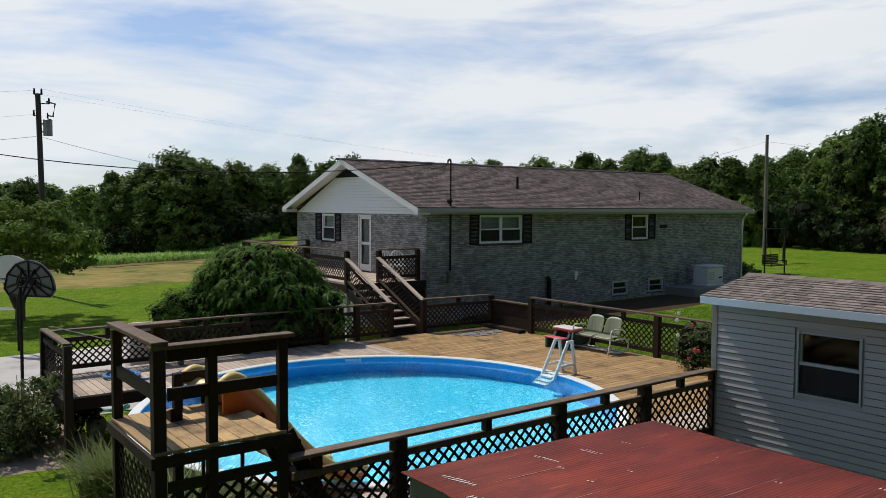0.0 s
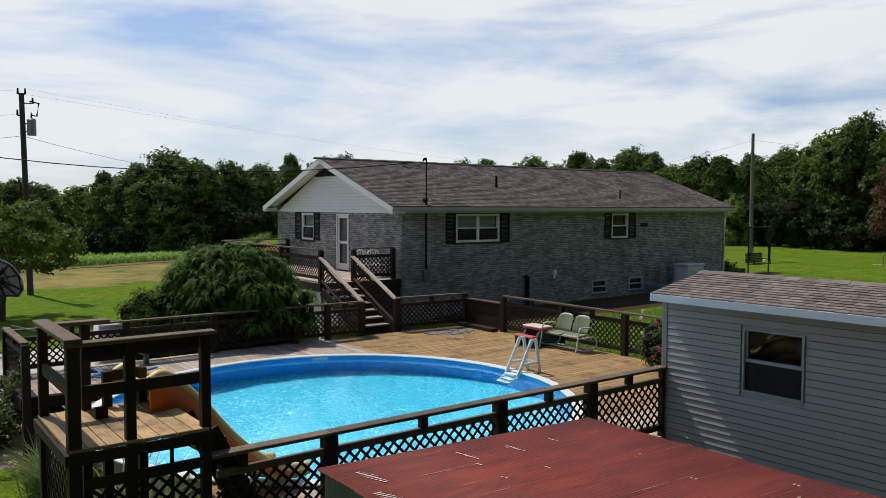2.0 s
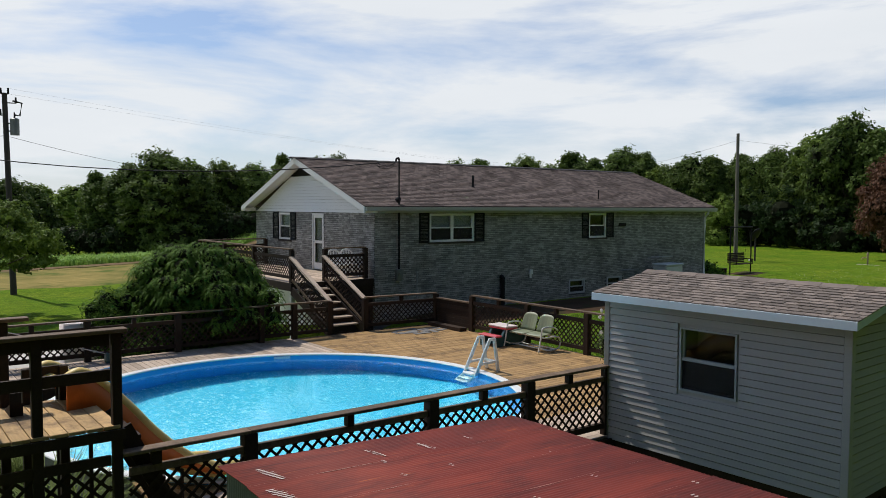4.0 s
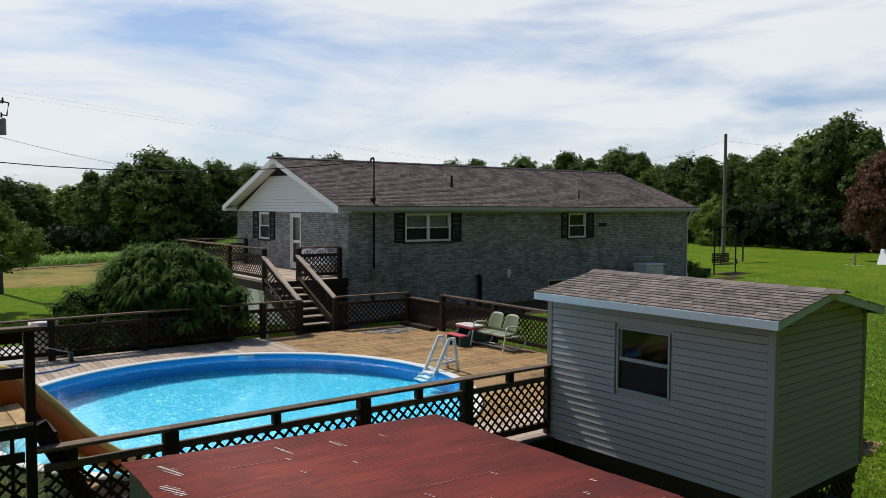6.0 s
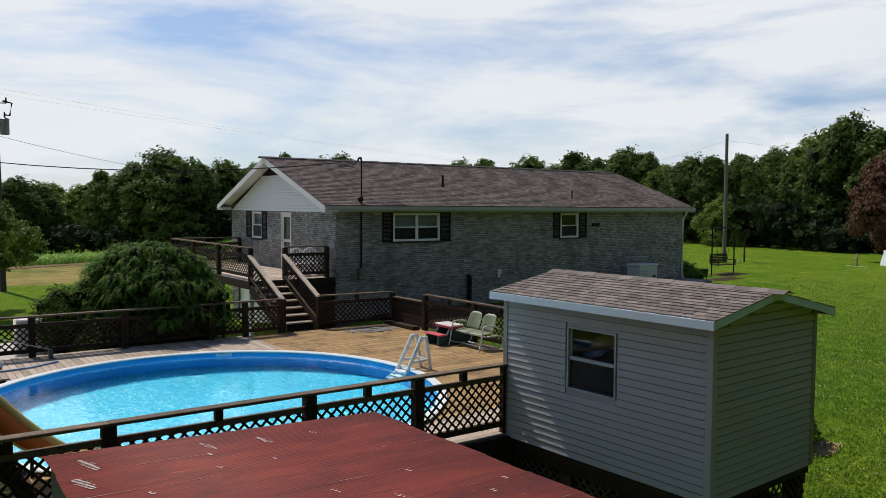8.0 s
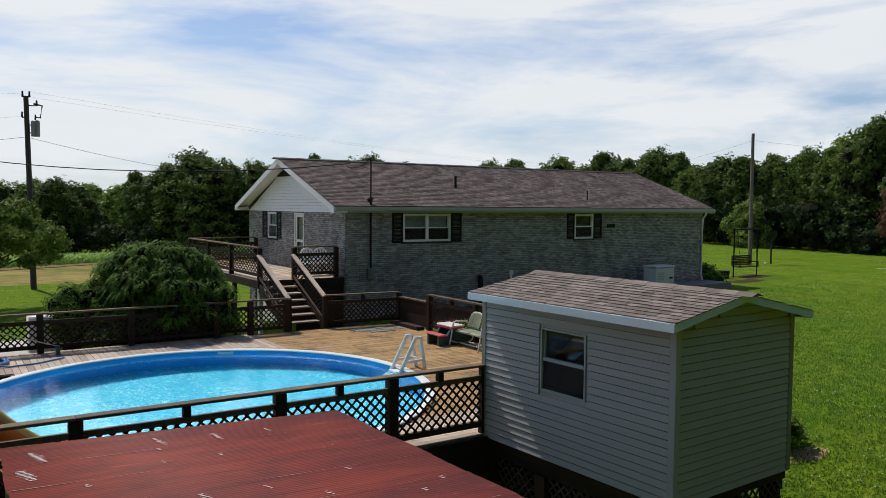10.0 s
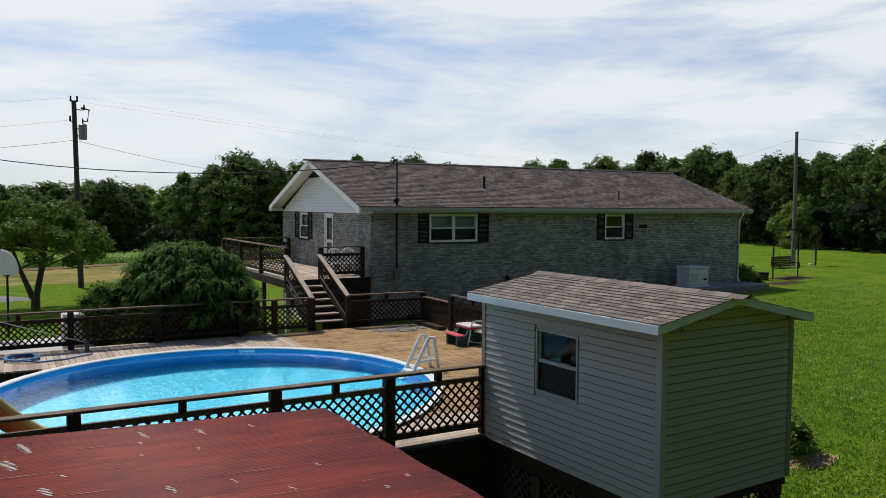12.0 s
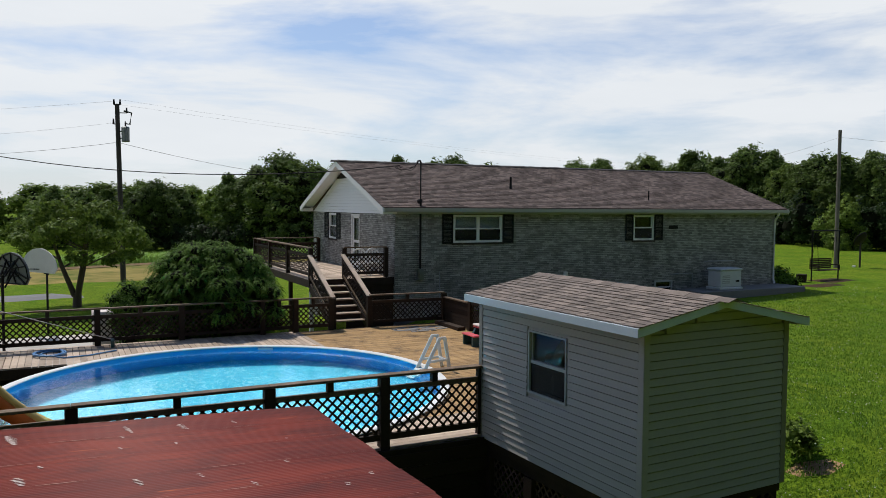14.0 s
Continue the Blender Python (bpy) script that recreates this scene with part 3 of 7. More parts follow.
def brick_rows(axis, face, u0, u1, v0, v1, holes, rng):
    """Corners of every brick on a wall face, each a little proud of the mortar."""
    rows, course, n = [], 0.0677, 0
    v = v0
    while v < v1 - 0.03:
        u = u0 - (0.1 if n % 2 else 0.0)
        while u < u1 - 0.02:
            a, b = max(u + rng.uniform(0.002, 0.007), u0), min(u + rng.uniform(0.194, 0.201), u1)
            c, d = v + rng.uniform(0.003, 0.010), min(v + rng.uniform(0.057, 0.0645), v1)
            u += 0.203
            if b - a < 0.03 or any(h[0] - 0.02 < (a + b) / 2 < h[1] + 0.02 and h[2] - 0.03 < (c + d) / 2 < h[3] + 0.03 for h in holes):
                continue
            for h in holes:
                if c < h[3] and d > h[2]:
                    if a < h[0] < b:
                        b = h[0]
                    if a < h[1] < b:
                        a = h[1]
            p = 0.006 + 0.020 * rng.random() ** 2
            q = p + rng.uniform(-0.003, 0.003)
            if axis == "x":
                rows.append([(face - 0.02, a, c), (face + p, a, c), (face + q, b, c), (face - 0.02, b, c), (face - 0.02, a, d), (face + q, a, d), (face + p, b, d), (face - 0.02, b, d)])
            else:
                rows.append([(a, face + 0.02, c), (b, face + 0.02, c), (b, face - p, c), (a, face - q, c), (a, face + 0.02, d), (b, face + 0.02, d), (b, face - q, d), (a, face - p, d)])
        v += course
        n += 1
    return rows


def shingle_rows(p0, across, up, width, length, rng, tab=0.305, expo=0.142, thick=0.014):
    """Corners of shingle tabs on a slope: p0 a lower corner, across along the eave, up along the slope."""
    nrm = across.cross(up).normalized()
    rows, n = [], 0
    while n * expo < length - 0.02:
        s = -tab * (0.5 if n % 2 else 0.0) - tab * 0.25 * rng.random()
        while s < width:
            a, b = max(s + 0.005, 0), min(s + tab - 0.005, width)
            s += tab
            if b - a < 0.04:
                continue
            lo, hi = n * expo, min(n * expo + expo + 0.02, length)
            lift = thick * (1 + 0.4 * rng.random())
            lo += rng.uniform(-0.004, 0.004)
            q = lambda u, v, h: tuple(p0 + across * u + up * v + nrm * h)
            rows.append([q(a, lo, 0.0), q(b, lo, 0.0), q(b, hi, 0.0), q(a, hi, 0.0), q(a, lo, lift), q(b, lo, lift), q(b, hi, 0.004), q(a, hi, 0.004)])
        n += 1
    return rows


def sash_window(parent, axis, face, u0, u1, v0, v1, lights=1, name="window", sill=True, w=0.072, paint=None, blind=True):
    """A window in an opening: outer frame, sashes with glass, sill. axis is the wall's facing: +x or -y."""
    def bx(bm, ua, ub, va, vb, d0, d1):
        if axis == "x":
            box(bm, face + d0, ua, va, face + d1, ub, vb)
        else:
            box(bm, ua, face - d1, va, ub, face - d0, vb)
    bm = B()
    paint = paint or M_WHITE
    bx(bm, u0, u0 + w, v0, v1, -0.10, 0.018)
    bx(bm, u1 - w, u1, v0, v1, -0.10, 0.018)
    bx(bm, u0 + w, u1 - w, v1 - w, v1, -0.10, 0.018)
    bx(bm, u0 + w, u1 - w, v0, v0 + w, -0.10, 0.018)
    win = part(name, bm, paint, parent, "pale framed double-hung window")
    step = (u1 - u0 - 2 * w) / lights
    for k in range(lights):
        a, b = u0 + w + k * step, u0 + w + (k + 1) * step
        bm = B()
        if k:
            bx(bm, a - 0.055, a + 0.055, v0 + w, v1 - w, -0.09, 0.012)
        mid = (v0 + v1) / 2
        bx(bm, a, b, mid - 0.022, mid + 0.022, -0.07, -0.005)
        bx(bm, a, b, v0 + w, v0 + w + 0.035, -0.07, -0.02)
        bx(bm, a, a + 0.03, v0 + w, v1 - w, -0.075, -0.025)
        bx(bm, b - 0.03, b, v0 + w, v1 - w, -0.075, -0.025)
        part("sash", bm, paint, win)
        for va, vb in ((v0 + w, mid - 0.022), (mid + 0.022, v1 - w)):
            bm = B()
            bx(bm, a + 0.03, b - 0.03, va, vb, -0.055, -0.050)
            part("pane", bm, M_GLASS, win)
        bm = B()
        bx(bm, a + 0.004, b - 0.004, v0 + w, mid - 0.022, -0.018, -0.016)
        part("insect_screen", bm, M_SCREEN, win, "grey insect screen")
        if blind:
            bm = B()
            n = 9
            for q in range(n):
                zz = mid + 0.03 + (v1 - w - mid - 0.03) * q / n
                bx(bm, a + 0.01, b - 0.01, zz, zz + (v1 - w - mid) / n * 0.8, -0.135, -0.125)
            part("blind", bm, M_VINYL, win, "half-drawn pale blind")
    if sill:
        bm = B()
        bx(bm, u0 - 0.06, u1 + 0.06, v0 - 0.07, v0 - 0.002, -0.08, 0.05)
        part("sill", bm, M_SILLBRICK, win, "dark rowlock brick sill")
    return win


def shutter(parent, axis, face, u0, u1, v0, v1):
    bm = B()
    def bx(ua, ub, va, vb, d0, d1):
        if axis == "x":
            box(bm, face + d0, ua, va, face + d1, ub, vb)
        else:
            box(bm, ua, face - d1, va, ub, face - d0, vb)
    bx(u0, u0 + 0.05, v0, v1, 0.016, 0.05)
    bx(u1 - 0.05, u1, v0, v1, 0.016, 0.05)
    for v in (v0, (v0 + v1) / 2 - 0.03, v1 - 0.06):
        bx(u0 + 0.05, u1 - 0.05, v, v + 0.06, 0.016, 0.048)
    n = int((v1 - v0) / 0.05)
    for k in range(n):
        v = v0 + 0.06 + k * (v1 - v0 - 0.12) / n
        bx(u0 + 0.05, u1 - 0.05, v, v + 0.03, 0.016, 0.038)
    part("shutter", bm, M_SHUTTER, parent, "black louvred shutter")


def build_house():
    rng = random.Random(4)
    house = thing("house", "long single-storey pale brick house with brown shingle roof", "house", (-17.6, 16, -1.2))
    base = -1.4
    # walls
    long_holes = WIN_LONG
    gable_holes = WIN_GABLE + [DOOR_GABLE, GARAGE]
    bm = B()
    for a, b, c, d in holed(HY0 + 0.25, HY1 - 0.25, base, EAVE_Z, long_holes):
        box(bm, HX1 - 0.25, a, c, HX1, b, d)
    part("wall", bm, M_MORTAR, house, "long back wall bedding")
    bm = B()
    for a, b, c, d in holed(HX0, HX1, base, EAVE_Z, gable_holes):
        box(bm, a, HY0, c, b, HY0 + 0.25, d)
    part("wall", bm, M_MORTAR, house, "gable wall bedding")
    bm = B()
    box(bm, HX0, HY0 + 0.25, base, HX0 + 0.25, HY1 - 0.25, EAVE_Z)
    part("wall", bm, M_BRICK, house)
    bm = B()
    box(bm, HX0, HY1 - 0.25, base, HX1, HY1, EAVE_Z)
    vs = [bm.verts.new(p) for p in ((HX0, HY1 - 0.02, EAVE_Z), (HX1, HY1 - 0.02, EAVE_Z), (RIDGE_X, HY1 - 0.02, RIDGE_Z - 0.1))]
    bm.faces.new(vs)
    part("wall", bm, M_BRICK, house)
    me = boxes_mesh("brickwork", brick_rows("x", HX1, HY0, HY1, -0.2, EAVE_Z - 0.12, long_holes, rng), M_BRICK)
    ob = new("brickwork", me)
    ob.parent, ob.matrix_parent_inverse = house, house.matrix_basis.inverted()
    tagged(ob, "pale grey weathered bricks of the long wall", kind="stuff")
    me = boxes_mesh("brickwork", brick_rows("y", HY0, HX0, HX1, base, EAVE_Z - 0.14, gable_holes, rng), M_BRICK)
    ob = new("brickwork", me)
    ob.parent, ob.matrix_parent_inverse = house, house.matrix_basis.inverted()
    tagged(ob, "pale grey weathered bricks of the gable end", kind="stuff")
    # floor and ceiling inside, so that the windows look into closed dark rooms
    bm = B()
    box(bm, HX0 + 0.25, HY0 + 0.25, 1.0, HX1 - 0.25, HY1 - 0.25, 1.15)
    box(bm, HX0 + 0.25, HY0 + 0.25, EAVE_Z - 0.12, HX1 - 0.25, HY1 - 0.25, EAVE_Z - 0.05)
    part("floor_slab", bm, M_BLOCK, house)
    # gable siding boards, white, lapped
    half = (HX1 - HX0) / 2
    n = 16
    z0 = EAVE_Z - 0.14
    for k in range(n):
        za, zb = z0 + k * 0.112, z0 + (k + 1) * 0.112 - 0.004
        wa = (RIDGE_Z - 0.08 - za) / (RIDGE_Z - EAVE_Z + 0.10) * half
        wb = (RIDGE_Z - 0.08 - zb) / (RIDGE_Z - EAVE_Z + 0.10) * half
        if wb < 0.1:
            break
        wa, wb = min(wa, half), min(wb, half)
        bm = B()
        y0, yl, yu = HY0 + 0.02, HY0 - 0.042, HY0 - 0.020
        vv = [bm.verts.new(p) for p in ((RIDGE_X - wa, yl, za), (RIDGE_X + wa, yl, za), (RIDGE_X + wb, yu, zb), (RIDGE_X - wb, yu, zb),
                                        (RIDGE_X - wa, y0, za), (RIDGE_X + wa, y0, za), (RIDGE_X + wb, y0, zb), (RIDGE_X - wb, y0, zb))]
        for q in ((0, 1, 2, 3), (5, 4, 7, 6), (4, 5, 1, 0), (3, 2, 6, 7), (1, 5, 6, 2), (4, 0, 3, 7)):
            bm.faces.new([vv[i] for i in q])
        part("siding_board", bm, M_VINYL, house, "white lapped gable siding")
    bm = B()
    for k in range(6):
        z = RIDGE_Z - 0.62 + k * 0.07
        w = (RIDGE_Z - 0.16 - z) / (RIDGE_Z - EAVE_Z) * 4.7
        if w > 0.05:
            box(bm, RIDGE_X - w, HY0 - 0.06, z, RIDGE_X + w, HY0 - 0.046, z + 0.055)
            box(bm, RIDGE_X - w, HY0 - 0.046, z - 0.01, RIDGE_X + w, HY0 - 0.030, z + 0.07)
    part("gable_vent", bm, M_BLACK, house, "dark louvred gable vent")
    # roof slab, soffits, fascia
    RY0, RY1, EX1, EX0 = 6.85, 25.65, -12.84, -22.36
    slope = (RIDGE_Z - EAVE_Z) / (EX1 - RIDGE_X)
    bm = B()
    for ex in (EX1, EX0):
        s = 1 if ex > RIDGE_X else -1
        prof = [(RIDGE_X, RIDGE_Z), (ex, EAVE_Z + 0.08), (ex, EAVE_Z + 0.02), (RIDGE_X, RIDGE_Z - 0.12)]
        va = [bm.verts.new((x, RY0 + 0.03, z)) for x, z in prof]
        vb = [bm.verts.new((x, RY1 - 0.03, z)) for x, z in prof]
        for i in range(4):
            j = (i + 1) % 4
            bm.faces.new((va[i], va[j], vb[j], vb[i]))
        bm.faces.new(va)
        bm.faces.new(vb)
    part("roof", bm, M_SHINGLE, house, "brown roof deck")
    for ex in (EX1, EX0):
        lo = Vector((ex, RY0 if ex > RIDGE_X else RY1, EAVE_Z + 0.085))
        across = Vector((0, 1 if ex > RIDGE_X else -1, 0))
        up = Vector((RIDGE_X - ex, 0, RIDGE_Z - EAVE_Z - 0.08))
        ln = up.length
        me = boxes_mesh("shingles", shingle_rows(lo, across, up.normalized(), RY1 - RY0, ln, rng, tab=0.20, thick=0.013), M_SHINGLE)
        ob = new("shingles", me)
        ob.parent, ob.matrix_parent_inverse = house, house.matrix_basis.inverted()
        tagged(ob, "brown asphalt roof shingles", kind="stuff")
    bm = B()
    for k in range(62):
        y = RY0 + k * 0.303
        for s in (-1, 1):
            beam(bm, (RIDGE_X, y, RIDGE_Z + 0.035 + 0.006 * (k % 2)), (RIDGE_X + s * 0.16, y, RIDGE_Z - 0.02 + 0.006 * (k % 2)), 0.30, 0.012)
    part("ridge_cap", bm, M_RIDGE, house, "dark ridge vent strip")
    bm = B()
    box(bm, HX1 + 0.002, RY0 + 0.06, EAVE_Z - 0.13, EX1 - 0.02, RY1 - 0.06, EAVE_Z - 0.10)
    box(bm, EX0 + 0.02, RY0 + 0.06, EAVE_Z - 0.13, HX0 - 0.002, RY1 - 0.06, EAVE_Z - 0.10)
    part("soffit", bm, M_WHITE, house)
    # gutter along the eave
    bm = B()
    box(bm, EX1 - 0.015, RY0 + 0.03, EAVE_Z - 0.13, EX1 + 0.005, RY1 - 0.03, EAVE_Z + 0.06)
    part("fascia", bm, M_GUTTER, house)
    bm = B()
    g = EX1 + 0.005
    box(bm, g, RY0 + 0.05, EAVE_Z - 0.07, g + 0.11, RY1 - 0.05, EAVE_Z - 0.055)
    box(bm, g + 0.10, RY0 + 0.05, EAVE_Z - 0.055, g + 0.115, RY1 - 0.05, EAVE_Z + 0.045)
    box(bm, g, RY0 + 0.035, EAVE_Z - 0.07, g + 0.115, RY0 + 0.05, EAVE_Z + 0.045)
    part("gutter", bm, M_GUTTER, house, "pale metal gutter")
    # rake boards and rake soffits on both gables
    for y0, y1, yin in ((RY0, RY0 + 0.03, HY0), (RY1 - 0.03, RY1, HY1)):
        for ex in (EX1, EX0):
            bm = B()
            s = 1 if ex > RIDGE_X else -1
            pr = [(RIDGE_X, RIDGE_Z + 0.0), (ex + s * 0.03, EAVE_Z + 0.06), (ex + s * 0.03, EAVE_Z - 0.13), (RIDGE_X, RIDGE_Z - 0.20)]
            va = [bm.verts.new((x, y0, z)) for x, z in pr]
            vb = [bm.verts.new((x, y1, z)) for x, z in pr]
            for i in range(4):
                j = (i + 1) % 4
                bm.faces.new((va[i], va[j], vb[j], vb[i]))
            bm.faces.new(va)
            bm.faces.new(vb)
            part("rake_board", bm, M_WHITE, house, "white rake board")
            bm = B()
            pr = [(RIDGE_X, RIDGE_Z - 0.125), (ex, EAVE_Z + 0.01), (ex, EAVE_Z - 0.005), (RIDGE_X, RIDGE_Z - 0.14)]
            ya, yb = min(y1, yin), max(y0, yin)
            if y0 < HY0:
                ya, yb = y1, yin
            else:
                ya, yb = yin, y0
            va = [bm.verts.new((x, ya, z)) for x, z in pr]
            vb = [bm.verts.new((x, yb, z)) for x, z in pr]
            for i in range(4):
                j = (i + 1) % 4
                bm.faces.new((va[i], va[j], vb[j], vb[i]))
            bm.faces.new(va)
            bm.faces.new(vb)
            part("rake_soffit", bm, M_WHITE, house)
    # boxed eave returns at the near gable
    for x0, x1 in ((HX1 - 0.05, EX1 + 0.03), (EX0 - 0.03, HX0 + 0.05)):
        bm = B()
        box(bm, x0, RY0 + 0.032, EAVE_Z - 0.14, x1, HY0 - 0.04, EAVE_Z + 0.0)
        part("eave_return", bm, M_WHITE, house)
    # windows, shutters, door
    sash_window(house, "x", HX1, *WIN_LONG[0], lights=2)
    sash_window(house, "x", HX1, *WIN_LONG[1], lights=1, blind=False)
    for w in WIN_LONG[2:]:
        sash_window(house, "x", HX1, *w, lights=1, name="basement_window", sill=False, blind=False, paint=M_ALU)
    sash_window(house, "y", HY0, *WIN_GABLE[0], lights=1)
    for a, b in ((9.10, 9.51), (11.49, 11.92), (16.95, 17.33), (18.39, 18.81)):
        shutter(house, "x", HX1, a, b, 2.27, 3.28)
    for a, b in ((-20.45, -19.97), (-18.93, -18.50)):
        shutter(house, "y", HY0, a, b, 2.22, 3.27)
    x0, x1, z0, z1 = DOOR_GABLE
    bm = B()
    box(bm, x0, HY0 - 0.02, z0, x0 + 0.06, HY0 + 0.10, z1)
    box(bm, x1 - 0.06, HY0 - 0.02, z0, x1, HY0 + 0.10, z1)
    box(bm, x0 + 0.06, HY0 - 0.02, z1 - 0.06, x1 - 0.06, HY0 + 0.10, z1)
    door = part("door", bm, M_WHITE, house, "white storm door with full glass")
    bm = B()
    for a, b in ((x0 + 0.062, x0 + 0.16), (x1 - 0.16, x1 - 0.062)):
        box(bm, a, HY0 + 0.02, z0 + 0.02, b, HY0 + 0.055, z1 - 0.062)
    for a, b in ((z0 + 0.02, z0 + 0.25), (z0 + 0.95, z0 + 1.05), (z1 - 0.16, z1 - 0.062)):
        box(bm, x0 + 0.16, HY0 + 0.02, a, x1 - 0.16, HY0 + 0.055, b)
    part("door_leaf", bm, M_WHITE, door)
    for a, b in ((z0 + 0.25, z0 + 0.95), (z0 + 1.05, z1 - 0.16)):
        bm = B()
        box(bm, x0 + 0.16, HY0 + 0.035, a, x1 - 0.16, HY0 + 0.04, b)
        part("pane", bm, M_GLASS, door)
    bm = B()
    rod(bm, (x0 + 0.11, HY0 + 0.018, z0 + 1.0), (x0 + 0.11, HY0 - 0.03, z0 + 1.0), 0.012)
    rod(bm, (x0 + 0.11, HY0 - 0.03, z0 + 0.99), (x0 + 0.22, HY0 - 0.03, z0 + 0.99), 0.01)
    part("handle", bm, M_GREYMETAL, door)
    # inner door made pale to stand in for light the glass reflects
    bm = B()
    box(bm, x0 + 0.062, HY0 + 0.12, z0 + 0.01, x1 - 0.062, HY0 + 0.16, z1 - 0.062)
    for a, b in ((z0 + 0.2, z0 + 0.9), (z0 + 1.1, z1 - 0.25)):
        box(bm, x0 + 0.2, HY0 + 0.11, a, x1 - 0.2, HY0 + 0.119, b)
    part("inner_door", bm, M_BLOCK, door, "pale panelled door behind the glass")
    # white overhead door under the porch
    x0, x1, z0, z1 = GARAGE
    bm = B()
    for k in range(4):
        h = (z1 - z0) / 4
        box(bm, x0, HY0 + 0.06, z0 + k * h + 0.006, x1, HY0 + 0.10, z0 + (k + 1) * h - 0.006)
    box(bm, x0, HY0 + 0.10, z0, x1, HY0 + 0.12, z1)
    part("garage_door", bm, M_WHITE, house, "white sectional garage door")
    # pipes, vents, mast
    bm = B()
    rod(bm, (HX1 + 0.07, 8.27, 1.45), (HX1 + 0.07, 8.27, 3.72), 0.034)
    rod(bm, (HX1 + 0.07, 8.27, 3.72), (HX1 + 0.07, 8.27, 4.98), 0.024)
    mast = part("service_mast", bm, M_BLACK, house, "black service mast with weatherhead")
    bm = B()
    tube(bm, [(HX1 + 0.07, 8.27, 4.98), (HX1 + 0.08, 8.24, 5.05), (HX1 + 0.10, 8.15, 5.03), (HX1 + 0.11, 8.12, 4.96)], 0.034)
    part("weatherhead", bm, M_BLACK, mast)
    bm = B()
    for k, dz in enumerate((0.14, 0.24, 0.19)):
        tube(bm, smooth_pts([(HX1 + 0.11, 8.12, 4.97), (HX1 + 0.16, 7.95 - 0.04 * k, 4.97 - dz), (HX1 + 0.10, 7.62 - 0.08 * k, 4.90 - dz * 0.8), (HX1 + 0.08, 7.45 - 0.07 * k, 4.86)], 5), 0.008, 5)
    part("drip_loop", bm, M_BLACK, mast, "slack black cable loops")
    bm = B()
    rod(bm, (HX1 + 0.0, 8.27, 3.70), (HX1 + 0.10, 8.27, 3.745), 0.10, 0.06)
    part("flashing", bm, M_BLACK, mast)
    bm = B()
    box(bm, HX1 + 0.012, 8.15, 1.08, HX1 + 0.14, 8.38, 1.46)
    soften(bm, 0.015)
    rod(bm, (HX1 + 0.13, 8.265, 1.28), (HX1 + 0.19, 8.265, 1.28), 0.08, seg=18)
    part("electric_meter", bm, M_STEEL, house, "grey electric meter box")
    bm = B()
    rod(bm, (HX1 + 0.05, 9.0, 0.2), (HX1 + 0.05, 9.0, 1.35), 0.014)
    part("conduit", bm, M_GREYMETAL, house)
    for px, py, pz, h, r in ((-14.85, 12.9, 4.25, 0.42, 0.045), (-13.75, 18.7, 3.78, 0.42, 0.028)):
        bm = B()
        rod(bm, (px, py, pz - 0.15), (px, py, pz + h), r)
        rod(bm, (px, py, pz - 0.08), (px, py, pz + 0.06), r * 2.0, r * 1.1)
        part("vent_pipe", bm, M_BLACK, house, "dark roof vent pipe")
    bm = B()
    rod(bm, (HX1 + 0.10, 12.75, -0.1), (HX1 + 0.10, 12.75, 0.86), 0.085)
    tube(bm, [(HX1 + 0.10, 12.75, 0.84), (HX1 + 0.10, 12.75, 0.93), (HX1 + 0.04, 12.75, 0.98), (HX1 - 0.02, 12.75, 0.98)], 0.085)
    part("drain_pipe", bm, M_BLACK, house, "black stub pipe")
    bm = B()
    box(bm, HX1 + 0.012, 14.11, 1.0, HX1 + 0.09, 14.26, 1.17)
    box(bm, HX1 + 0.012, 14.14, 0.86, HX1 + 0.05, 14.23, 1.0)
    part("dryer_vent", bm, M_WHITE, house, "small white wall vent")
    bm = B()
    box(bm, HX1 + 0.012, 19.13, 2.71, HX1 + 0.06, 19.56, 2.85)
    for k in range(3):
        box(bm, HX1 + 0.06, 19.15, 2.725 + k * 0.042, HX1 + 0.075, 19.54, 2.75 + k * 0.042)
    part("wall_louvre", bm, M_BLACK, house, "dark wall louvre")
    bm = B()
    tube(bm, [(EX1 + 0.06, 25.0, EAVE_Z - 0.06), (EX1 + 0.05, 25.0, EAVE_Z - 0.18), (HX1 + 0.09, 25.03, EAVE_Z - 0.36), (HX1 + 0.06, 25.04, EAVE_Z - 0.6), (HX1 + 0.06, 25.04, 0.5), (HX1 + 0.12, 25.04, 0.32)], 0.045)
    part("downspout", bm, M_WHITE, house, "white downspout")


build_house()


# ---- fences ----
def lattice_ends(w, h, pitch=0.147):
    """End points (u, v) of the crossing slats of a lattice panel."""
    out = []
    c = -h + pitch * 0.5
    while c < w:
        u0, u1 = max(0.0, c), min(w, c + h)
        if u1 - u0 > 0.03:
            out.append((u0, u0 - c, u1, u1 - c, 0))
            out.append((u0, h - (u0 - c), u1, h - (u1 - c), 1))
        c += pitch
    return out


def lattice_joined(bm, p0, along, w, h, pitch=0.147):
    al = Vector(along).normalized()
    nr = al.cross(Vector((0, 0, 1)))
    for a, b, c, d, lay in lattice_ends(w, h, pitch):
        off = nr * (0.004 if lay else -0.004)
        beam(bm, Vector(p0) + al * a + Vector((0, 0, b)) + off, Vector(p0) + al * c + Vector((0, 0, d)) + off, 0.0072, 0.032, up=(0, 0, 1))


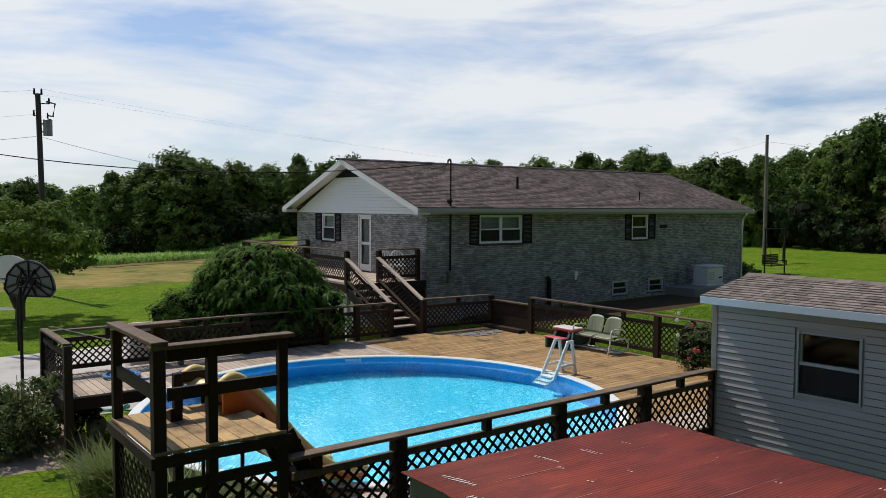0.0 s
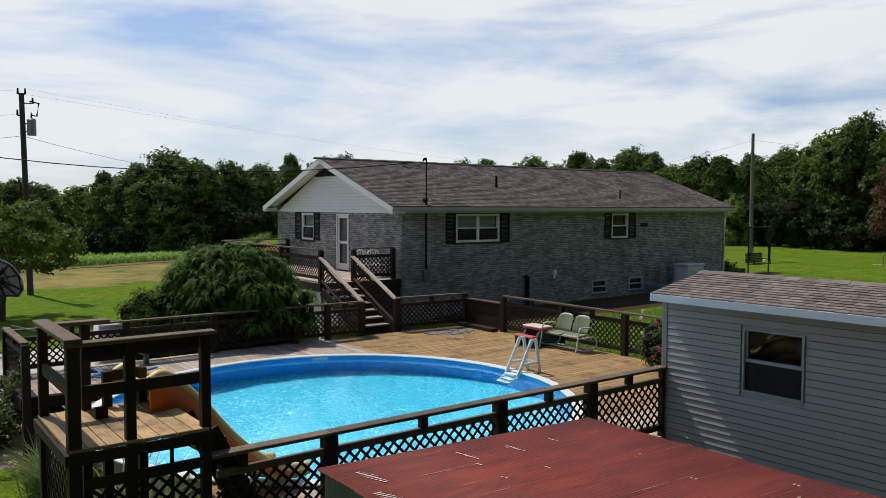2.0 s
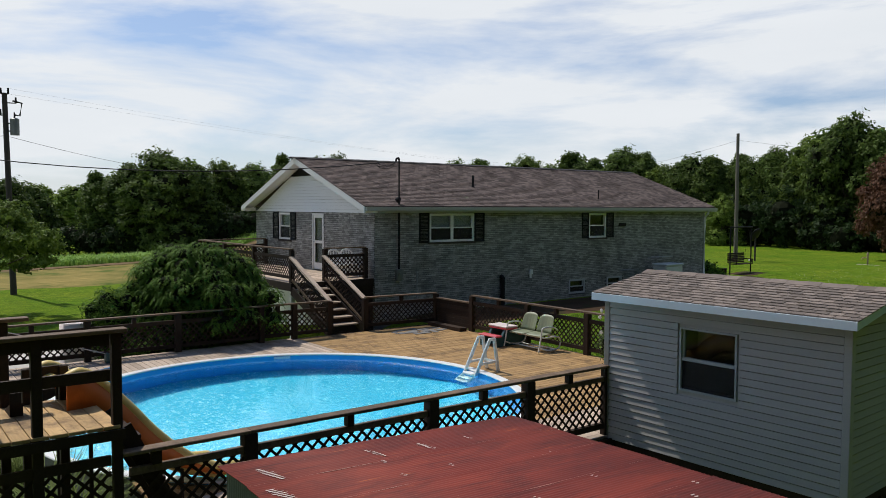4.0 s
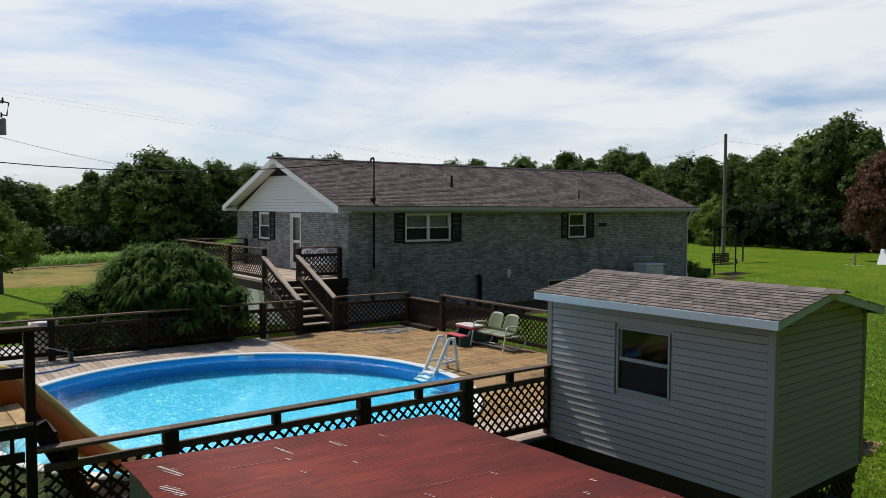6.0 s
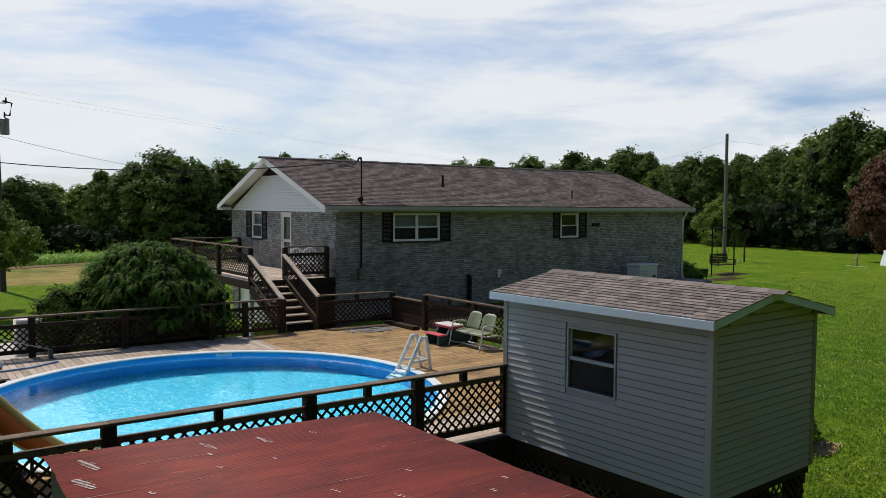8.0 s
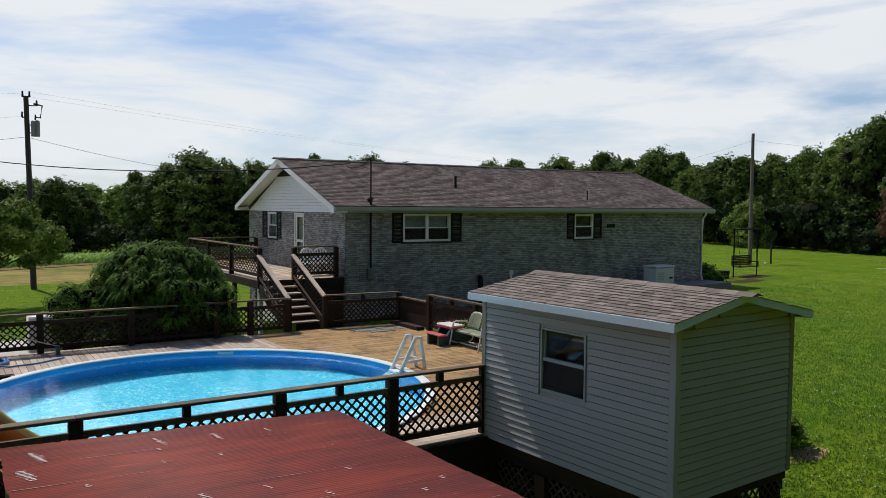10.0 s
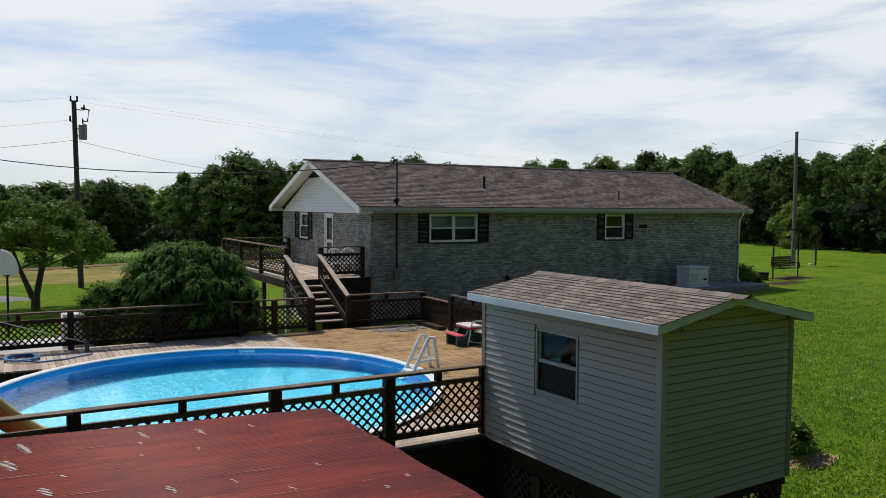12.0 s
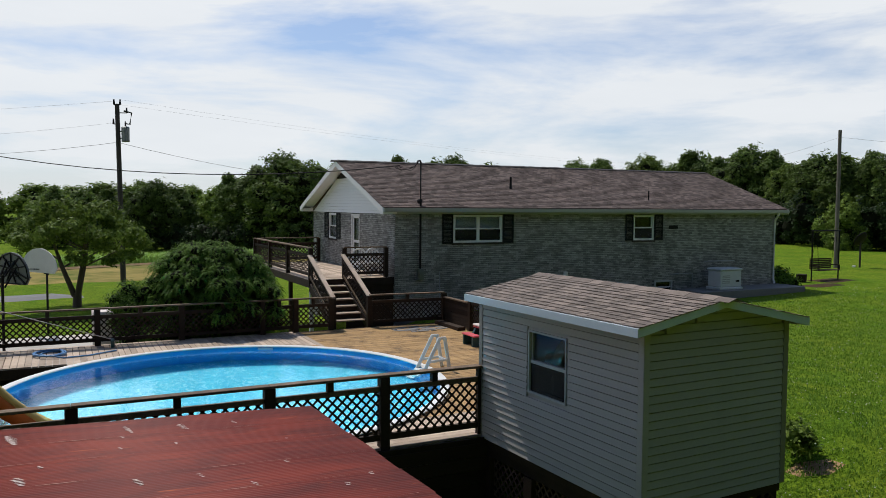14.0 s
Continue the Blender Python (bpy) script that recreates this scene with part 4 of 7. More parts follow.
def fence_run(fence, pts, top, bottom=0.10, mid_drop=0.18, lattice=True, cap_first=True, post_down=0.0, posts=True, lifted=0.0):
    """Bays between the points: posts, cap, middle and bottom rail, lattice. top: height of the cap."""
    for k, (a, b) in enumerate(zip(pts, pts[1:])):
        a, b = Vector((*a, 0)), Vector((*b, 0))
        d = (b - a).normalized()
        ln = (b - a).length
        bm = B()
        beam(bm, a + Vector((0, 0, top - 0.02)), b + Vector((0, 0, top - 0.02)), 0.14, 0.038)
        part("rail_cap", bm, M_RAILTOP, fence)
        bm = B()
        beam(bm, a + d * 0.05 + Vector((0, 0, top - mid_drop - 0.045)), b - d * 0.05 + Vector((0, 0, top - mid_drop - 0.045)), 0.06, 0.09)
        part("middle_rail", bm, M_DARKWOOD, fence)
        bm = B()
        beam(bm, a + d * 0.05 + Vector((0, 0, bottom + 0.045)), b - d * 0.05 + Vector((0, 0, bottom + 0.045)), 0.06, 0.09)
        part("bottom_rail", bm, M_DARKWOOD, fence)
        bm = B()
        m = (a + b) / 2
        box(bm, m.x - 0.045, m.y - 0.045, top - mid_drop, m.x + 0.045, m.y + 0.045, top - 0.039)
        part("spacer_block", bm, M_DARKWOOD, fence)
        if lattice:
            bm = B()
            lattice_joined(bm, a + d * 0.06 + Vector((0, 0, bottom + 0.06)), d, ln - 0.12, top - mid_drop - bottom - 0.12)
            part("lattice", bm, M_DARKWOOD, fence, "dark crossed lattice panel")
    if posts:
        for p in pts:
            bm = B()
            box(bm, p[0] - 0.07, p[1] - 0.07, post_down, p[0] + 0.07, p[1] + 0.07, top - 0.039)
            soften(bm, 0.008)
            part("post", bm, M_DARKWOOD, fence)


WX = -10.62
west = thing("deck_fence", "dark brown timber fence with lattice panels on the deck", "fence", (WX, 0, 0), "fences round the pool deck")
fence_run(west, [(WX, -3.95), (WX, -1.72), (WX, 0.3), (WX, 2.42), (WX, 3.35), (WX, 4.38)], 0.95, post_down=-0.3)
northwest = thing("deck_fence", "dark brown timber lattice fence beside the stairs", "fence", (WX, 6.6, 0), "fences round the pool deck")
fence_run(northwest, [(-10.75, 5.6), (-10.55, 7.95)], 0.95, post_down=-0.2)
north = thing("deck_fence", "dark brown timber fence with weathered cap and lattice", "fence", (-6, 7.95, 0), "fences round the pool deck")
fence_run(north, [(-8.84, 7.95), (-6.6, 7.95), (-4.55, 7.95), (-2.6, 7.95), (-0.6, 7.95)], 1.03, post_down=-0.2)
low = thing("deck_fence", "low dark solid board fence panel with pale cap", "fence", (-9.7, 7.95, 0), "fences round the pool deck")
for k in range(6):
    bm = B()
    box(bm, -10.47, 7.93, 0.06 + k * 0.118, -8.92, 7.96, 0.06 + k * 0.118 + 0.114)
    part("board", bm, M_DARKWOOD, low)
bm = B()
box(bm, -10.47, 7.88, 0.775, -8.92, 8.02, 0.812)
part("rail_cap", bm, M_RAILTOP, low)
bm = B()
box(bm, -10.47, 7.60, 0.004, -8.95, 7.84, 0.10)
part("kick_board", bm, M_DARKWOOD, low)
wing = thing("deck_fence", "short dark timber guard rail at the deck end", "fence", (-9.4, -4.05, 0), "fences round the pool deck")
fence_run(wing, [(-8.35, -4.08), (-10.55, -4.08)], 1.02, post_down=-1.15)

east = thing("pool_fence", "dark timber fence with lattice between pool and shed", "fence", (0, 0, -1.2), "fences round the pool deck")
EAST_POSTS = [-2.46, 0.0, 1.70]


def build_east():
    ends = [-3.78, *EAST_POSTS, 3.34]
    for a, b in zip(ends, ends[1:]):
        bm = B()
        box(bm, -0.085, a, 1.045, 0.075, b - 0.003, 1.083)
        soften(bm, 0.006)
        part("rail_cap", bm, M_RAILTOP, east)
        bm = B()
        box(bm, -0.03, a + 0.07, 0.832, 0.03, b - 0.07, 0.905)
        part("middle_rail", bm, M_RAILTOP, east)
        bm = B()
        box(bm, -0.03, a + 0.07, 0.10, 0.03, b - 0.07, 0.19)
        part("bottom_rail", bm, M_DARKWOOD, east)
        bm = B()
        m = -3.45 if a < -3 else (2.52 if b > 3 else (a + b) / 2 + 0.02)
        box(bm, -0.045, m - 0.045, 0.907, 0.045, m + 0.045, 1.043)
        part("spacer_block", bm, M_DARKWOOD, east)
        for u0, v0, u1, v1, lay in lattice_ends(b - a - 0.14, 0.675):
            bm = B()
            x = -0.005 if lay else 0.005
            beam(bm, (x, a + 0.07 + u0, 0.175 + v0), (x, a + 0.07 + u1, 0.175 + v1), 0.0075, 0.032)
            part("lattice_slat", bm, M_DARKWOOD, east)
    bm = B()
    box(bm, -0.045, 3.272, 0.0, 0.045, 3.318, 1.043)
    part("end_board", bm, M_DARKWOOD, east)
    for y in EAST_POSTS:
        bm = B()
        box(bm, -0.075, y - 0.075, -1.25, 0.075, y + 0.075, 1.043)
        soften(bm, 0.008)
        part("post", bm, M_DARKWOOD, east)


build_east()


# ---- porch deck and stairs ----
def build_porch():
    zf = 1.20
    porch = thing("porch_deck", "raised dark timber porch deck along the gable end", "porch", (-17, 6, -1.2))
    n = 19
    for k in range(n):
        y = 4.52 + k * 0.148
        bm = B()
        box(bm, -20.9, y, zf - 0.035, -13.12, y + 0.14, zf)
        part("plank", bm, M_DECKGREY, porch)
    bm = B()
    box(bm, -20.9, 4.46, zf - 0.24, -13.12, 4.50, zf - 0.002)
    box(bm, -13.12, 4.46, zf - 0.24, -13.07, 7.36, zf - 0.002)
    part("skirt_board", bm, M_DARKWOOD, porch)
    for x, y in ((-20.8, 4.6), (-18.2, 4.6), (-15.7, 4.6), (-13.25, 4.6), (-13.25, 7.2)):
        bm = B()
        box(bm, x - 0.06, y - 0.06, -1.3, x + 0.06, y + 0.06, zf - 0.036)
        part("support_post", bm, M_DARKWOOD if x < -13.5 or y > 6 else M_WHITE, porch)
    # closed side under the porch, facing the pool
    for k in range(9):
        bm = B()
        box(bm, -13.16, 5.72, -1.1 + k * 0.23, -13.13, 7.36, -1.1 + k * 0.23 + 0.224)
        part("side_board", bm, M_DARKWOOD, porch)
    rails = thing("porch_railing", "dark timber porch railing with lattice infill", "railing", (-17, 4.5, zf))
    lift = [(-20.85, 4.56), (-18.4, 4.56), (-15.9, 4.56), (-13.2, 4.56)]

    def run(pts):
        for a, b in zip(pts, pts[1:]):
            a, b = Vector((*a, 0)), Vector((*b, 0))
            d = (b - a).normalized()
            bm = B()
            beam(bm, a + Vector((0, 0, 2.20)), b + Vector((0, 0, 2.20)), 0.14, 0.038)
            part("rail_cap", bm, M_RAILTOP, rails)
            for z in (1.96, 1.36):
                bm = B()
                beam(bm, a + d * 0.06 + Vector((0, 0, z)), b - d * 0.06 + Vector((0, 0, z)), 0.05, 0.09)
                part("rail", bm, M_DARKWOOD, rails)
            bm = B()
            lattice_joined(bm, a + d * 0.06 + Vector((0, 0, 1.38)), d, (b - a).length - 0.12, 0.56)
            part("lattice", bm, M_DARKWOOD, rails, "dark crossed lattice panel")
        for p in pts:
            bm = B()
            box(bm, p[0] - 0.065, p[1] - 0.065, zf, p[0] + 0.065, p[1] + 0.065, 2.18)
            part("post", bm, M_DARKWOOD, rails)
    run(lift)
    run([(-13.2, 5.68), (-13.2, 7.12)])
    run([(-20.85, 4.72), (-20.85, 7.2)])
    # two white chairs on the porch
    for y in (6.58, 7.06):
        chair = thing("porch_chair", "white plastic chair on the porch", "chair", (-14.0, y, zf), "porch chairs")
        bm = B()
        tube(bm, smooth_pts([(-14.25, y - 0.22, zf + 0.42), (-14.28, y - 0.2, zf + 0.78), (-14.30, y, zf + 0.88), (-14.28, y + 0.2, zf + 0.78), (-14.25, y + 0.22, zf + 0.42)]), 0.03)
        for k in range(-1, 2):
            tube(bm, [(-14.25, y + k * 0.1, zf + 0.42), (-14.29, y + k * 0.1, zf + 0.84)], 0.018)
        part("backrest", bm, M_WHITE, chair)
        bm = B()
        box(bm, -14.27, y - 0.23, zf + 0.40, -13.82, y + 0.23, zf + 0.43)
        soften(bm, 0.01)
        part("seat", bm, M_WHITE, chair)
        for lx in (-14.22, -13.86):
            for ly in (y - 0.2, y + 0.2):
                bm = B()
                rod(bm, (lx, ly, zf), (lx, ly, zf + 0.40), 0.022)
                part("leg", bm, M_WHITE, chair)
    # stairs down to the pool deck
    st = thing("stairs", "timber stairs with bleached treads from porch to deck", "stairs", (-12, 5.05, 0))
    n, x_top, x_bot = 7, -13.07, -10.75
    rise, go = zf / n, (x_bot - x_top) / n
    for k in range(1, n):
        z = zf - k * rise
        x = x_top + (k - 1) * go
        bm = B()
        box(bm, x + 0.01, 4.56, z - 0.04, x + go + 0.03, 5.58, z)
        soften(bm, 0.006)
        part("tread", bm, M_DECKGREY, st)
        bm = B()
        box(bm, x - 0.005, 4.58, z + 0.0, x + 0.012, 5.56, z + rise - 0.042)
        part("riser", bm, M_DARKWOOD, st)
    for y in (4.50, 5.60):
        bm = B()
        beam(bm, (x_top, y, zf - 0.22), (x_bot, y, -0.06 + 0.05), 0.045, 0.26)
        part("stringer", bm, M_DARKWOOD, st)
        bm = B()
        beam(bm, (x_top - 0.05, y, 1.98), (x_bot - 0.02, y, 0.90), 0.14, 0.038)
        part("handrail_cap", bm, M_DECKGREY, st, "bleached handrail cap")
        for dz in (0.14, 0.62):
            bm = B()
            beam(bm, (x_top + 0.02, y, 1.92 - dz), (x_bot - 0.05, y, 0.86 - dz), 0.04, 0.07)
            part("rail", bm, M_DARKWOOD if dz < 0.3 else M_RAILTOP, st)
        bm = B()
        slope = (0.90 - 1.98) / (x_bot - x_top)
        ln = x_bot - x_top
        for a, b, c, d, lay in lattice_ends(ln - 0.1, 0.44):
            o = 0.004 if lay else -0.004
            beam(bm, (x_top + 0.03 + a, y + o, 1.92 - 0.58 + slope * a + b), (x_top + 0.03 + c, y + o, 1.92 - 0.58 + slope * c + d), 0.0072, 0.032)
        part("lattice", bm, M_DARKWOOD, st, "dark crossed lattice panel")
        bm = B()
        box(bm, x_bot - 0.07, y - 0.065, 0.0, x_bot + 0.06, y + 0.065, 0.89)
        part("post", bm, M_DARKWOOD, st)


build_porch()


# ---- shed ----
SX0, SX1, SY0, SY1 = -0.02, 3.60, 3.40, 5.90
S_BOT, S_EAVE = -0.05, 2.12


def build_shed():
    rng = random.Random(8)
    shed = thing("garden_shed", "small grey-beige vinyl sided garden shed on a raised base", "shed", (1.8, 4.6, -0.6))
    ridge_y, ridge_z = 4.57, 2.475
    win = (1.285, 2.155, 0.93, 1.825)
    # inner walls with the window opening
    bm = B()
    for a, b, c, d in holed(SX0 + 0.03, SX1 - 0.03, S_BOT, S_EAVE, [win]):
        box(bm, a, SY0 + 0.03, c, b, SY0 + 0.08, d)
    box(bm, SX0 + 0.03, SY1 - 0.08, S_BOT, SX1 - 0.03, SY1 - 0.03, S_EAVE)
    for x in (SX0 + 0.03, SX1 - 0.08):
        box(bm, x, SY0 + 0.081, S_BOT, x + 0.05, SY1 - 0.081, S_EAVE)
        v = [bm.verts.new((x + dx, y, z)) for dx in (0, 0.05) for y, z in ((SY0 + 0.02, S_EAVE + 0.02), (SY1 - 0.02, S_EAVE - 0.01), (ridge_y, ridge_z - 0.054))]
        for q in ((0, 1, 2), (5, 4, 3), (0, 3, 4, 1), (1, 4, 5, 2), (2, 5, 3, 0)):
            bm.faces.new([v[i] for i in q])
    part("wall", bm, M_SIDING, shed)
    bm = B()
    box(bm, SX0 + 0.03, SY0 + 0.03, S_BOT - 0.12, SX1 - 0.03, SY1 - 0.03, S_BOT - 0.002)
    part("floor", bm, M_DARKWOOD, shed)
    # lapped siding, course by course
    def board(axis, u0, u1, z, h, side):
        lo, hi = 0.038, 0.0245
        bm = B()
        f = {"y0": SY0 + 0.03, "y1": SY1 - 0.03, "x0": SX0 + 0.03, "x1": SX1 - 0.03}[side]
        s = -1 if side.endswith("0") else 1
        def P(u, d, zz):
            return (u, f + s * d, zz) if axis == "y" else (f + s * d, u, zz)
        prof = [(0.001, z - 0.002), (lo - 0.003, z), (lo, z + 0.003), (hi, z + h - 0.012), (0.006, z + h - 0.009), (0.001, z + h - 0.002)]
        va = [bm.verts.new(P(u0, d, zz)) for d, zz in prof]
        vb = [bm.verts.new(P(u1, d, zz)) for d, zz in prof]
        for i in range(len(prof)):
            j = (i + 1) % len(prof)
            bm.faces.new((va[i], va[j], vb[j], vb[i]))
        bm.faces.new(va)
        bm.faces.new(vb)
        part("siding_board", bm, M_SIDING, shed)
    h = 0.1016
    k = 0
    while S_BOT + k * h < S_EAVE - 0.05:
        z = S_BOT + k * h
        if win[2] - 0.08 < z + h / 2 < win[3] + 0.06:
            board("y", SX0 + 0.08, win[0] - 0.03, z, h, "y0")
            board("y", win[1] + 0.03, SX1 - 0.08, z, h, "y0")
        else:
            board("y", SX0 + 0.08, SX1 - 0.08, z, h, "y0")
        k += 1
    k = 0
    while S_BOT + k * h < ridge_z - 0.15:
        z = S_BOT + k * h
        ins = max(0.0, (z + h - S_EAVE) / (ridge_z - 0.1 - S_EAVE)) * (SY1 - SY0) / 2
        for side in ("x0", "x1"):
            board("x", SY0 + 0.08 + max(0, ins - 0.06), SY1 - 0.08 - max(0, ins - 0.06), z, h, side)
        if z < S_EAVE - 0.05:
            board("y", SX0 + 0.08, SX1 - 0.08, z, h, "y1")
        k += 1
    for x in (SX0, SX1 - 0.085):
        for y in (SY0, SY1 - 0.085):
            bm = B()
            box(bm, x - 0.012 * (x < 1), y - 0.012 * (y < 4), S_BOT, x + 0.085 + 0.012 * (x > 1), y + 0.085 + 0.012 * (y > 4), S_EAVE + 0.02)
            soften(bm, 0.006)
            part("corner_trim", bm, M_TRIM if (x < 1 or y > 4) else M_SIDING, shed, "vertical corner trim")
    # window
    sash_window(shed, "y", SY0 + 0.015, *win, lights=1, sill=False, w=0.026, paint=M_ALU, blind=False)
    # roof
    EX0, EX1, EY0, EY1 = SX0 - 0.05, SX1 + 0.13, SY0 - 0.225, SY1 + 0.20
    eave_z = {EY0: 2.185, EY1: 2.125}
    bm = B()
    for ey in (EY0, EY1):
        zl = eave_z[ey]
        prof = [(ridge_y, ridge_z - 0.02), (ey, zl + 0.02), (ey, zl - 0.0), (ridge_y, ridge_z - 0.05)]
        va = [bm.verts.new((EX0, y, z)) for y, z in prof]
        vb = [bm.verts.new((EX1, y, z)) for y, z in prof]
        for i in range(4):
            j = (i + 1) % 4
            bm.faces.new((va[i], va[j], vb[j], vb[i]))
        bm.faces.new(va)
        bm.faces.new(vb)
    roof = part("roof", bm, M_WHITE, shed, "gabled roof deck")
    for ey in (EY0, EY1):
        s = 1 if ey < ridge_y else -1
        zl = eave_z[ey]
        bm = B()
        box(bm, EX0, min(ey, ey - s * 0.025), zl - 0.085, EX1, max(ey, ey - s * 0.025), zl + 0.018)
        part("fascia", bm, M_FASCIA, shed, "pale blue fascia board")
        bm = B()
        box(bm, EX0 + 0.002, min(ey, (SY0 if s > 0 else SY1)), zl - 0.06, EX1 - 0.002, max(ey, (SY0 if s > 0 else SY1)), zl - 0.045)
        part("soffit", bm, M_SIDING, shed)
        for x0, x1 in ((EX0 - 0.022, EX0), (EX1, EX1 + 0.022)):
            bm = B()
            prof = [(ridge_y, ridge_z - 0.012), (ey - s * 0.025, zl + 0.018), (ey - s * 0.025, zl - 0.085), (ridge_y, ridge_z - 0.110)]
            va = [bm.verts.new((x0, y, z)) for y, z in prof]
            vb = [bm.verts.new((x1, y, z)) for y, z in prof]
            for i in range(4):
                j = (i + 1) % 4
                bm.faces.new((va[i], va[j], vb[j], vb[i]))
            bm.faces.new(va)
            bm.faces.new(vb)
            part("rake_board", bm, M_FASCIA, shed, "pale painted rake board")
    # shingles
    for ey in (EY0, EY1):
        across = Vector((1, 0, 0)) if ey < ridge_y else Vector((-1, 0, 0))
        zl = eave_z[ey]
        p0 = Vector((EX0 - 0.03 if ey < ridge_y else EX1 + 0.03, ey, zl + 0.022))
        up = Vector((0, ridge_y - ey, ridge_z - 0.02 - zl - 0.02))
        rows = shingle_rows(p0, across, up.normalized(), EX1 - EX0 + 0.06, up.length, rng, tab=0.17, expo=0.122, thick=0.013)
        if ey > ridge_y:
            ob = new("shingles", boxes_mesh("shingles", rows, M_SHINGLE_SHED))
            ob.parent, ob.matrix_parent_inverse = shed, shed.matrix_basis.inverted()
            tagged(ob, kind="stuff")
            continue
        for row in rows:
            ob = new("shingle", boxes_mesh("shingle", [row], M_SHINGLE_SHED))
            ob.parent, ob.matrix_parent_inverse = shed, shed.matrix_basis.inverted()
    x = EX0 - 0.03
    k = 0
    while x < EX1 + 0.02:
        bm = B()
        for s in (-1, 1):
            beam(bm, (x + 0.11, ridge_y, ridge_z + 0.012 + 0.004 * (k % 2)), (x + 0.11, ridge_y + s * 0.13, ridge_z - 0.03 + 0.004 * (k % 2)), 0.24, 0.008)
        part("ridge_shingle", bm, M_SHINGLE_SHED, shed)
        x += 0.235
        k += 1
    # base: sleepers and dark lattice skirt
    for y in (SY0 + 0.12, (SY0 + SY1) / 2, SY1 - 0.12):
        bm = B()
        box(bm, SX0 + 0.05, y - 0.06, S_BOT - 0.27, SX1 - 0.05, y + 0.06, S_BOT - 0.122)
        part("sleeper", bm, M_DARKWOOD, shed)
        for x in (SX0 + 0.2, SX0 + 1.3, SX0 + 2.4, SX1 - 0.2):
            bm = B()
            box(bm, x - 0.1, y - 0.1, -1.25, x + 0.1, y + 0.1, S_BOT - 0.272)
            part("pier", bm, M_DARKWOOD, shed)
    bm = B()
    lattice_joined(bm, (SX0 + 0.1, SY0 + 0.10, -1.15), (1, 0, 0), SX1 - SX0 - 0.2, 1.0)
    part("lattice", bm, M_SKIRT, shed, "brown lattice skirt")
    bm = B()
    lattice_joined(bm, (SX1 - 0.05, SY0 + 0.1, -1.15), (0, 1, 0), SY1 - SY0 - 0.2, 1.0)
    part("lattice", bm, M_SKIRT, shed, "brown lattice skirt")
    # the shed stands a little askew to the deck
    pivot = Vector((1.72, 3.41, 0))
    shed.matrix_basis = Matrix.Translation(pivot) @ Matrix.Rotation(radians(2.4), 4, "Z") @ Matrix.Translation(-pivot) @ shed.matrix_basis


build_shed()


def build_shed_extras():
    # tubes added to give the window its tan curved shape
    fl = thing("inflatable_float", "tan curved tubes added behind the shed window", "inflatable", (1.75, 3.95, S_BOT))
    bm = B()
    pts = [(1.05 + 1.3 * k / 12, 3.92 + 0.05 * math.sin(k), 1.28 + 0.34 * math.sin(math.pi * k / 12) ** 2) for k in range(13)]
    tube(bm, pts, 0.13, 12)
    part("tube", bm, M_TANPLASTIC, fl, "tan curved tube", shade=True)
    bm = B()
    tube(bm, [(x, y + 0.16, z - 0.16) for x, y, z in pts], 0.12, 12)
    part("floor_tube", bm, M_TANPLASTIC, fl, shade=True)
    for x in (1.15, 2.25):
        bm = B()
        box(bm, x - 0.03, 3.9, S_BOT, x + 0.03, 4.15, 1.18)
        part("stand", bm, M_DARKWOOD, fl)
    rng = random.Random(61)
    for k in range(6):
        st = thing("stored_plank", "dark weathered plank lying under the shed end", "plank", (3.5, 4.7, -1.15), "planks under the shed")
        bm = B()
        z = -0.42 + 0.045 * (k // 2)
        y = 4.35 + 0.62 * (k % 2) + rng.uniform(-0.08, 0.08)
        beam(bm, (2.6 + rng.uniform(-0.1, 0.1), y + rng.uniform(-0.05, 0.2), z), (3.78 + rng.uniform(-0.05, 0.12), y + rng.uniform(-0.05, 0.2), z), 0.24, 0.036)
        soften(bm, 0.005)
        part("board", bm, M_RAILTOP, st)
    rack = thing("plank_rack", "dark timber trestle holding the planks", "trestle", (3.3, 4.8, -1.2))
    for x in (2.75, 3.45):
        bm = B()
        box(bm, x - 0.05, 4.1, -0.50, x + 0.05, 5.4, -0.445)
        for y in (4.2, 5.3):
            box(bm, x - 0.045, y - 0.045, -1.25, x + 0.045, y + 0.045, -0.502)
        part("trestle_frame", bm, M_DARKWOOD, rack)


build_shed_extras()


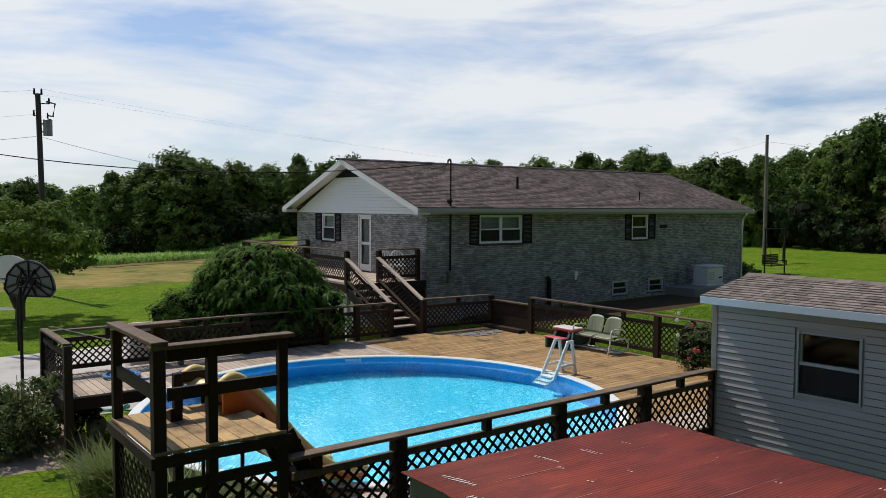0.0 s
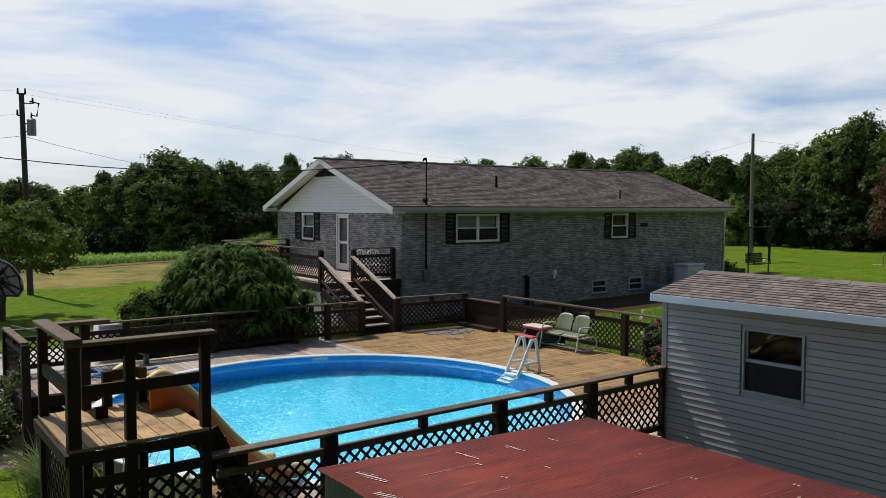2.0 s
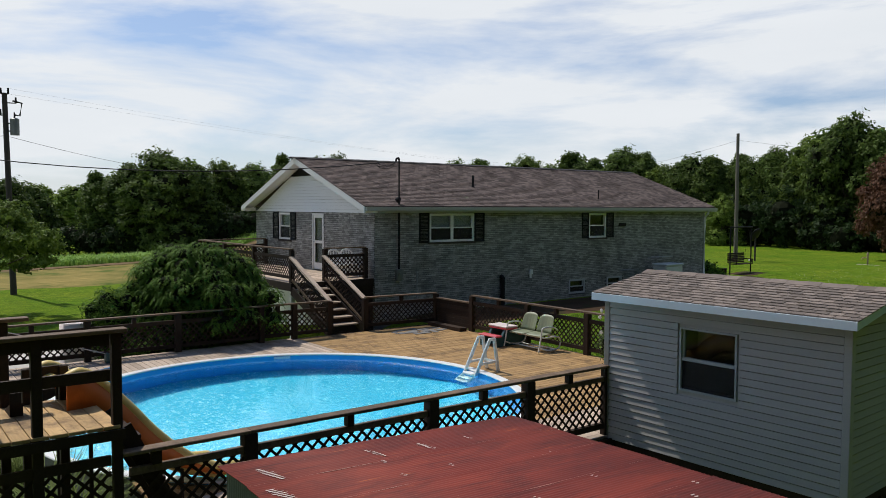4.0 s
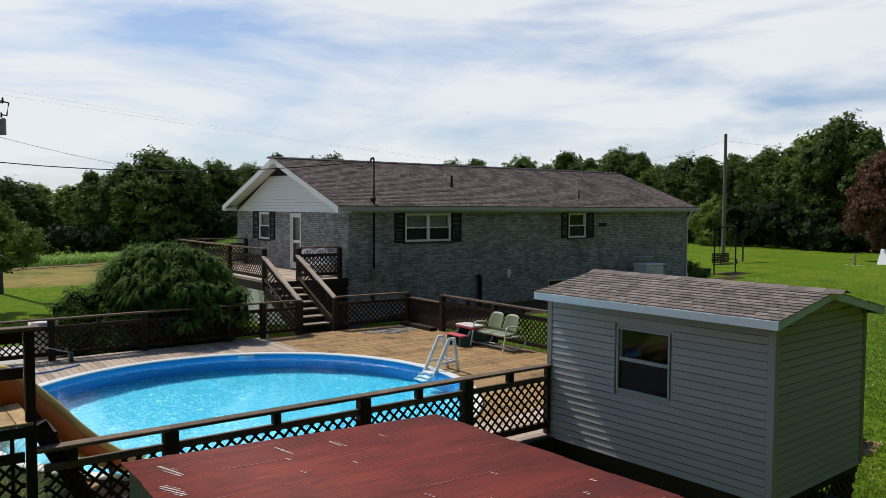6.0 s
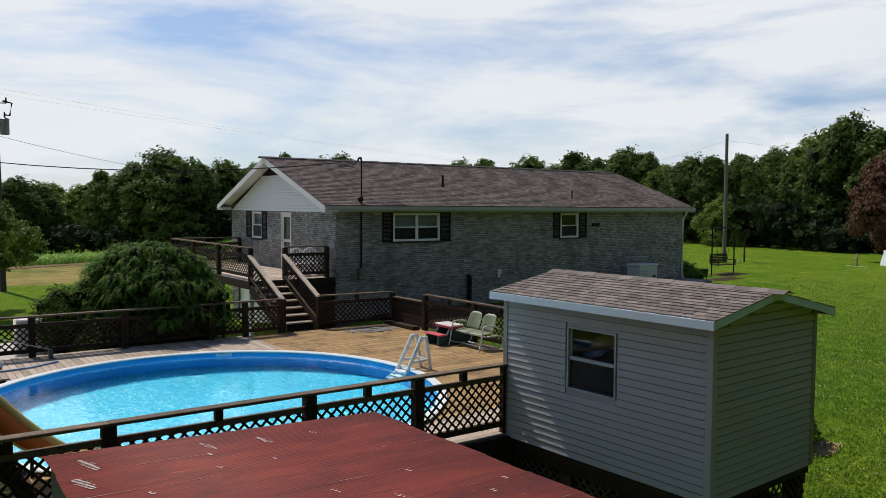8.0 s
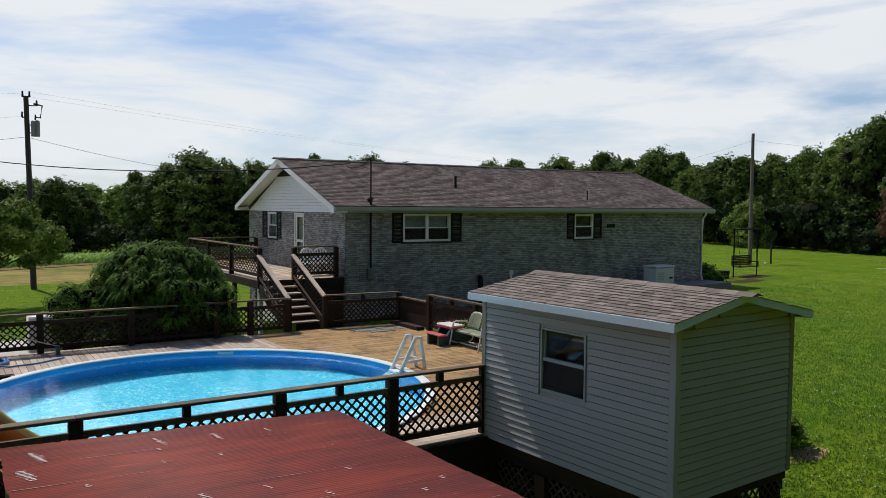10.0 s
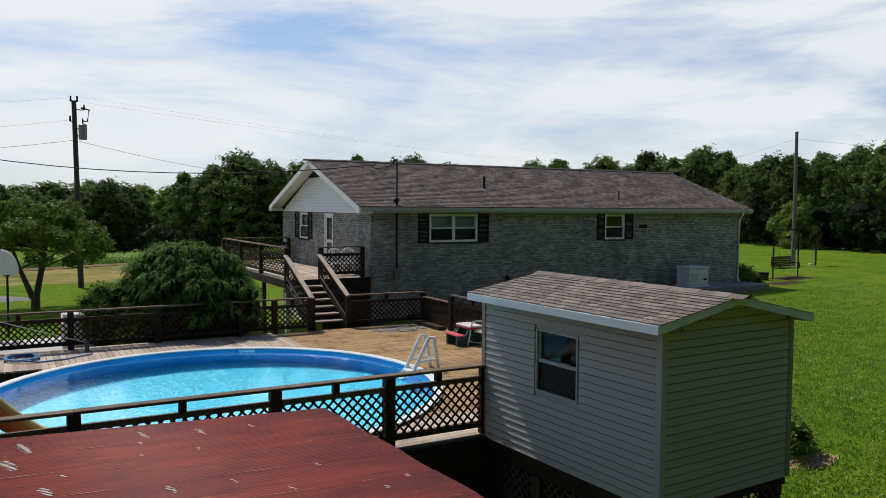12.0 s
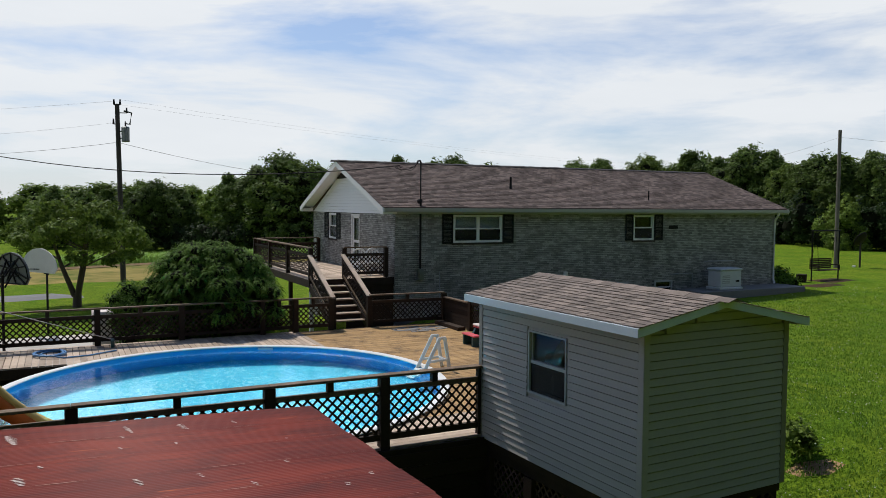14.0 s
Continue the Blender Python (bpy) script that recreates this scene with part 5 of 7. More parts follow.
# ---- red roofed lean-to in front ----
def build_leanto():
    lean = thing("lean_to", "low lean-to with rusty red corrugated metal roof", "shed", (4, -1.5, -1.2))
    x0, x1, y0, y1 = 1.32, 8.2, -3.32, 0.20
    z_at = lambda y: 1.085 - 0.034 * (y - 0.16)
    pitch, amp, n = 0.040, 0.0019, 8
    sheet_w = 0.68
    k = 0
    x = x0
    while x < x1:
        bm = B()
        steps = int(sheet_w / pitch * n)
        cols = []
        for i in range(steps + 1):
            xx = x + i * pitch / n
            dz = amp * math.cos(2 * math.pi * i / n) + 0.003 * (i < n)
            wob = 0.012 * math.sin(3.1 * k + 2 * i / steps)
            cols.append([bm.verts.new((xx, y, z_at(y) + dz + (-0.006 if lay else 0))) for lay in (0, 1) for y in (y0 + wob, (y0 + y1) / 2, y1 + 0.04 * (xx - x0) + wob)])
        for a, b in zip(cols, cols[1:]):
            for f in ((0, 1), (1, 2)):
                bm.faces.new((a[f[0]], b[f[0]], b[f[1]], a[f[1]]))
                bm.faces.new((a[f[0] + 3], a[f[1] + 3], b[f[1] + 3], b[f[0] + 3]))
            bm.faces.new((a[0], a[3], b[3], b[0]))
            bm.faces.new((a[2], b[2], b[5], a[5]))
        bm.faces.new((cols[0][0], cols[0][1], cols[0][4], cols[0][3]))
        bm.faces.new((cols[0][1], cols[0][2], cols[0][5], cols[0][4]))
        part("roof_sheet", bm, M_RED, lean, "red corrugated steel sheet", shade=True)
        # pale strip painting the light caught on the edge where the next sheet laps over
        bm = B()
        m = 130
        rows = []
        for i in range(m + 1):
            y = y0 + 0.01 + (y1 - y0 - 0.02) * i / m
            w = 0.007 * max(0.05, 0.25 + 2.2 * noise.noise((k * 3.7, y * 2.1, 1)) + 0.5 * noise.noise((k, y * 14, 5)))
            rows.append([bm.verts.new((x + 0.001 + d, y, z_at(y) + amp + 0.0042)) for d in (w, 0)])
        for a, b in zip(rows, rows[1:]):
            bm.faces.new((a[0], a[1], b[1], b[0]))
        part("worn_edge", bm, M_LAPGLINT, lean, "pale strip painted for light caught along the lap")
        x += sheet_w - pitch
        k += 1
    # corrugated walls
    for y, lab in ((y0 + 0.06, 0), (y1 - 0.14, 1)):
        bm = B()
        m = int((x1 - x0 - 0.1) / pitch * 6)
        lo, hi = [], []
        for i in range(m + 1):
            xx = x0 + 0.05 + i * pitch / 6
            yy = y + amp * math.cos(2 * math.pi * i / 6)
            lo.append(bm.verts.new((xx, yy, -1.2)))
            hi.append(bm.verts.new((xx, yy, z_at(y) - 0.03)))
        for i in range(m):
            bm.faces.new((lo[i], lo[i + 1], hi[i + 1], hi[i]))
        ob = part("wall_sheet", bm, M_STEEL, lean, "grey corrugated steel wall")
        so = ob.modifiers.new("thick", "SOLIDIFY")
        so.thickness = 0.004
    for xx in (x0 + 0.08, (x0 + x1) / 2, x1 - 0.1):
        for yy in (y0 + 0.12, y1 - 0.22):
            bm = B()
            box(bm, xx - 0.05, yy - 0.05, -1.25, xx + 0.05, yy + 0.05, z_at(yy) - 0.11)
            part("post", bm, M_DARKWOOD, lean)
    for yy in (y0 + 0.12, y1 - 0.22):
        bm = B()
        box(bm, x0 + 0.03, yy - 0.04, z_at(yy) - 0.108, x1 - 0.03, yy + 0.04, z_at(yy) - 0.022)
        part("beam", bm, M_DARKWOOD, lean)
    bm = B()
    box(bm, x0 + 0.04, y0 + 0.1, -1.2, x0 + 0.06, y1 - 0.2, z_at(0) - 0.12)
    part("back_wall", bm, M_DARKWOOD, lean)
    # flaked patches where the paint has come off: a ragged dash on each rib crest
    for px, py, w, l in ((1.76, -3.02, 0.48, 0.17), (1.72, -1.93, 0.40, 0.10), (1.78, -1.38, 0.36, 0.12), (2.25, -3.16, 0.42, 0.22), (1.97, -2.01, 0.10, 0.09), (2.39, -2.06, 0.13, 0.06), (2.38, -1.53, 0.13, 0.06), (1.76, -0.83, 0.14, 0.06), (3.44, -1.98, 0.30, 0.12), (3.44, -1.46, 0.14, 0.06), (3.80, -1.06, 0.13, 0.07), (3.29, -0.64, 0.13, 0.07), (2.75, -2.75, 0.13, 0.06), (3.1, -2.9, 0.36, 0.16), (4.1, -0.3, 0.07, 0.12), (2.55, -0.45, 0.07, 0.06), (3.9, 0.0, 0.14, 0.10), (4.4, -0.9, 0.14, 0.10)):
        w *= 0.72
        first = math.ceil((px - w / 2 - x0) / pitch)
        last = max(first, math.floor((px + w / 2 - x0) / pitch))
        for c in range(first, last + 1):
            bm = B()
            xc = x0 + c * pitch
            q = min(1.0, abs(xc - px) / (w / 2 + 0.01))
            ln = 0.8 * l * (1 - 0.6 * q * q) * (0.6 + 0.7 * abs(noise.noise((xc * 31, py * 7, 2))))
            yc = py + 0.25 * (xc - px) + 0.02 * noise.noise((xc * 17, py, 7))
            m = 6
            edge = []
            for i in range(m + 1):
                y = yc + ln * (i / m - 0.5)
                hw = 0.0105 * (1 - abs(2 * i / m - 1) ** 3) * (0.8 + 0.6 * noise.noise((xc * 23, y * 60, 3))) + 0.001
                edge.append([bm.verts.new((xc + d, y, z_at(y) + amp * math.cos(2 * math.pi * d / pitch) + 0.0048)) for d in (-hw, hw)])
            for e, f in zip(edge, edge[1:]):
                bm.faces.new((e[0], e[1], f[1], f[0]))
            part("bare_patch", bm, M_BAREPATCH, lean, "dash of bare pale primer on a rib")


build_leanto()


# ---- pool side things ----
def build_tower():
    tower = thing("slide_tower", "dark timber platform tower with railings beside the pool", "platform", (-0.7, -4.4, -1.2))
    zf, zt = 1.37, 2.31
    for x, y, top in ((0, -5.0, zt - 0.04), (0, -4.52, zt - 0.04), (0, -3.82, zt - 0.04), (-1.35, -5.0, zt - 0.04), (-1.35, -4.60, zt - 0.04), (-1.35, -4.39, 1.75), (-1.35, -4.03, 1.75)):
        bm = B()
        w = 0.045 if y != -5.0 or x < -1 else 0.055
        box(bm, x - w, y - w, -1.25, x + w, y + w, top)
        soften(bm, 0.006)
        part("post", bm, M_DARKWOOD, tower)
    n = 8
    for k in range(n):
        y = -5.05 + k * 0.157
        bm = B()
        box(bm, -1.40, y, zf - 0.036, 0.06, y + 0.15, zf)
        soften(bm, 0.005)
        part("plank", bm, M_TOWERDECK, tower, "tan platform plank")
    for a, b, w, m in (((0.0, -5.08, zt - 0.02), (0.0, -3.72, zt - 0.02), 0.15, M_RAILTOP), ((0.07, -5.0, zt + 0.018), (-1.43, -5.0, zt + 0.018), 0.15, M_RAILTOP), ((-1.35, -4.92, zt - 0.02), (-1.35, -4.36, zt - 0.02), 0.15, M_RAILTOP)):
        bm = B()
        beam(bm, a, b, w, 0.038)
        soften(bm, 0.005)
        part("rail_cap", bm, m, tower)
    for a, b in (((0.0, -4.92, 1.86), (0.0, -3.88, 1.86)), ((-0.08, -5.0, 1.86), (-1.28, -5.0, 1.86)), ((-1.35, -4.39, 1.70), (-1.35, -4.03, 1.70)), ((0, -4.92, zt - 0.10), (0, -3.88, zt - 0.10))):
        bm = B()
        beam(bm, a, b, 0.045, 0.11)
        part("rail", bm, M_DARKWOOD, tower)
    for a, b in (((0.065, -5.08, zf - 0.09), (0.065, -3.76, zf - 0.09)), ((0.08, -5.071, zf - 0.087), (-1.42, -5.071, zf - 0.087)), ((-1.42, -5.0, zf - 0.09), (-1.42, -3.8, zf - 0.09)), ((0.0, -4.92, 1.02), (0.0, -3.88, 1.02)), ((0, -5.0, 0.1), (-1.35, -5.0, 0.1))):
        bm = B()
        beam(bm, a, b, 0.035, 0.10)
        part("joist", bm, M_DARKWOOD, tower)
    bm = B()
    lattice_joined(bm, (0.0, -4.93, -1.1), (0, 1, 0), 1.05, 2.06)
    part("lattice", bm, M_DARKWOOD, tower, "dark crossed lattice panel")
    bm = B()
    lattice_joined(bm, (-1.3, -5.0, -1.1), (1, 0, 0), 1.24, 2.2)
    part("lattice", bm, M_DARKWOOD, tower, "dark crossed lattice panel")
    # ladder steps on the pool side
    for k in range(5):
        bm = B()
        box(bm, -0.75, -3.70 + 0.12 * k, 1.15 - 0.24 * k, -0.12, -3.56 + 0.12 * k, 1.19 - 0.24 * k)
        part("step", bm, M_DARKWOOD, tower)
    for x in (-0.78, -0.09):
        bm = B()
        beam(bm, (x, -3.74, 1.30), (x, -3.05, -0.06), 0.04, 0.16)
        part("stringer", bm, M_DARKWOOD, tower)


build_tower()

wedge = thing("loose_board", "dark wedge of board lying on the platform", "board", (-0.95, -4.5, 1.37))
bm = B()
vs = [[bm.verts.new((x, y, z)) for x, z in ((-1.22, 1.372), (-0.86, 1.372), (-0.86, 1.50))] for y in (-4.62, -4.50)]
bm.faces.new(vs[0])
bm.faces.new(vs[1])
for i in range(3):
    j = (i + 1) % 3
    bm.faces.new((vs[0][i], vs[0][j], vs[1][j], vs[1][i]))
part("block", bm, M_DARKWOOD, wedge)


def build_slide():
    slide = thing("pool_slide", "yellow and orange plastic pool slide", "slide", (-1.2, -3.3, 0))
    near = smooth_pts([(-0.835, -4.12, 1.67), (-0.86, -3.97, 1.74), (-0.92, -3.78, 1.62), (-1.03, -3.45, 1.28), (-1.15, -3.1, 0.87), (-1.29, -2.7, 0.50), (-1.40, -2.33, 0.27), (-1.52, -1.95, 0.18)], 5)
    side = Vector((-0.60, -0.19, 0))
    bm = B()
    rows = []
    for k, p in enumerate(near):
        q = p + side
        mid = (p + q) / 2
        d = 0.05 + 0.25 * smoothstep(3, 13, k) - 0.16 * smoothstep(15, 33, k)
        rows.append([bm.verts.new(v) for v in (p, p + side * 0.03 + Vector((0, 0, -d)), mid + Vector((0, 0, -0.04 - d)), q - side * 0.03 + Vector((0, 0, -d)), q)])
    for a, b in zip(rows, rows[1:]):
        for i in range(4):
            bm.faces.new((a[i], a[i + 1], b[i + 1], b[i]))
    ob = part("slide_bed", bm, M_YELLOW, slide, "yellow slide trough", shade=True)
    ob.modifiers.new("thick", "SOLIDIFY").thickness = 0.018
    for s, off in ((1, Vector((0.03, 0.01, 0))), (-1, side + Vector((-0.03, -0.01, 0)))):
        bm = B()
        rows = [[bm.verts.new(p + off), bm.verts.new(p + off + Vector((0, 0, (-0.40 if s > 0 else -0.10 - 0.30 * smoothstep(3, 13, k)) + 0.30 * smoothstep(13, 30, k))))] for k, p in enumerate(near)]
        for a, b in zip(rows, rows[1:]):
            bm.faces.new((a[0], a[1], b[1], b[0]))
        ob = part("side_panel", bm, M_ORANGE, slide, "orange plastic side panel", shade=True)
        ob.modifiers.new("thick", "SOLIDIFY").thickness = 0.02
    for off in (Vector((0, 0, 0)), side):
        bm = B()
        tube(bm, [p + off for p in near], 0.062, 10)
        part("slide_rim", bm, M_YELLOW, slide, "yellow rounded rim", shade=True)
    for k in (8, 24):
        for off in (Vector((0.02, 0, -0.2)), side + Vector((-0.02, 0, -0.2))):
            bm = B()
            p = near[k] + off
            rod(bm, p, (p.x, p.y, -1.1), 0.022)
            part("leg", bm, M_DARKWOOD, slide)


build_slide()


def build_ladder():
    lad = thing("pool_ladder", "white plastic A-frame pool ladder over the rim", "ladder", (-4.7, 4.8, 0))
    for x in (-4.87, -4.50):
        bm = B()
        for a, b in (((x, 4.96, 0.0), (x, 4.84, 0.70)), ((x, 4.72, 0.70), (x, 4.12, -0.42))):
            beam(bm, a, b, 0.045, 0.075)
        beam(bm, (x, 4.87, 0.70), (x, 4.69, 0.70), 0.05, 0.055)
        beam(bm, (x, 4.92, 0.22), (x, 4.47, 0.20), 0.04, 0.055)
        soften(bm, 0.008)
        part("side_frame", bm, M_POOLWHITE, lad, "white ladder side frame")
    for y, z in ((4.345, 0.0), (4.227, -0.22), (4.13, -0.40)):
        bm = B()
        box(bm, -4.85, y - 0.09, z - 0.025, -4.52, y + 0.09, z + 0.02)
        soften(bm, 0.01)
        part("step", bm, M_POOLWHITE, lad)
    bm = B()
    box(bm, -4.85, 4.85, 0.20, -4.52, 4.89, 0.24)
    part("crossbar", bm, M_POOLWHITE, lad)
    lad.matrix_basis = Matrix.Translation((0.07, 0.08, 0.0)) @ lad.matrix_basis


build_ladder()


def build_glider():
    gl = thing("glider_bench", "sage green metal two-seat garden glider with pale tube frame", "bench", (-5.9, 7.45, 0))
    y_f, y_b = 7.22, 7.66
    for cx in (-6.19, -5.63):
        bm = B()
        n, m = 13, 7
        grid = []
        for j in range(m + 1):
            row = []
            for i in range(n + 1):
                u, v = i / n * 2 - 1, j / m
                w = 0.255 * (1.0 - 0.10 * max(0, v - 0.55) ** 2 * 4)
                z = 0.42 + 0.43 * v - (0.025 * u * u + 0.05 * abs(u) ** 7) * v
                y = y_b - 0.04 + 0.13 * v + 0.010 * math.cos(u * math.pi * 5) - 0.05 * u * u
                row.append(bm.verts.new((cx + u * w, y, z)))
            grid.append(row)
        for a, b in zip(grid, grid[1:]):
            for i in range(n):
                bm.faces.new((a[i], a[i + 1], b[i + 1], b[i]))
        ob = part("backrest", bm, M_SAGE, gl, "ribbed shell back", shade=True)
        ob.modifiers.new("thick", "SOLIDIFY").thickness = 0.012
        bm = B()
        rows = []
        for j in range(6):
            v = j / 5
            rows.append([bm.verts.new((cx + (i / 8 * 2 - 1) * 0.26, y_f + (y_b - y_f) * v, 0.40 + 0.03 * (1 - v) ** 3 * (-1) + 0.012 * abs(i / 8 * 2 - 1) ** 3 + 0.006 * math.cos(i * 2.2))) for i in range(9)])
        for a, b in zip(rows, rows[1:]):
            for i in range(8):
                bm.faces.new((a[i], a[i + 1], b[i + 1], b[i]))
        ob = part("seat", bm, M_SAGE, gl, "sage green pan seat", shade=True)
        ob.modifiers.new("thick", "SOLIDIFY").thickness = 0.014
    for x in (-6.52, -5.30):
        bm = B()
        tube(bm, smooth_pts([(x, y_f - 0.14, 0.012), (x, y_f - 0.06, 0.38), (x, y_f - 0.02, 0.57), (x, y_f + 0.08, 0.61), (x, y_b - 0.08, 0.59), (x, y_b + 0.04, 0.52)], 6), 0.019)
        part("arm", bm, M_TUBE, gl, "pale bent tube arm", shade=True)
        bm = B()
        tube(bm, smooth_pts([(x, y_f - 0.10, 0.13), (x, y_f + 0.10, 0.06), (x, y_b, 0.05), (x, y_b + 0.14, 0.14), (x, y_b + 0.10, 0.34), (x, y_f + 0.1, 0.36)], 6), 0.018)
        part("runner", bm, M_TUBE, gl, shade=True)
    for y, z in ((y_f + 0.05, 0.36), (y_b - 0.02, 0.37), (y_f + 0.12, 0.07), (y_b - 0.02, 0.05)):
        bm = B()
        rod(bm, (-6.52, y, z), (-5.30, y, z), 0.017)
        part("crossbar", bm, M_TUBE, gl, shade=True)


build_glider()


def build_kids_table():
    tb = thing("kids_picnic_table", "small plastic picnic table with faded top and red benches", "table", (-6.95, 7.1, 0))
    bm = B()
    box(bm, -7.27, 6.98, 0.455, -6.58, 7.40, 0.50)
    soften(bm, 0.014)
    part("tabletop", bm, M_PALEPINK, tb, "faded pink table top")
    bm = B()
    box(bm, -7.26, 6.99, 0.41, -6.59, 7.39, 0.453)
    soften(bm, 0.01)
    part("apron", bm, M_REDPLASTIC, tb, "red table apron")
    for y0 in (6.66, 7.50):
        bm = B()
        box(bm, -7.28, y0, 0.245, -6.60, y0 + 0.22, 0.285)
        soften(bm, 0.012)
        part("bench", bm, M_REDPLASTIC, tb, "red plastic bench seat")
    for x in (-7.20, -6.72):
        bm = B()
        vs = []
        for dx in (0, 0.07):
            vs.append([bm.verts.new((x + dx, y, z)) for y, z in ((6.66, 0.0), (7.72, 0.0), (7.72, 0.243), (7.46, 0.243), (7.36, 0.408), (7.02, 0.408), (6.92, 0.243), (6.66, 0.243))])
        for i in range(8):
            j = (i + 1) % 8
            bm.faces.new((vs[0][i], vs[0][j], vs[1][j], vs[1][i]))
        bm.faces.new(vs[0])
        bm.faces.new(vs[1])
        part("side_leg", bm, M_TEAL, tb, "dark teal end panel")
    tb.matrix_basis = Matrix.Translation((0.10, 0.12, 0.0)) @ tb.matrix_basis


build_kids_table()

bm = B()
rng = random.Random(5)
for k in range(34):
    a, r = rng.random() * 6.28, rng.random() ** 0.5
    x, y = -9.75 + math.cos(a) * r * 0.45, 6.75 + math.sin(a) * r * 0.75
    box(bm, x - 0.06, y - rng.uniform(0.05, 0.2), 0.0015, x + 0.06, y + rng.uniform(0.05, 0.2), 0.0035 + 0.0004 * k)
tagged(part("leaf_litter", bm, M_DARKCONC, None), "grey dried leaf litter on the deck boards", "litter", kind="stuff")


def build_hose(cx, cy, z, material, label, turns=4, r0=0.24):
    pts = []
    for k in range(turns * 24 + 1):
        a = k / 24 * 2 * math.pi
        r = r0 + 0.07 * math.sin(k * 0.21) + 0.03 * (k / 24)
        pts.append((cx + r * math.cos(a) * 1.2, cy + r * math.sin(a), z + 0.02 + 0.012 * (k / 24)))
    pts += [(cx + 0.6, cy + 0.25, z + 0.02), (cx + 0.5, cy + 0.8, z + 0.02), (cx + 0.1, cy + 1.4, z + 0.02)]
    hose = thing("hose", label, "hose", (cx, cy, z))
    bm = B()
    tube(bm, pts, 0.019, 6)
    part("hose_coil", bm, material, hose, shade=True)


build_hose(-9.75, -2.75, 0.0, M_BLUEHOSE, "coiled blue vacuum hose on the deck")
build_hose(-11.95, -2.45, -1.165, M_GREENHOSE, "coiled green garden hose on the ground", 3, 0.3)

pump = thing("pool_pump", "grey pool pump with a yellow cap under the deck edge", "pump", (-9.9, -3.2, -1.2))
bm = B()
bmesh.ops.create_uvsphere(bm, u_segments=20, v_segments=12, radius=0.2, matrix=Matrix.Translation((-9.9, -3.25, -0.98)) @ Matrix.Diagonal((1, 1, 1.05, 1)))
rod(bm, (-9.9, -3.25, -1.2), (-9.9, -3.25, -1.0), 0.15, 0.15, 16)
part("tank", bm, M_GREYMETAL, pump, "grey rounded tank", shade=True)
bm = B()
rod(bm, (-9.9, -3.25, -0.79), (-9.9, -3.25, -0.70), 0.075, 0.06, 14)
part("cap", bm, M_YELLOW, pump, "yellow cap", shade=True)
bm = B()
tube(bm, [(-9.75, -3.35, -1.05), (-9.4, -3.5, -1.1), (-9.1, -3.45, -1.16)], 0.03)
part("pipe", bm, M_TUBE, pump, shade=True)

brush = thing("pool_brush", "long pale pool pole with a brush leaning on the fence", "pool pole", (-10.3, -2.5, 0))
bm = B()
rod(bm, (-10.42, -4.0, 1.07), (-10.25, -1.42, 0.20), 0.010)
part("pole", bm, M_PALEPINK, brush, "weathered tan pole")
bm = B()
box(bm, -10.33, -1.44, 0.004, -10.16, -1.36, 0.21)
part("brush_head", bm, M_TEAL, brush)

grill = thing("covered_grill", "barbecue grill under a pale cover beside the fence", "grill", (-13.2, -1.3, -1.2))
bm = B()
box(bm, -13.5, -1.75, -1.2, -12.9, -0.95, 0.55)
bmesh.ops.subdivide_edges(bm, edges=list(bm.edges), cuts=4, use_grid_fill=True)
for v in bm.verts:
    s = 1 - 0.25 * smoothstep(0.2, 0.6, v.co.z) * abs(v.co.y + 1.35) / 0.4
    v.co.x = -13.2 + (v.co.x + 13.2) * s + 0.03 * noise.noise(v.co * 3)
    v.co.y += 0.04 * noise.noise(v.co * 2.5 + Vector((5, 0, 0)))
    v.co.z += 0.05 * noise.noise(v.co * 2.0) * (v.co.z > 0)
part("cover", bm, M_PALEPINK, grill, shade=True)


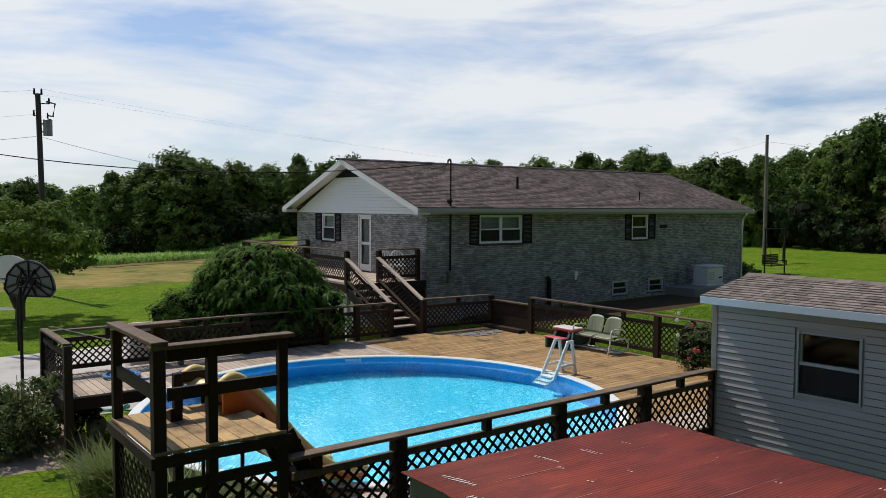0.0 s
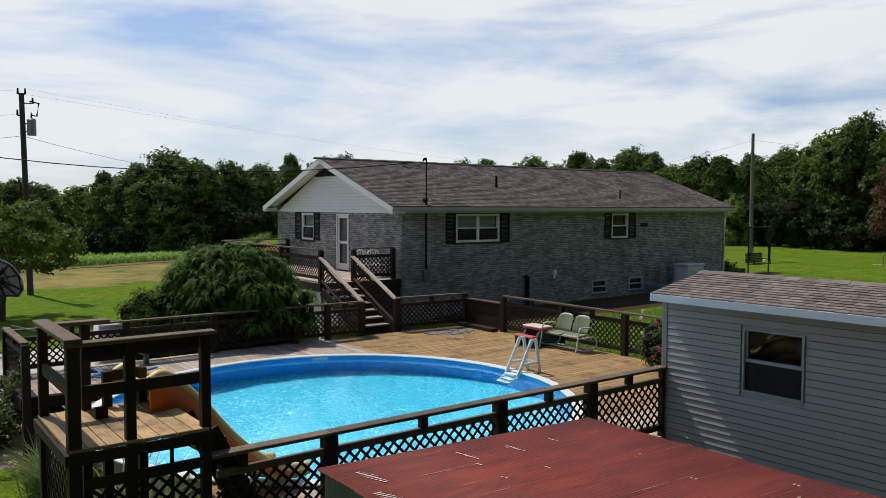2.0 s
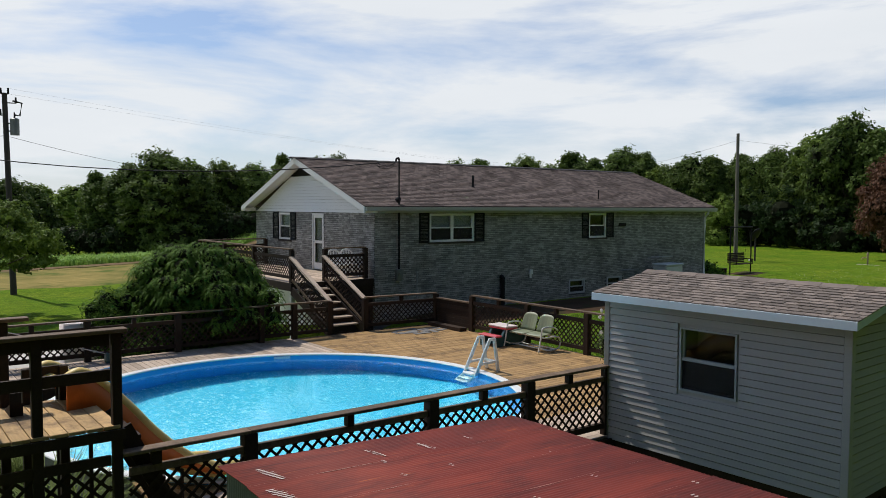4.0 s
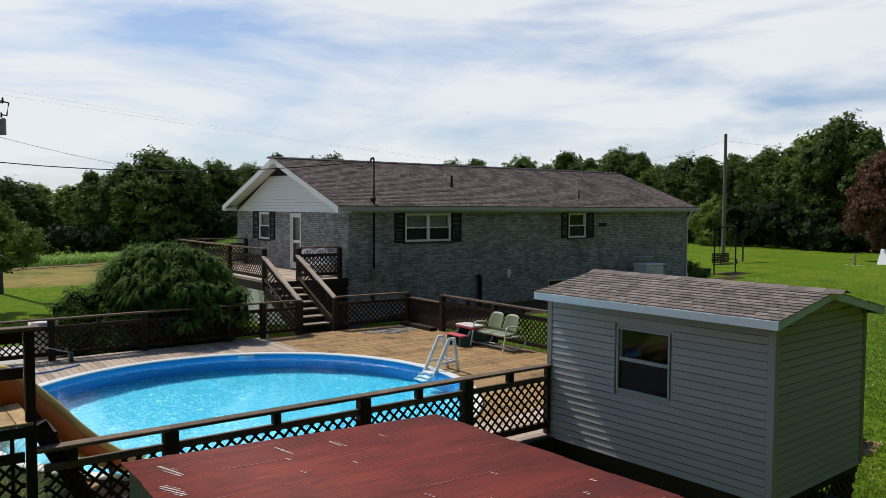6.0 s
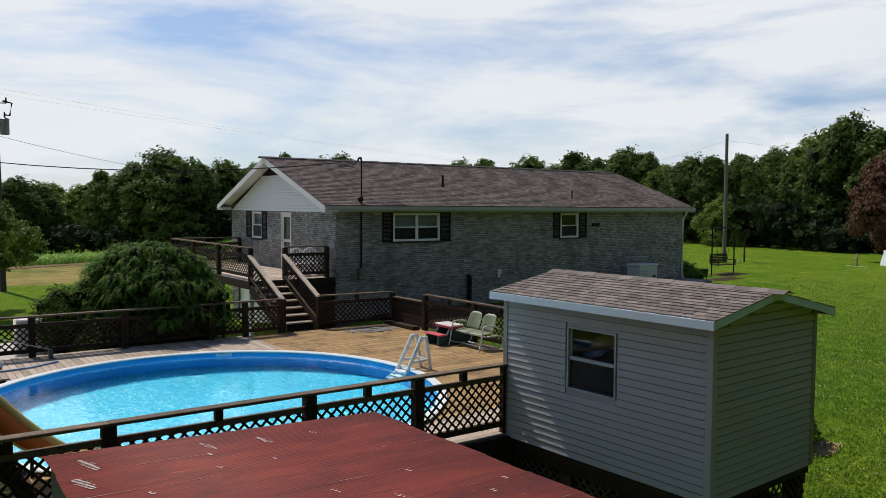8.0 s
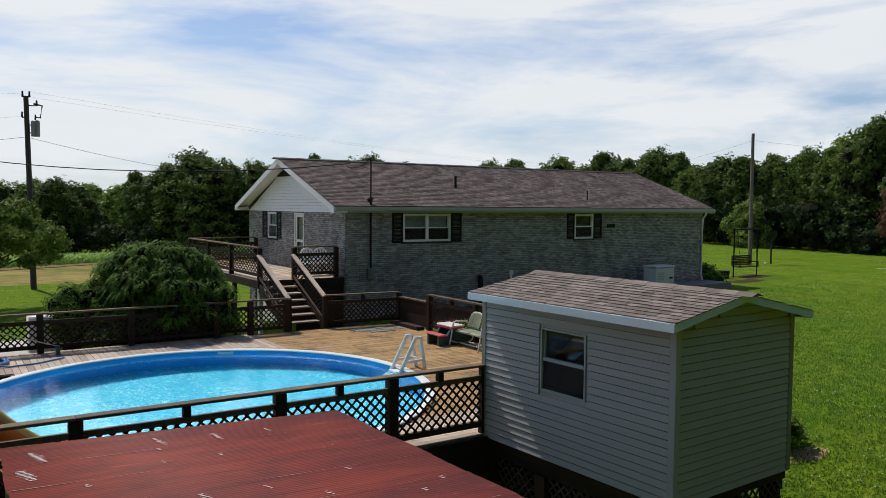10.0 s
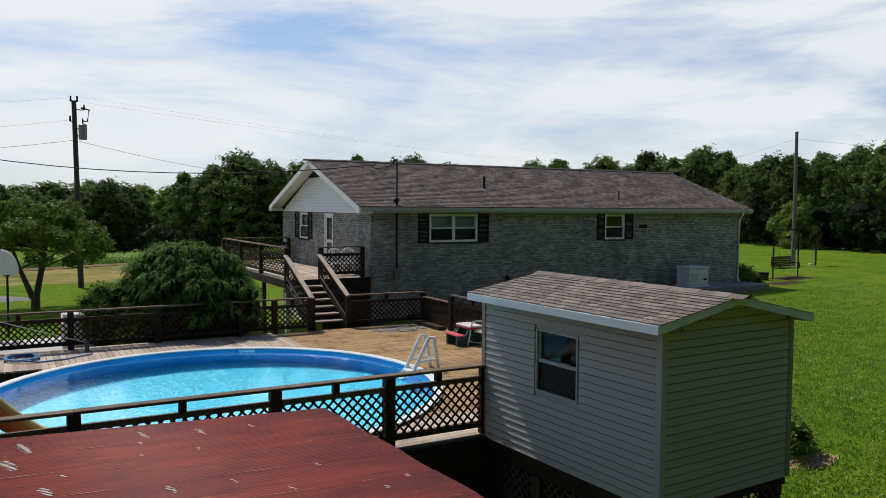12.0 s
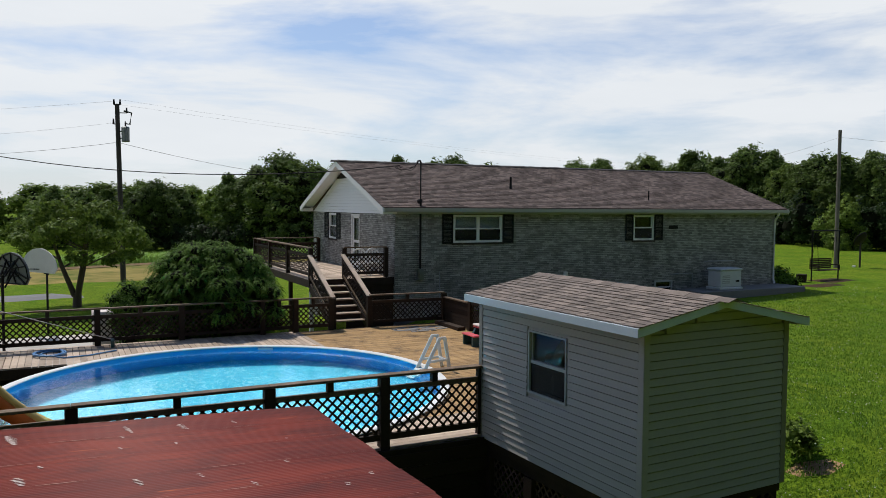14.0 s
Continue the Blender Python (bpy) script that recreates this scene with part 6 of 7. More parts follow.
def build_hoop(x, y, zc, w, board_mat, yaw, label, ribs):
    hp = thing("basketball_hoop", label, "basketball hoop", (x, y, ground_z(x, y)), "basketball hoops by the driveway")
    m = Matrix.Translation((x, y, zc)) @ Matrix.Rotation(radians(yaw), 4, "Z")
    bm = B()
    n = 18
    prof = [(-w * 0.42, -0.42), (w * 0.42, -0.42)] + [(w / 2 * math.cos(math.pi * k / n), -0.25 + 0.72 * math.sin(math.pi * k / n)) for k in range(n + 1)]
    fa = [bm.verts.new(m @ Vector((u, 0.0, v))) for u, v in prof]
    fb = [bm.verts.new(m @ Vector((u, 0.035, v))) for u, v in prof]
    for i in range(len(prof)):
        j = (i + 1) % len(prof)
        bm.faces.new((fa[i], fa[j], fb[j], fb[i]))
    bm.faces.new(fa)
    bm.faces.new(fb)
    part("backboard", bm, board_mat, hp, "fan-shaped backboard")
    if ribs:
        bm = B()
        hub = Vector((0, 0.05, 0.0))
        ends = [(w * 0.485 * math.cos(math.pi * k / 6), -0.25 + 0.70 * math.sin(math.pi * k / 6)) for k in range(7)] + [(-w * 0.40, -0.40), (-w * 0.14, -0.41), (w * 0.14, -0.41), (w * 0.40, -0.40)]
        for u, q in ends:
            beam(bm, m @ hub, m @ Vector((u, 0.05, q)), 0.03, 0.035)
        rim = [m @ Vector((u, 0.05, q)) for u, q in ends]
        tube(bm, rim + rim[:1], 0.022, 6)
        mid = [m @ (hub + (Vector((u, 0.05, q)) - hub) * 0.5) for u, q in ends]
        tube(bm, mid + mid[:1], 0.013, 6)
        part("back_ribs", bm, M_BLACK, hp, "dark moulded ribs")
    bm = B()
    rod(bm, m @ Vector((0, 0.30, ground_z(x, y) - zc - 0.05)), m @ Vector((0, 0.30, -0.15)), 0.038)
    for s in (-0.1, 0.1):
        beam(bm, m @ Vector((s, 0.30, -0.5)), m @ Vector((s * 2, 0.04, 0.0)), 0.03, 0.04)
        beam(bm, m @ Vector((s, 0.30, -0.2)), m @ Vector((s * 2, 0.04, 0.25)), 0.03, 0.04)
    part("pole", bm, M_BLACK, hp, "black steel pole")
    bm = B()
    tube(bm, [m @ Vector((0.23 * math.sin(2 * math.pi * k / 20), -0.28 - 0.23 * math.cos(2 * math.pi * k / 20), -0.28)) for k in range(21)], 0.012, 6)
    part("rim", bm, M_BLACK, hp)


build_hoop(-14.2, -3.72, 1.72, 1.58, M_ACRYLIC, 215, "basketball hoop with smoked fan backboard seen from behind", True)
build_hoop(-21.2, -3.2, 1.45, 2.0, M_BOARDWHITE, 35, "basketball hoop with pale fan-shaped backboard", False)


# ---- yard things ----
def build_generator():
    bm = B()
    box(bm, -13.03, 19.6, -0.15, -11.65, 25.4, 0.30)
    soften(bm, 0.02)
    tagged(part("patio_slab", bm, M_DARKCONC, None), "raised concrete slab along the house wall", "slab", kind="structure")
    gen = thing("standby_generator", "pale grey standby generator on the concrete slab", "generator", (-12.2, 21.4, 0.30))
    bm = B()
    box(bm, -12.66, 20.80, 0.302, -11.90, 22.06, 0.40)
    soften(bm, 0.02)
    part("base", bm, M_GENERATOR, gen, "pale moulded base tray")
    bm = B()
    box(bm, -12.62, 20.86, 0.402, -11.94, 22.00, 1.06)
    soften(bm, 0.03)
    part("cabinet", bm, M_GENERATOR, gen, "pale grey steel cabinet")
    bm = B()
    box(bm, -12.66, 20.82, 1.062, -11.90, 22.04, 1.15)
    soften(bm, 0.03)
    part("lid", bm, M_GENERATOR, gen)
    for k in range(5):
        bm = B()
        box(bm, -11.938, 20.96, 0.56 + k * 0.07, -11.928, 21.36, 0.595 + k * 0.07)
        part("louvre", bm, M_GREYMETAL, gen)
    bm = B()
    box(bm, -11.938, 21.68, 0.60, -11.93, 21.88, 0.67)
    part("name_plate", bm, M_BLACK, gen, "small dark plate")
    pipe = thing("gas_pipe", "thin grey pipes on the house wall", "pipe", (-13.0, 19.3, 0))
    bm = B()
    tube(bm, [(-12.97, 19.2, 0.9), (-12.9, 19.2, 0.92), (-12.9, 20.3, 0.92), (-12.9, 20.3, 0.36)], 0.02)
    tube(bm, [(-12.97, 21.0, 1.35), (-12.9, 21.0, 1.38), (-12.9, 22.6, 1.38), (-12.97, 22.6, 1.36)], 0.02)
    part("pipe_run", bm, M_GREYMETAL, pipe, shade=True)


build_generator()


def build_swing():
    z0 = 0.18
    sw = thing("porch_swing", "wooden bench swing hanging in a steel frame on the lawn", "swing", (-14.05, 29.8, z0))
    for y in (28.8, 30.65):
        bm = B()
        rod(bm, (-14.05, y, z0 - 0.1), (-14.05, y, 2.52), 0.034)
        part("post", bm, M_BLACK, sw)
    bm = B()
    rod(bm, (-14.05, 28.72, 2.52), (-14.05, 30.73, 2.52), 0.034)
    part("top_bar", bm, M_BLACK, sw)
    for y in (29.05, 30.4):
        for x in (-13.85, -14.28):
            bm = B()
            rod(bm, (x, y, 0.75), (-14.05, y, 2.50), 0.008, seg=5)
            part("chain", bm, M_BLACK, sw)
    for k in range(5):
        bm = B()
        box(bm, -14.28 + k * 0.1, 29.0, 0.66, -14.19 + k * 0.1, 30.45, 0.69)
        part("seat_slat", bm, M_DARKWOOD, sw)
    for k in range(6):
        bm = B()
        box(bm, -14.33, 29.0, 0.72 + k * 0.085, -14.30, 30.45, 0.79 + k * 0.085)
        part("back_slat", bm, M_DARKWOOD, sw)
    for y in (29.0, 30.41):
        bm = B()
        box(bm, -14.34, y, 0.88, -13.80, y + 0.04, 0.92)
        part("arm_rest", bm, M_DARKWOOD, sw)
        bm = B()
        box(bm, -13.85, y, 0.66, -13.81, y + 0.04, 0.88)
        part("arm_post", bm, M_DARKWOOD, sw)
    sheet("bare_ground", (-14.9, 28.6, -12.9, 31.4), 0.015, M_MULCH, "worn bare earth under the swing", "bare ground", 0.5)
    sheet("flower_bed", (-13.6, 26.5, -11.8, 29.2), 0.015, M_MULCH, "mulched bed at the house corner", "flower bed", 0.5)
    tub = thing("planter_tub", "small brown planter tub beside the swing", "planter", (-14.1, 28.3, z0))
    bm = B()
    rod(bm, (-14.1, 28.2, 0.12), (-14.1, 28.2, 0.52), 0.20, 0.24, 14)
    part("tub", bm, M_DARKWOOD, tub)


build_swing()


def build_dish():
    d = thing("satellite_dish", "grey satellite dish on a short post in the lawn", "satellite dish", (-18.5, 38.5, 0.2))
    bm = B()
    rod(bm, (-18.5, 38.5, 0.1), (-18.5, 38.5, 1.72), 0.055)
    part("post", bm, M_POLE, d)
    bm = B()
    n = 20
    rings = []
    mt = Matrix.Translation((-18.42, 38.45, 1.8)) @ Matrix.Rotation(radians(-60), 4, "Y") @ Matrix.Rotation(radians(20), 4, "Z")
    for j in range(5):
        r = 0.46 * j / 4
        rings.append([bm.verts.new(mt @ Vector((r * math.cos(2 * math.pi * k / n), r * math.sin(2 * math.pi * k / n), 0.35 * r * r))) for k in range(n)] if j else [bm.verts.new(mt @ Vector((0, 0, 0)))])
    for k in range(n):
        bm.faces.new((rings[0][0], rings[1][k], rings[1][(k + 1) % n]))
        for a, b in zip(rings[1:], rings[2:]):
            bm.faces.new((a[k], b[k], b[(k + 1) % n], a[(k + 1) % n]))
    ob = part("reflector", bm, M_BLACK, d, "dark mesh dish", shade=True)
    ob.modifiers.new("thick", "SOLIDIFY").thickness = 0.02
    bm = B()
    box(bm, -18.80, 38.25, 0.1, -18.66, 38.4, 0.30)
    part("cable_box", bm, M_WHITE, d, "small white box")


build_dish()


def build_wellhead():
    w = thing("well_cover", "white sloped well cover box on the lawn", "well cover", (-11.6, 43.4, 0))
    bm = B()
    vs = []
    for x in (-12.5, -10.9):
        vs.append([bm.verts.new((x, y, z)) for y, z in ((42.7, -0.05), (44.2, -0.05), (44.0, 1.1), (43.3, 1.1))])
    for i in range(4):
        j = (i + 1) % 4
        bm.faces.new((vs[0][i], vs[0][j], vs[1][j], vs[1][i]))
    bm.faces.new(vs[0])
    bm.faces.new(vs[1])
    soften(bm, 0.02)
    part("box", bm, M_WHITE, w)
    orn = thing("garden_pump", "small rusty hand pump ornament on pale stones", "pump", (-13.0, 41.2, 0))
    bm = B()
    rod(bm, (-13.0, 41.2, 0.0), (-13.0, 41.2, 0.75), 0.05, 0.04)
    rod(bm, (-13.0, 41.2, 0.75), (-13.0, 41.2, 0.92), 0.08, 0.03)
    tube(bm, [(-13.0, 41.2, 0.6), (-13.2, 41.1, 0.62), (-13.28, 41.06, 0.5)], 0.03)
    part("pump_body", bm, M_DIRT, orn)
    for k in range(4):
        bm = B()
        box(bm, -13.5 + 0.33 * k, 40.8, 0.0, -13.2 + 0.33 * k, 41.05, 0.22)
        soften(bm, 0.04)
        part("stone", bm, M_CONCRETE, orn)


build_wellhead()


def wire(a, b, sag, r, label):
    a, b = Vector(a), Vector(b)
    pts = [a.lerp(b, k / 24) + Vector((0, 0, -4 * sag * (k / 24) * (1 - k / 24))) for k in range(25)]
    bm = B()
    tube(bm, pts, r, 5)
    tagged(part("overhead_wire", bm, M_BLACK, None), label, "wire", "overhead wires")


def build_poles():
    x, y, z0, z1 = -37.9, 0.6, -1.5, 9.25
    up = thing("utility_pole", "tall dark wooden utility pole with a transformer", "utility pole", (x, y, -1.3))
    bm = B()
    rod(bm, (x - 0.05, y + 0.2, z0), (x, y, z1), 0.16, 0.125, 12)
    part("pole", bm, M_POLE, up)
    bm = B()
    c = Vector((x + 0.12, y + 0.42, 0))
    rod(bm, c + Vector((0, 0, 7.10)), c + Vector((0, 0, 7.90)), 0.22, 0.22, 16)
    rod(bm, c + Vector((0, 0, 7.90)), c + Vector((0, 0, 7.97)), 0.24, 0.15, 16)
    soften(bm, 0.01)
    tr = part("transformer", bm, M_STEEL, up, "grey drum transformer")
    bm = B()
    rod(bm, c + Vector((0, 0, 7.95)), c + Vector((0, 0, 8.28)), 0.05, 0.03)
    part("bushing", bm, M_BLACK, tr)
    for z in (7.3, 7.7):
        bm = B()
        beam(bm, (x, y, z), (c.x, c.y, z), 0.08, 0.06)
        part("bracket", bm, M_BLACK, tr)
    for k, (dx, dy, z) in enumerate(((0.0, -0.16, 9.2), (0.1, 0.16, 9.2), (0.1, 0.5, 8.75), (0, -0.2, 8.1))):
        bm = B()
        rod(bm, (x + dx, y + dy, z), (x + dx, y + dy, z + 0.3), 0.06, 0.04)
        beam(bm, (x, y, z), (x + dx, y + dy, z), 0.05, 0.05)
        part("insulator", bm, M_BLACK, up)
    bm = B()
    tube(bm, [(x + 0.15, y + 0.35, 8.85), (x + 0.3, y + 0.75, 8.75), (x + 0.25, y + 0.65, 8.1), (x + 0.1, y + 0.4, 8.15)], 0.05)
    part("cutout_fuse", bm, M_BLACK, up)
    rp = thing("yard_pole", "plain grey wooden pole standing on the lawn", "pole", (-18.75, 36.8, 0.2))
    bm = B()
    rod(bm, (-18.72, 36.75, 0.0), (-18.78, 36.8, 7.95), 0.125, 0.09, 12)
    part("pole", bm, M_POLELIGHT, rp)
    wire((-30.0, -20.0, 11.0), (-12.95, 7.5, 4.87), 2.4, 0.016, "thick black service cable running to the mast")
    wire((x + 0.1, y, 7.05), (-68.6, 44.0, 8.6), 2.2, 0.010, "thin black cable from the utility pole")
    wire((x - 0.1, y - 0.1, 7.05), (-67, -24, 8.0), 0.9, 0.010, "thin black cable leaving the utility pole")
    wire((x, y, 8.2), (-70, -30, 8.6), 0.8, 0.004, "thin black cable leaving the utility pole")
    wire((x, y - 0.16, 9.4), (-66, -40, 9.6), 0.8, 0.004, "thin power line high above the yard")
    wire((x, y + 0.16, 9.5), (-96.0, 102.0, 11.6), 1.2, 0.003, "thin power line high above the yard")
    wire((x, y + 0.3, 9.2), (-80.0, 115.0, 9.6), 1.4, 0.003, "thin power line high above the yard")
    wire((-18.78, 36.8, 7.55), (-44, 47, 6.4), 0.5, 0.005, "thin black cable on the yard pole")
    wire((-18.78, 36.8, 7.55), (-2, 56, 6.2), 0.5, 0.005, "thin black cable on the yard pole")


build_poles()


# ---- plants ----
def leaf_cloud(lobes, count, size, seed, droop=0.0, shell=(0.72, 1.05), aspect=0.5, sprig=0.0, per=26, tri=False):
    """Vertices and faces of many leaves on the shells of the lobes (x, y, z, rx, ry, rz)."""
    r = np.random.RandomState(seed)
    lob = np.array(lobes, float)
    area = (lob[:, 3] * lob[:, 4] + lob[:, 3] * lob[:, 5]) ** 0.9
    pick = r.choice(len(lob), count, p=area / area.sum())
    d = r.normal(size=(count, 3))
    d /= np.linalg.norm(d, axis=1)[:, None]
    bumpy = 1 + 0.10 * np.sin(d[:, :1] * 7 + pick[:, None]) * np.cos(d[:, 1:2] * 6 + 2 * pick[:, None]) + 0.06 * np.sin(d[:, 2:3] * 11 + pick[:, None] * 3)
    rad = r.uniform(*shell, size=(count, 1)) * bumpy
    c = lob[pick, :3] + d * lob[pick, 3:] * rad
    if sprig:
        # leaves gather in sprigs, with gaps between them
        heart = r.randint(0, max(1, count // per), count)
        c = c[heart] + r.normal(scale=sprig, size=(count, 3)) * np.array([1, 1, 0.75])
        d = d[heart]
    nrm = d + r.normal(scale=0.48, size=(count, 3)) + np.array([0, 0, 0.40])
    nrm /= np.linalg.norm(nrm, axis=1)[:, None]
    t = np.cross(nrm, r.normal(size=(count, 3)))
    t[:, 2] -= droop
    t /= np.linalg.norm(t, axis=1)[:, None]
    b = np.cross(nrm, t)
    s = size * r.uniform(0.55, 1.25, size=(count, 1))
    if tri:
        v = np.stack([c - t * s + b * s * aspect, c + t * s, c - t * s * 0.6 - b * s * aspect * 1.2], 1).reshape(-1, 3)
        return v, np.arange(count * 3).reshape(-1, 3)
    v = np.stack([c - t * s, c + b * s * aspect - t * s * 0.1, c + t * s, c - b * s * aspect - t * s * 0.1], 1).reshape(-1, 3)
    f = np.arange(count * 4).reshape(-1, 4)
    return v, f


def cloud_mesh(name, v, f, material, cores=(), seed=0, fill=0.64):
    """The leaves as one mesh; a near-black core closes each lobe, inner shade put into its colour."""
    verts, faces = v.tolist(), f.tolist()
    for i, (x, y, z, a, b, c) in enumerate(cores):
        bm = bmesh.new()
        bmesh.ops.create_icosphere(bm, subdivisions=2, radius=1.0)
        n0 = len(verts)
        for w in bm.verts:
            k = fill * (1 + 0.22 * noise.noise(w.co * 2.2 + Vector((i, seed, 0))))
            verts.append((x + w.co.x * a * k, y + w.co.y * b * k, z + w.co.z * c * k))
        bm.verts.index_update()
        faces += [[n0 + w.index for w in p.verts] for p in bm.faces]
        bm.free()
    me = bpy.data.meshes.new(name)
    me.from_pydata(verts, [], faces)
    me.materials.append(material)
    me.materials.append(M_CROWNSHADE)
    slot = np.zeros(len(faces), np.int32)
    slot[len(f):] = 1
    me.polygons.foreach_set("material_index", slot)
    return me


def crown_lobes(rng, h, r, low, n):
    out = [(0, 0, h * 0.60, r * 0.62, r * 0.62, h * 0.30)]
    for k in range(n):
        a = 2.4 * k + rng.uniform(-0.4, 0.4)
        q = (k + 0.5) / n
        z = h * (low + (0.93 - low) * q)
        rr = r * (0.78 * math.sin(math.pi * min(1.0, 0.22 + 0.78 * q)) ** 0.8) * rng.uniform(0.6, 1.05)
        s = r * (0.12 + 0.24 * rng.random() ** 1.4)
        out.append((rr * math.cos(a), rr * math.sin(a), z + r * rng.uniform(-0.06, 0.03), s * rng.uniform(0.8, 1.2), s * rng.uniform(0.8, 1.2), s * rng.uniform(0.8, 1.45)))
    return out


def tree_master(name, seed, h, r, low, leaves, size, material, label, n=20, stems=1, group="trees round the field"):
    rng = random.Random(seed)
    tr = thing(name, label, "tree", (0, 0, 0), group)
    bm = B()
    tops = []
    for s in range(stems):
        a = 2 * math.pi * s / max(1, stems) + 0.4
        lean = 0.0 if stems == 1 else 0.22
        if stems > 1 and s == 0:
            rod(bm, (0, 0, -0.3), (0.02, 0.03, h * 0.13), h * 0.040, h * 0.034, 10)
        p1 = Vector((math.cos(a) * lean * h * 0.5, math.sin(a) * lean * h * 0.5, h * 0.35))
        p2 = Vector((math.cos(a) * lean * h, math.sin(a) * lean * h, h * 0.72))
        r0 = h * 0.020 if stems == 1 else h * 0.021
        rod(bm, (math.cos(a) * 0.08 * (stems > 1), math.sin(a) * 0.08 * (stems > 1), h * 0.10 if stems > 1 else -0.3), p1, r0 * 1.25, r0 * 0.85, 9)
        rod(bm, p1, p2, r0 * 0.85, r0 * 0.3, 8)
        for k in range(5):
            q = p1.lerp(p2, k / 5)
            b = 2.1 * k + s
            e = q + Vector((math.cos(b) * r * 0.55, math.sin(b) * r * 0.55, h * 0.14))
            rod(bm, q, e, r0 * 0.45, r0 * 0.12, 6)
    part("trunk", bm, M_BARK, tr, "dark trunk and limbs")
    lobes = crown_lobes(rng, h, r, low, n)
    if stems > 1:
        # open spreading crown in loose layers
        lobes = []
        for k in range(64):
            a, q = 2.4 * k, math.sqrt((k + 0.5) / 64)
            lobes.append((r * q * math.cos(a), r * q * math.sin(a), h * (0.93 - 0.26 * q * q - 0.32 * rng.random() ** 1.5), rng.uniform(0.4, 0.75), rng.uniform(0.4, 0.75), rng.uniform(0.22, 0.4)))
    v, f = leaf_cloud(lobes, leaves, size, seed, shell=(0.50, 1.05) if stems == 1 else (0.2, 1.1), sprig=size * 1.15, per=16, tri=True, aspect=0.62)
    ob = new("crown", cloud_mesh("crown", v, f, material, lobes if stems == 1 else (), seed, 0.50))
    ob.parent = tr
    return tr


def place(master, x, y, top, turn, wide=1.0, base=None):
    """A copy of a tree whose top reaches the height top."""
    z = ground_z(x, y) if base is None else base
    s = (top - z) / 10.8
    return copy_thing(master, Matrix.Translation((x, y, z - 0.1)) @ Matrix.Rotation(turn, 4, "Z") @ Matrix.Diagonal((s * wide, s * wide, s, 1)))


def build_trees():
    oak_a = tree_master("broadleaf_tree", 11, 10.0, 4.2, 0.10, 30000, 0.155, M_LEAF, "dense dark green broadleaf tree at the wood edge", 46)
    oak_b = tree_master("broadleaf_tree", 12, 10.0, 3.6, 0.12, 28000, 0.155, M_LEAF, "tall dark green broadleaf tree at the wood edge", 42)
    oak_c = tree_master("broadleaf_tree", 13, 10.0, 4.6, 0.08, 30000, 0.155, M_LEAFLIGHT, "fresh green broadleaf tree at the wood edge", 48)
    spire = tree_master("slender_tree", 14, 10.0, 2.3, 0.10, 17000, 0.15, M_LEAF, "slender dark tree at the wood edge", 22)
    oak_d = tree_master("broadleaf_tree", 15, 10.0, 4.2, 0.10, 7500, 0.32, M_LEAF, "dark green broadleaf tree for the deep wood and the unseen light-blocking row", 40)
    # lighter leaf colour here paints in the distance haze
    oak_e = tree_master("broadleaf_tree", 16, 10.0, 4.4, 0.10, 13000, 0.24, M_LEAFLIGHT, "broadleaf tree beyond the road with haze put into its light leaves", 40)
    kinds = (oak_a, oak_b, oak_c, oak_a, spire, oak_b)
    far_left = [(-133.1, -5.4, 7.1), (-143, -0.2, 7.1), (-142.6, 5.1, 7.8), (-137.2, 9.3, 7.2), (-141.7, 13.9, 7.8), (-140.7, 19.8, 7.5), (-129.9, 22.9, 7.1), (-133, -14, 7.4), (-130, -24, 7.6), (-128, -34, 7.6)]
    left = [(-85.3, 16.1, 8.2), (-81.5, 18.7, 8.6), (-76.6, 20.8, 9.7), (-77.3, 24.8, 8.4), (-81, 29, 9.2), (-79.7, 32, 8.6), (-73.6, 33.3, 10.3), (-79.4, 39.4, 8.8), (-79.2, 43.8, 10.3), (-77.2, 47.1, 9.0), (-78.8, 53.7, 8.6), (-90, 8, 6.6), (-94, 3, 6.2), (-100, -3, 6.0)]
    back = [(-78.5, 62.3, 9.6), (-80.2, 68, 10.3), (-68.3, 66.2, 10.1), (-69.4, 72.2, 8.9), (-57.3, 63, 10.5), (-58.5, 68.6, 9.4), (-52.7, 66.9, 10.1), (-50.7, 68.5, 9.7), (-46, 65.8, 7.8), (-41, 63.2, 8.3)]
    right = [(-36.2, 60.3, 9.2), (-34, 61.7, 8.9), (-30.5, 61.4, 9.1), (-27.1, 59.8, 8.8), (-25.7, 60.5, 10.1), (-22.5, 58.6, 11.3), (-19.8, 57.7, 10.6), (-17.4, 58.6, 9.6), (-14.7, 59.5, 9.2), (-11, 60.3, 8.8), (-5, 60, 9.0)]
    rng = random.Random(21)
    n = 0
    for rows, wide, lift in ((far_left, 1.5, 0.1), (left, 1.05, 0.45), (back, 1.0, 1.1), (right, 1.0, 0.5)):
        for x, y, top in rows:
            place(kinds[n % len(kinds)] if rows is not far_left else oak_e, x, y, top + lift, rng.uniform(0, 6.28), wide=wide * rng.uniform(0.9, 1.15))
            n += 1
            # a second row behind closes the gaps
            if rows is not far_left:
                place(oak_d, x * 1.06 - 3 + rng.uniform(-2, 2), y * 1.05 + 4 + rng.uniform(-2, 2), top * 0.93 + lift, rng.uniform(0, 6.28), wide=1.15)
    # unseen tall trees added behind the camera to block light from the sky
    for k in range(15):
        a = radians(-96 + 12 * k)
        place(oak_d, 13 + 20 * math.cos(a), 2 + 29 * math.sin(a), 22.0 + 4 * rng.random(), rng.uniform(0, 6.28), wide=1.2)
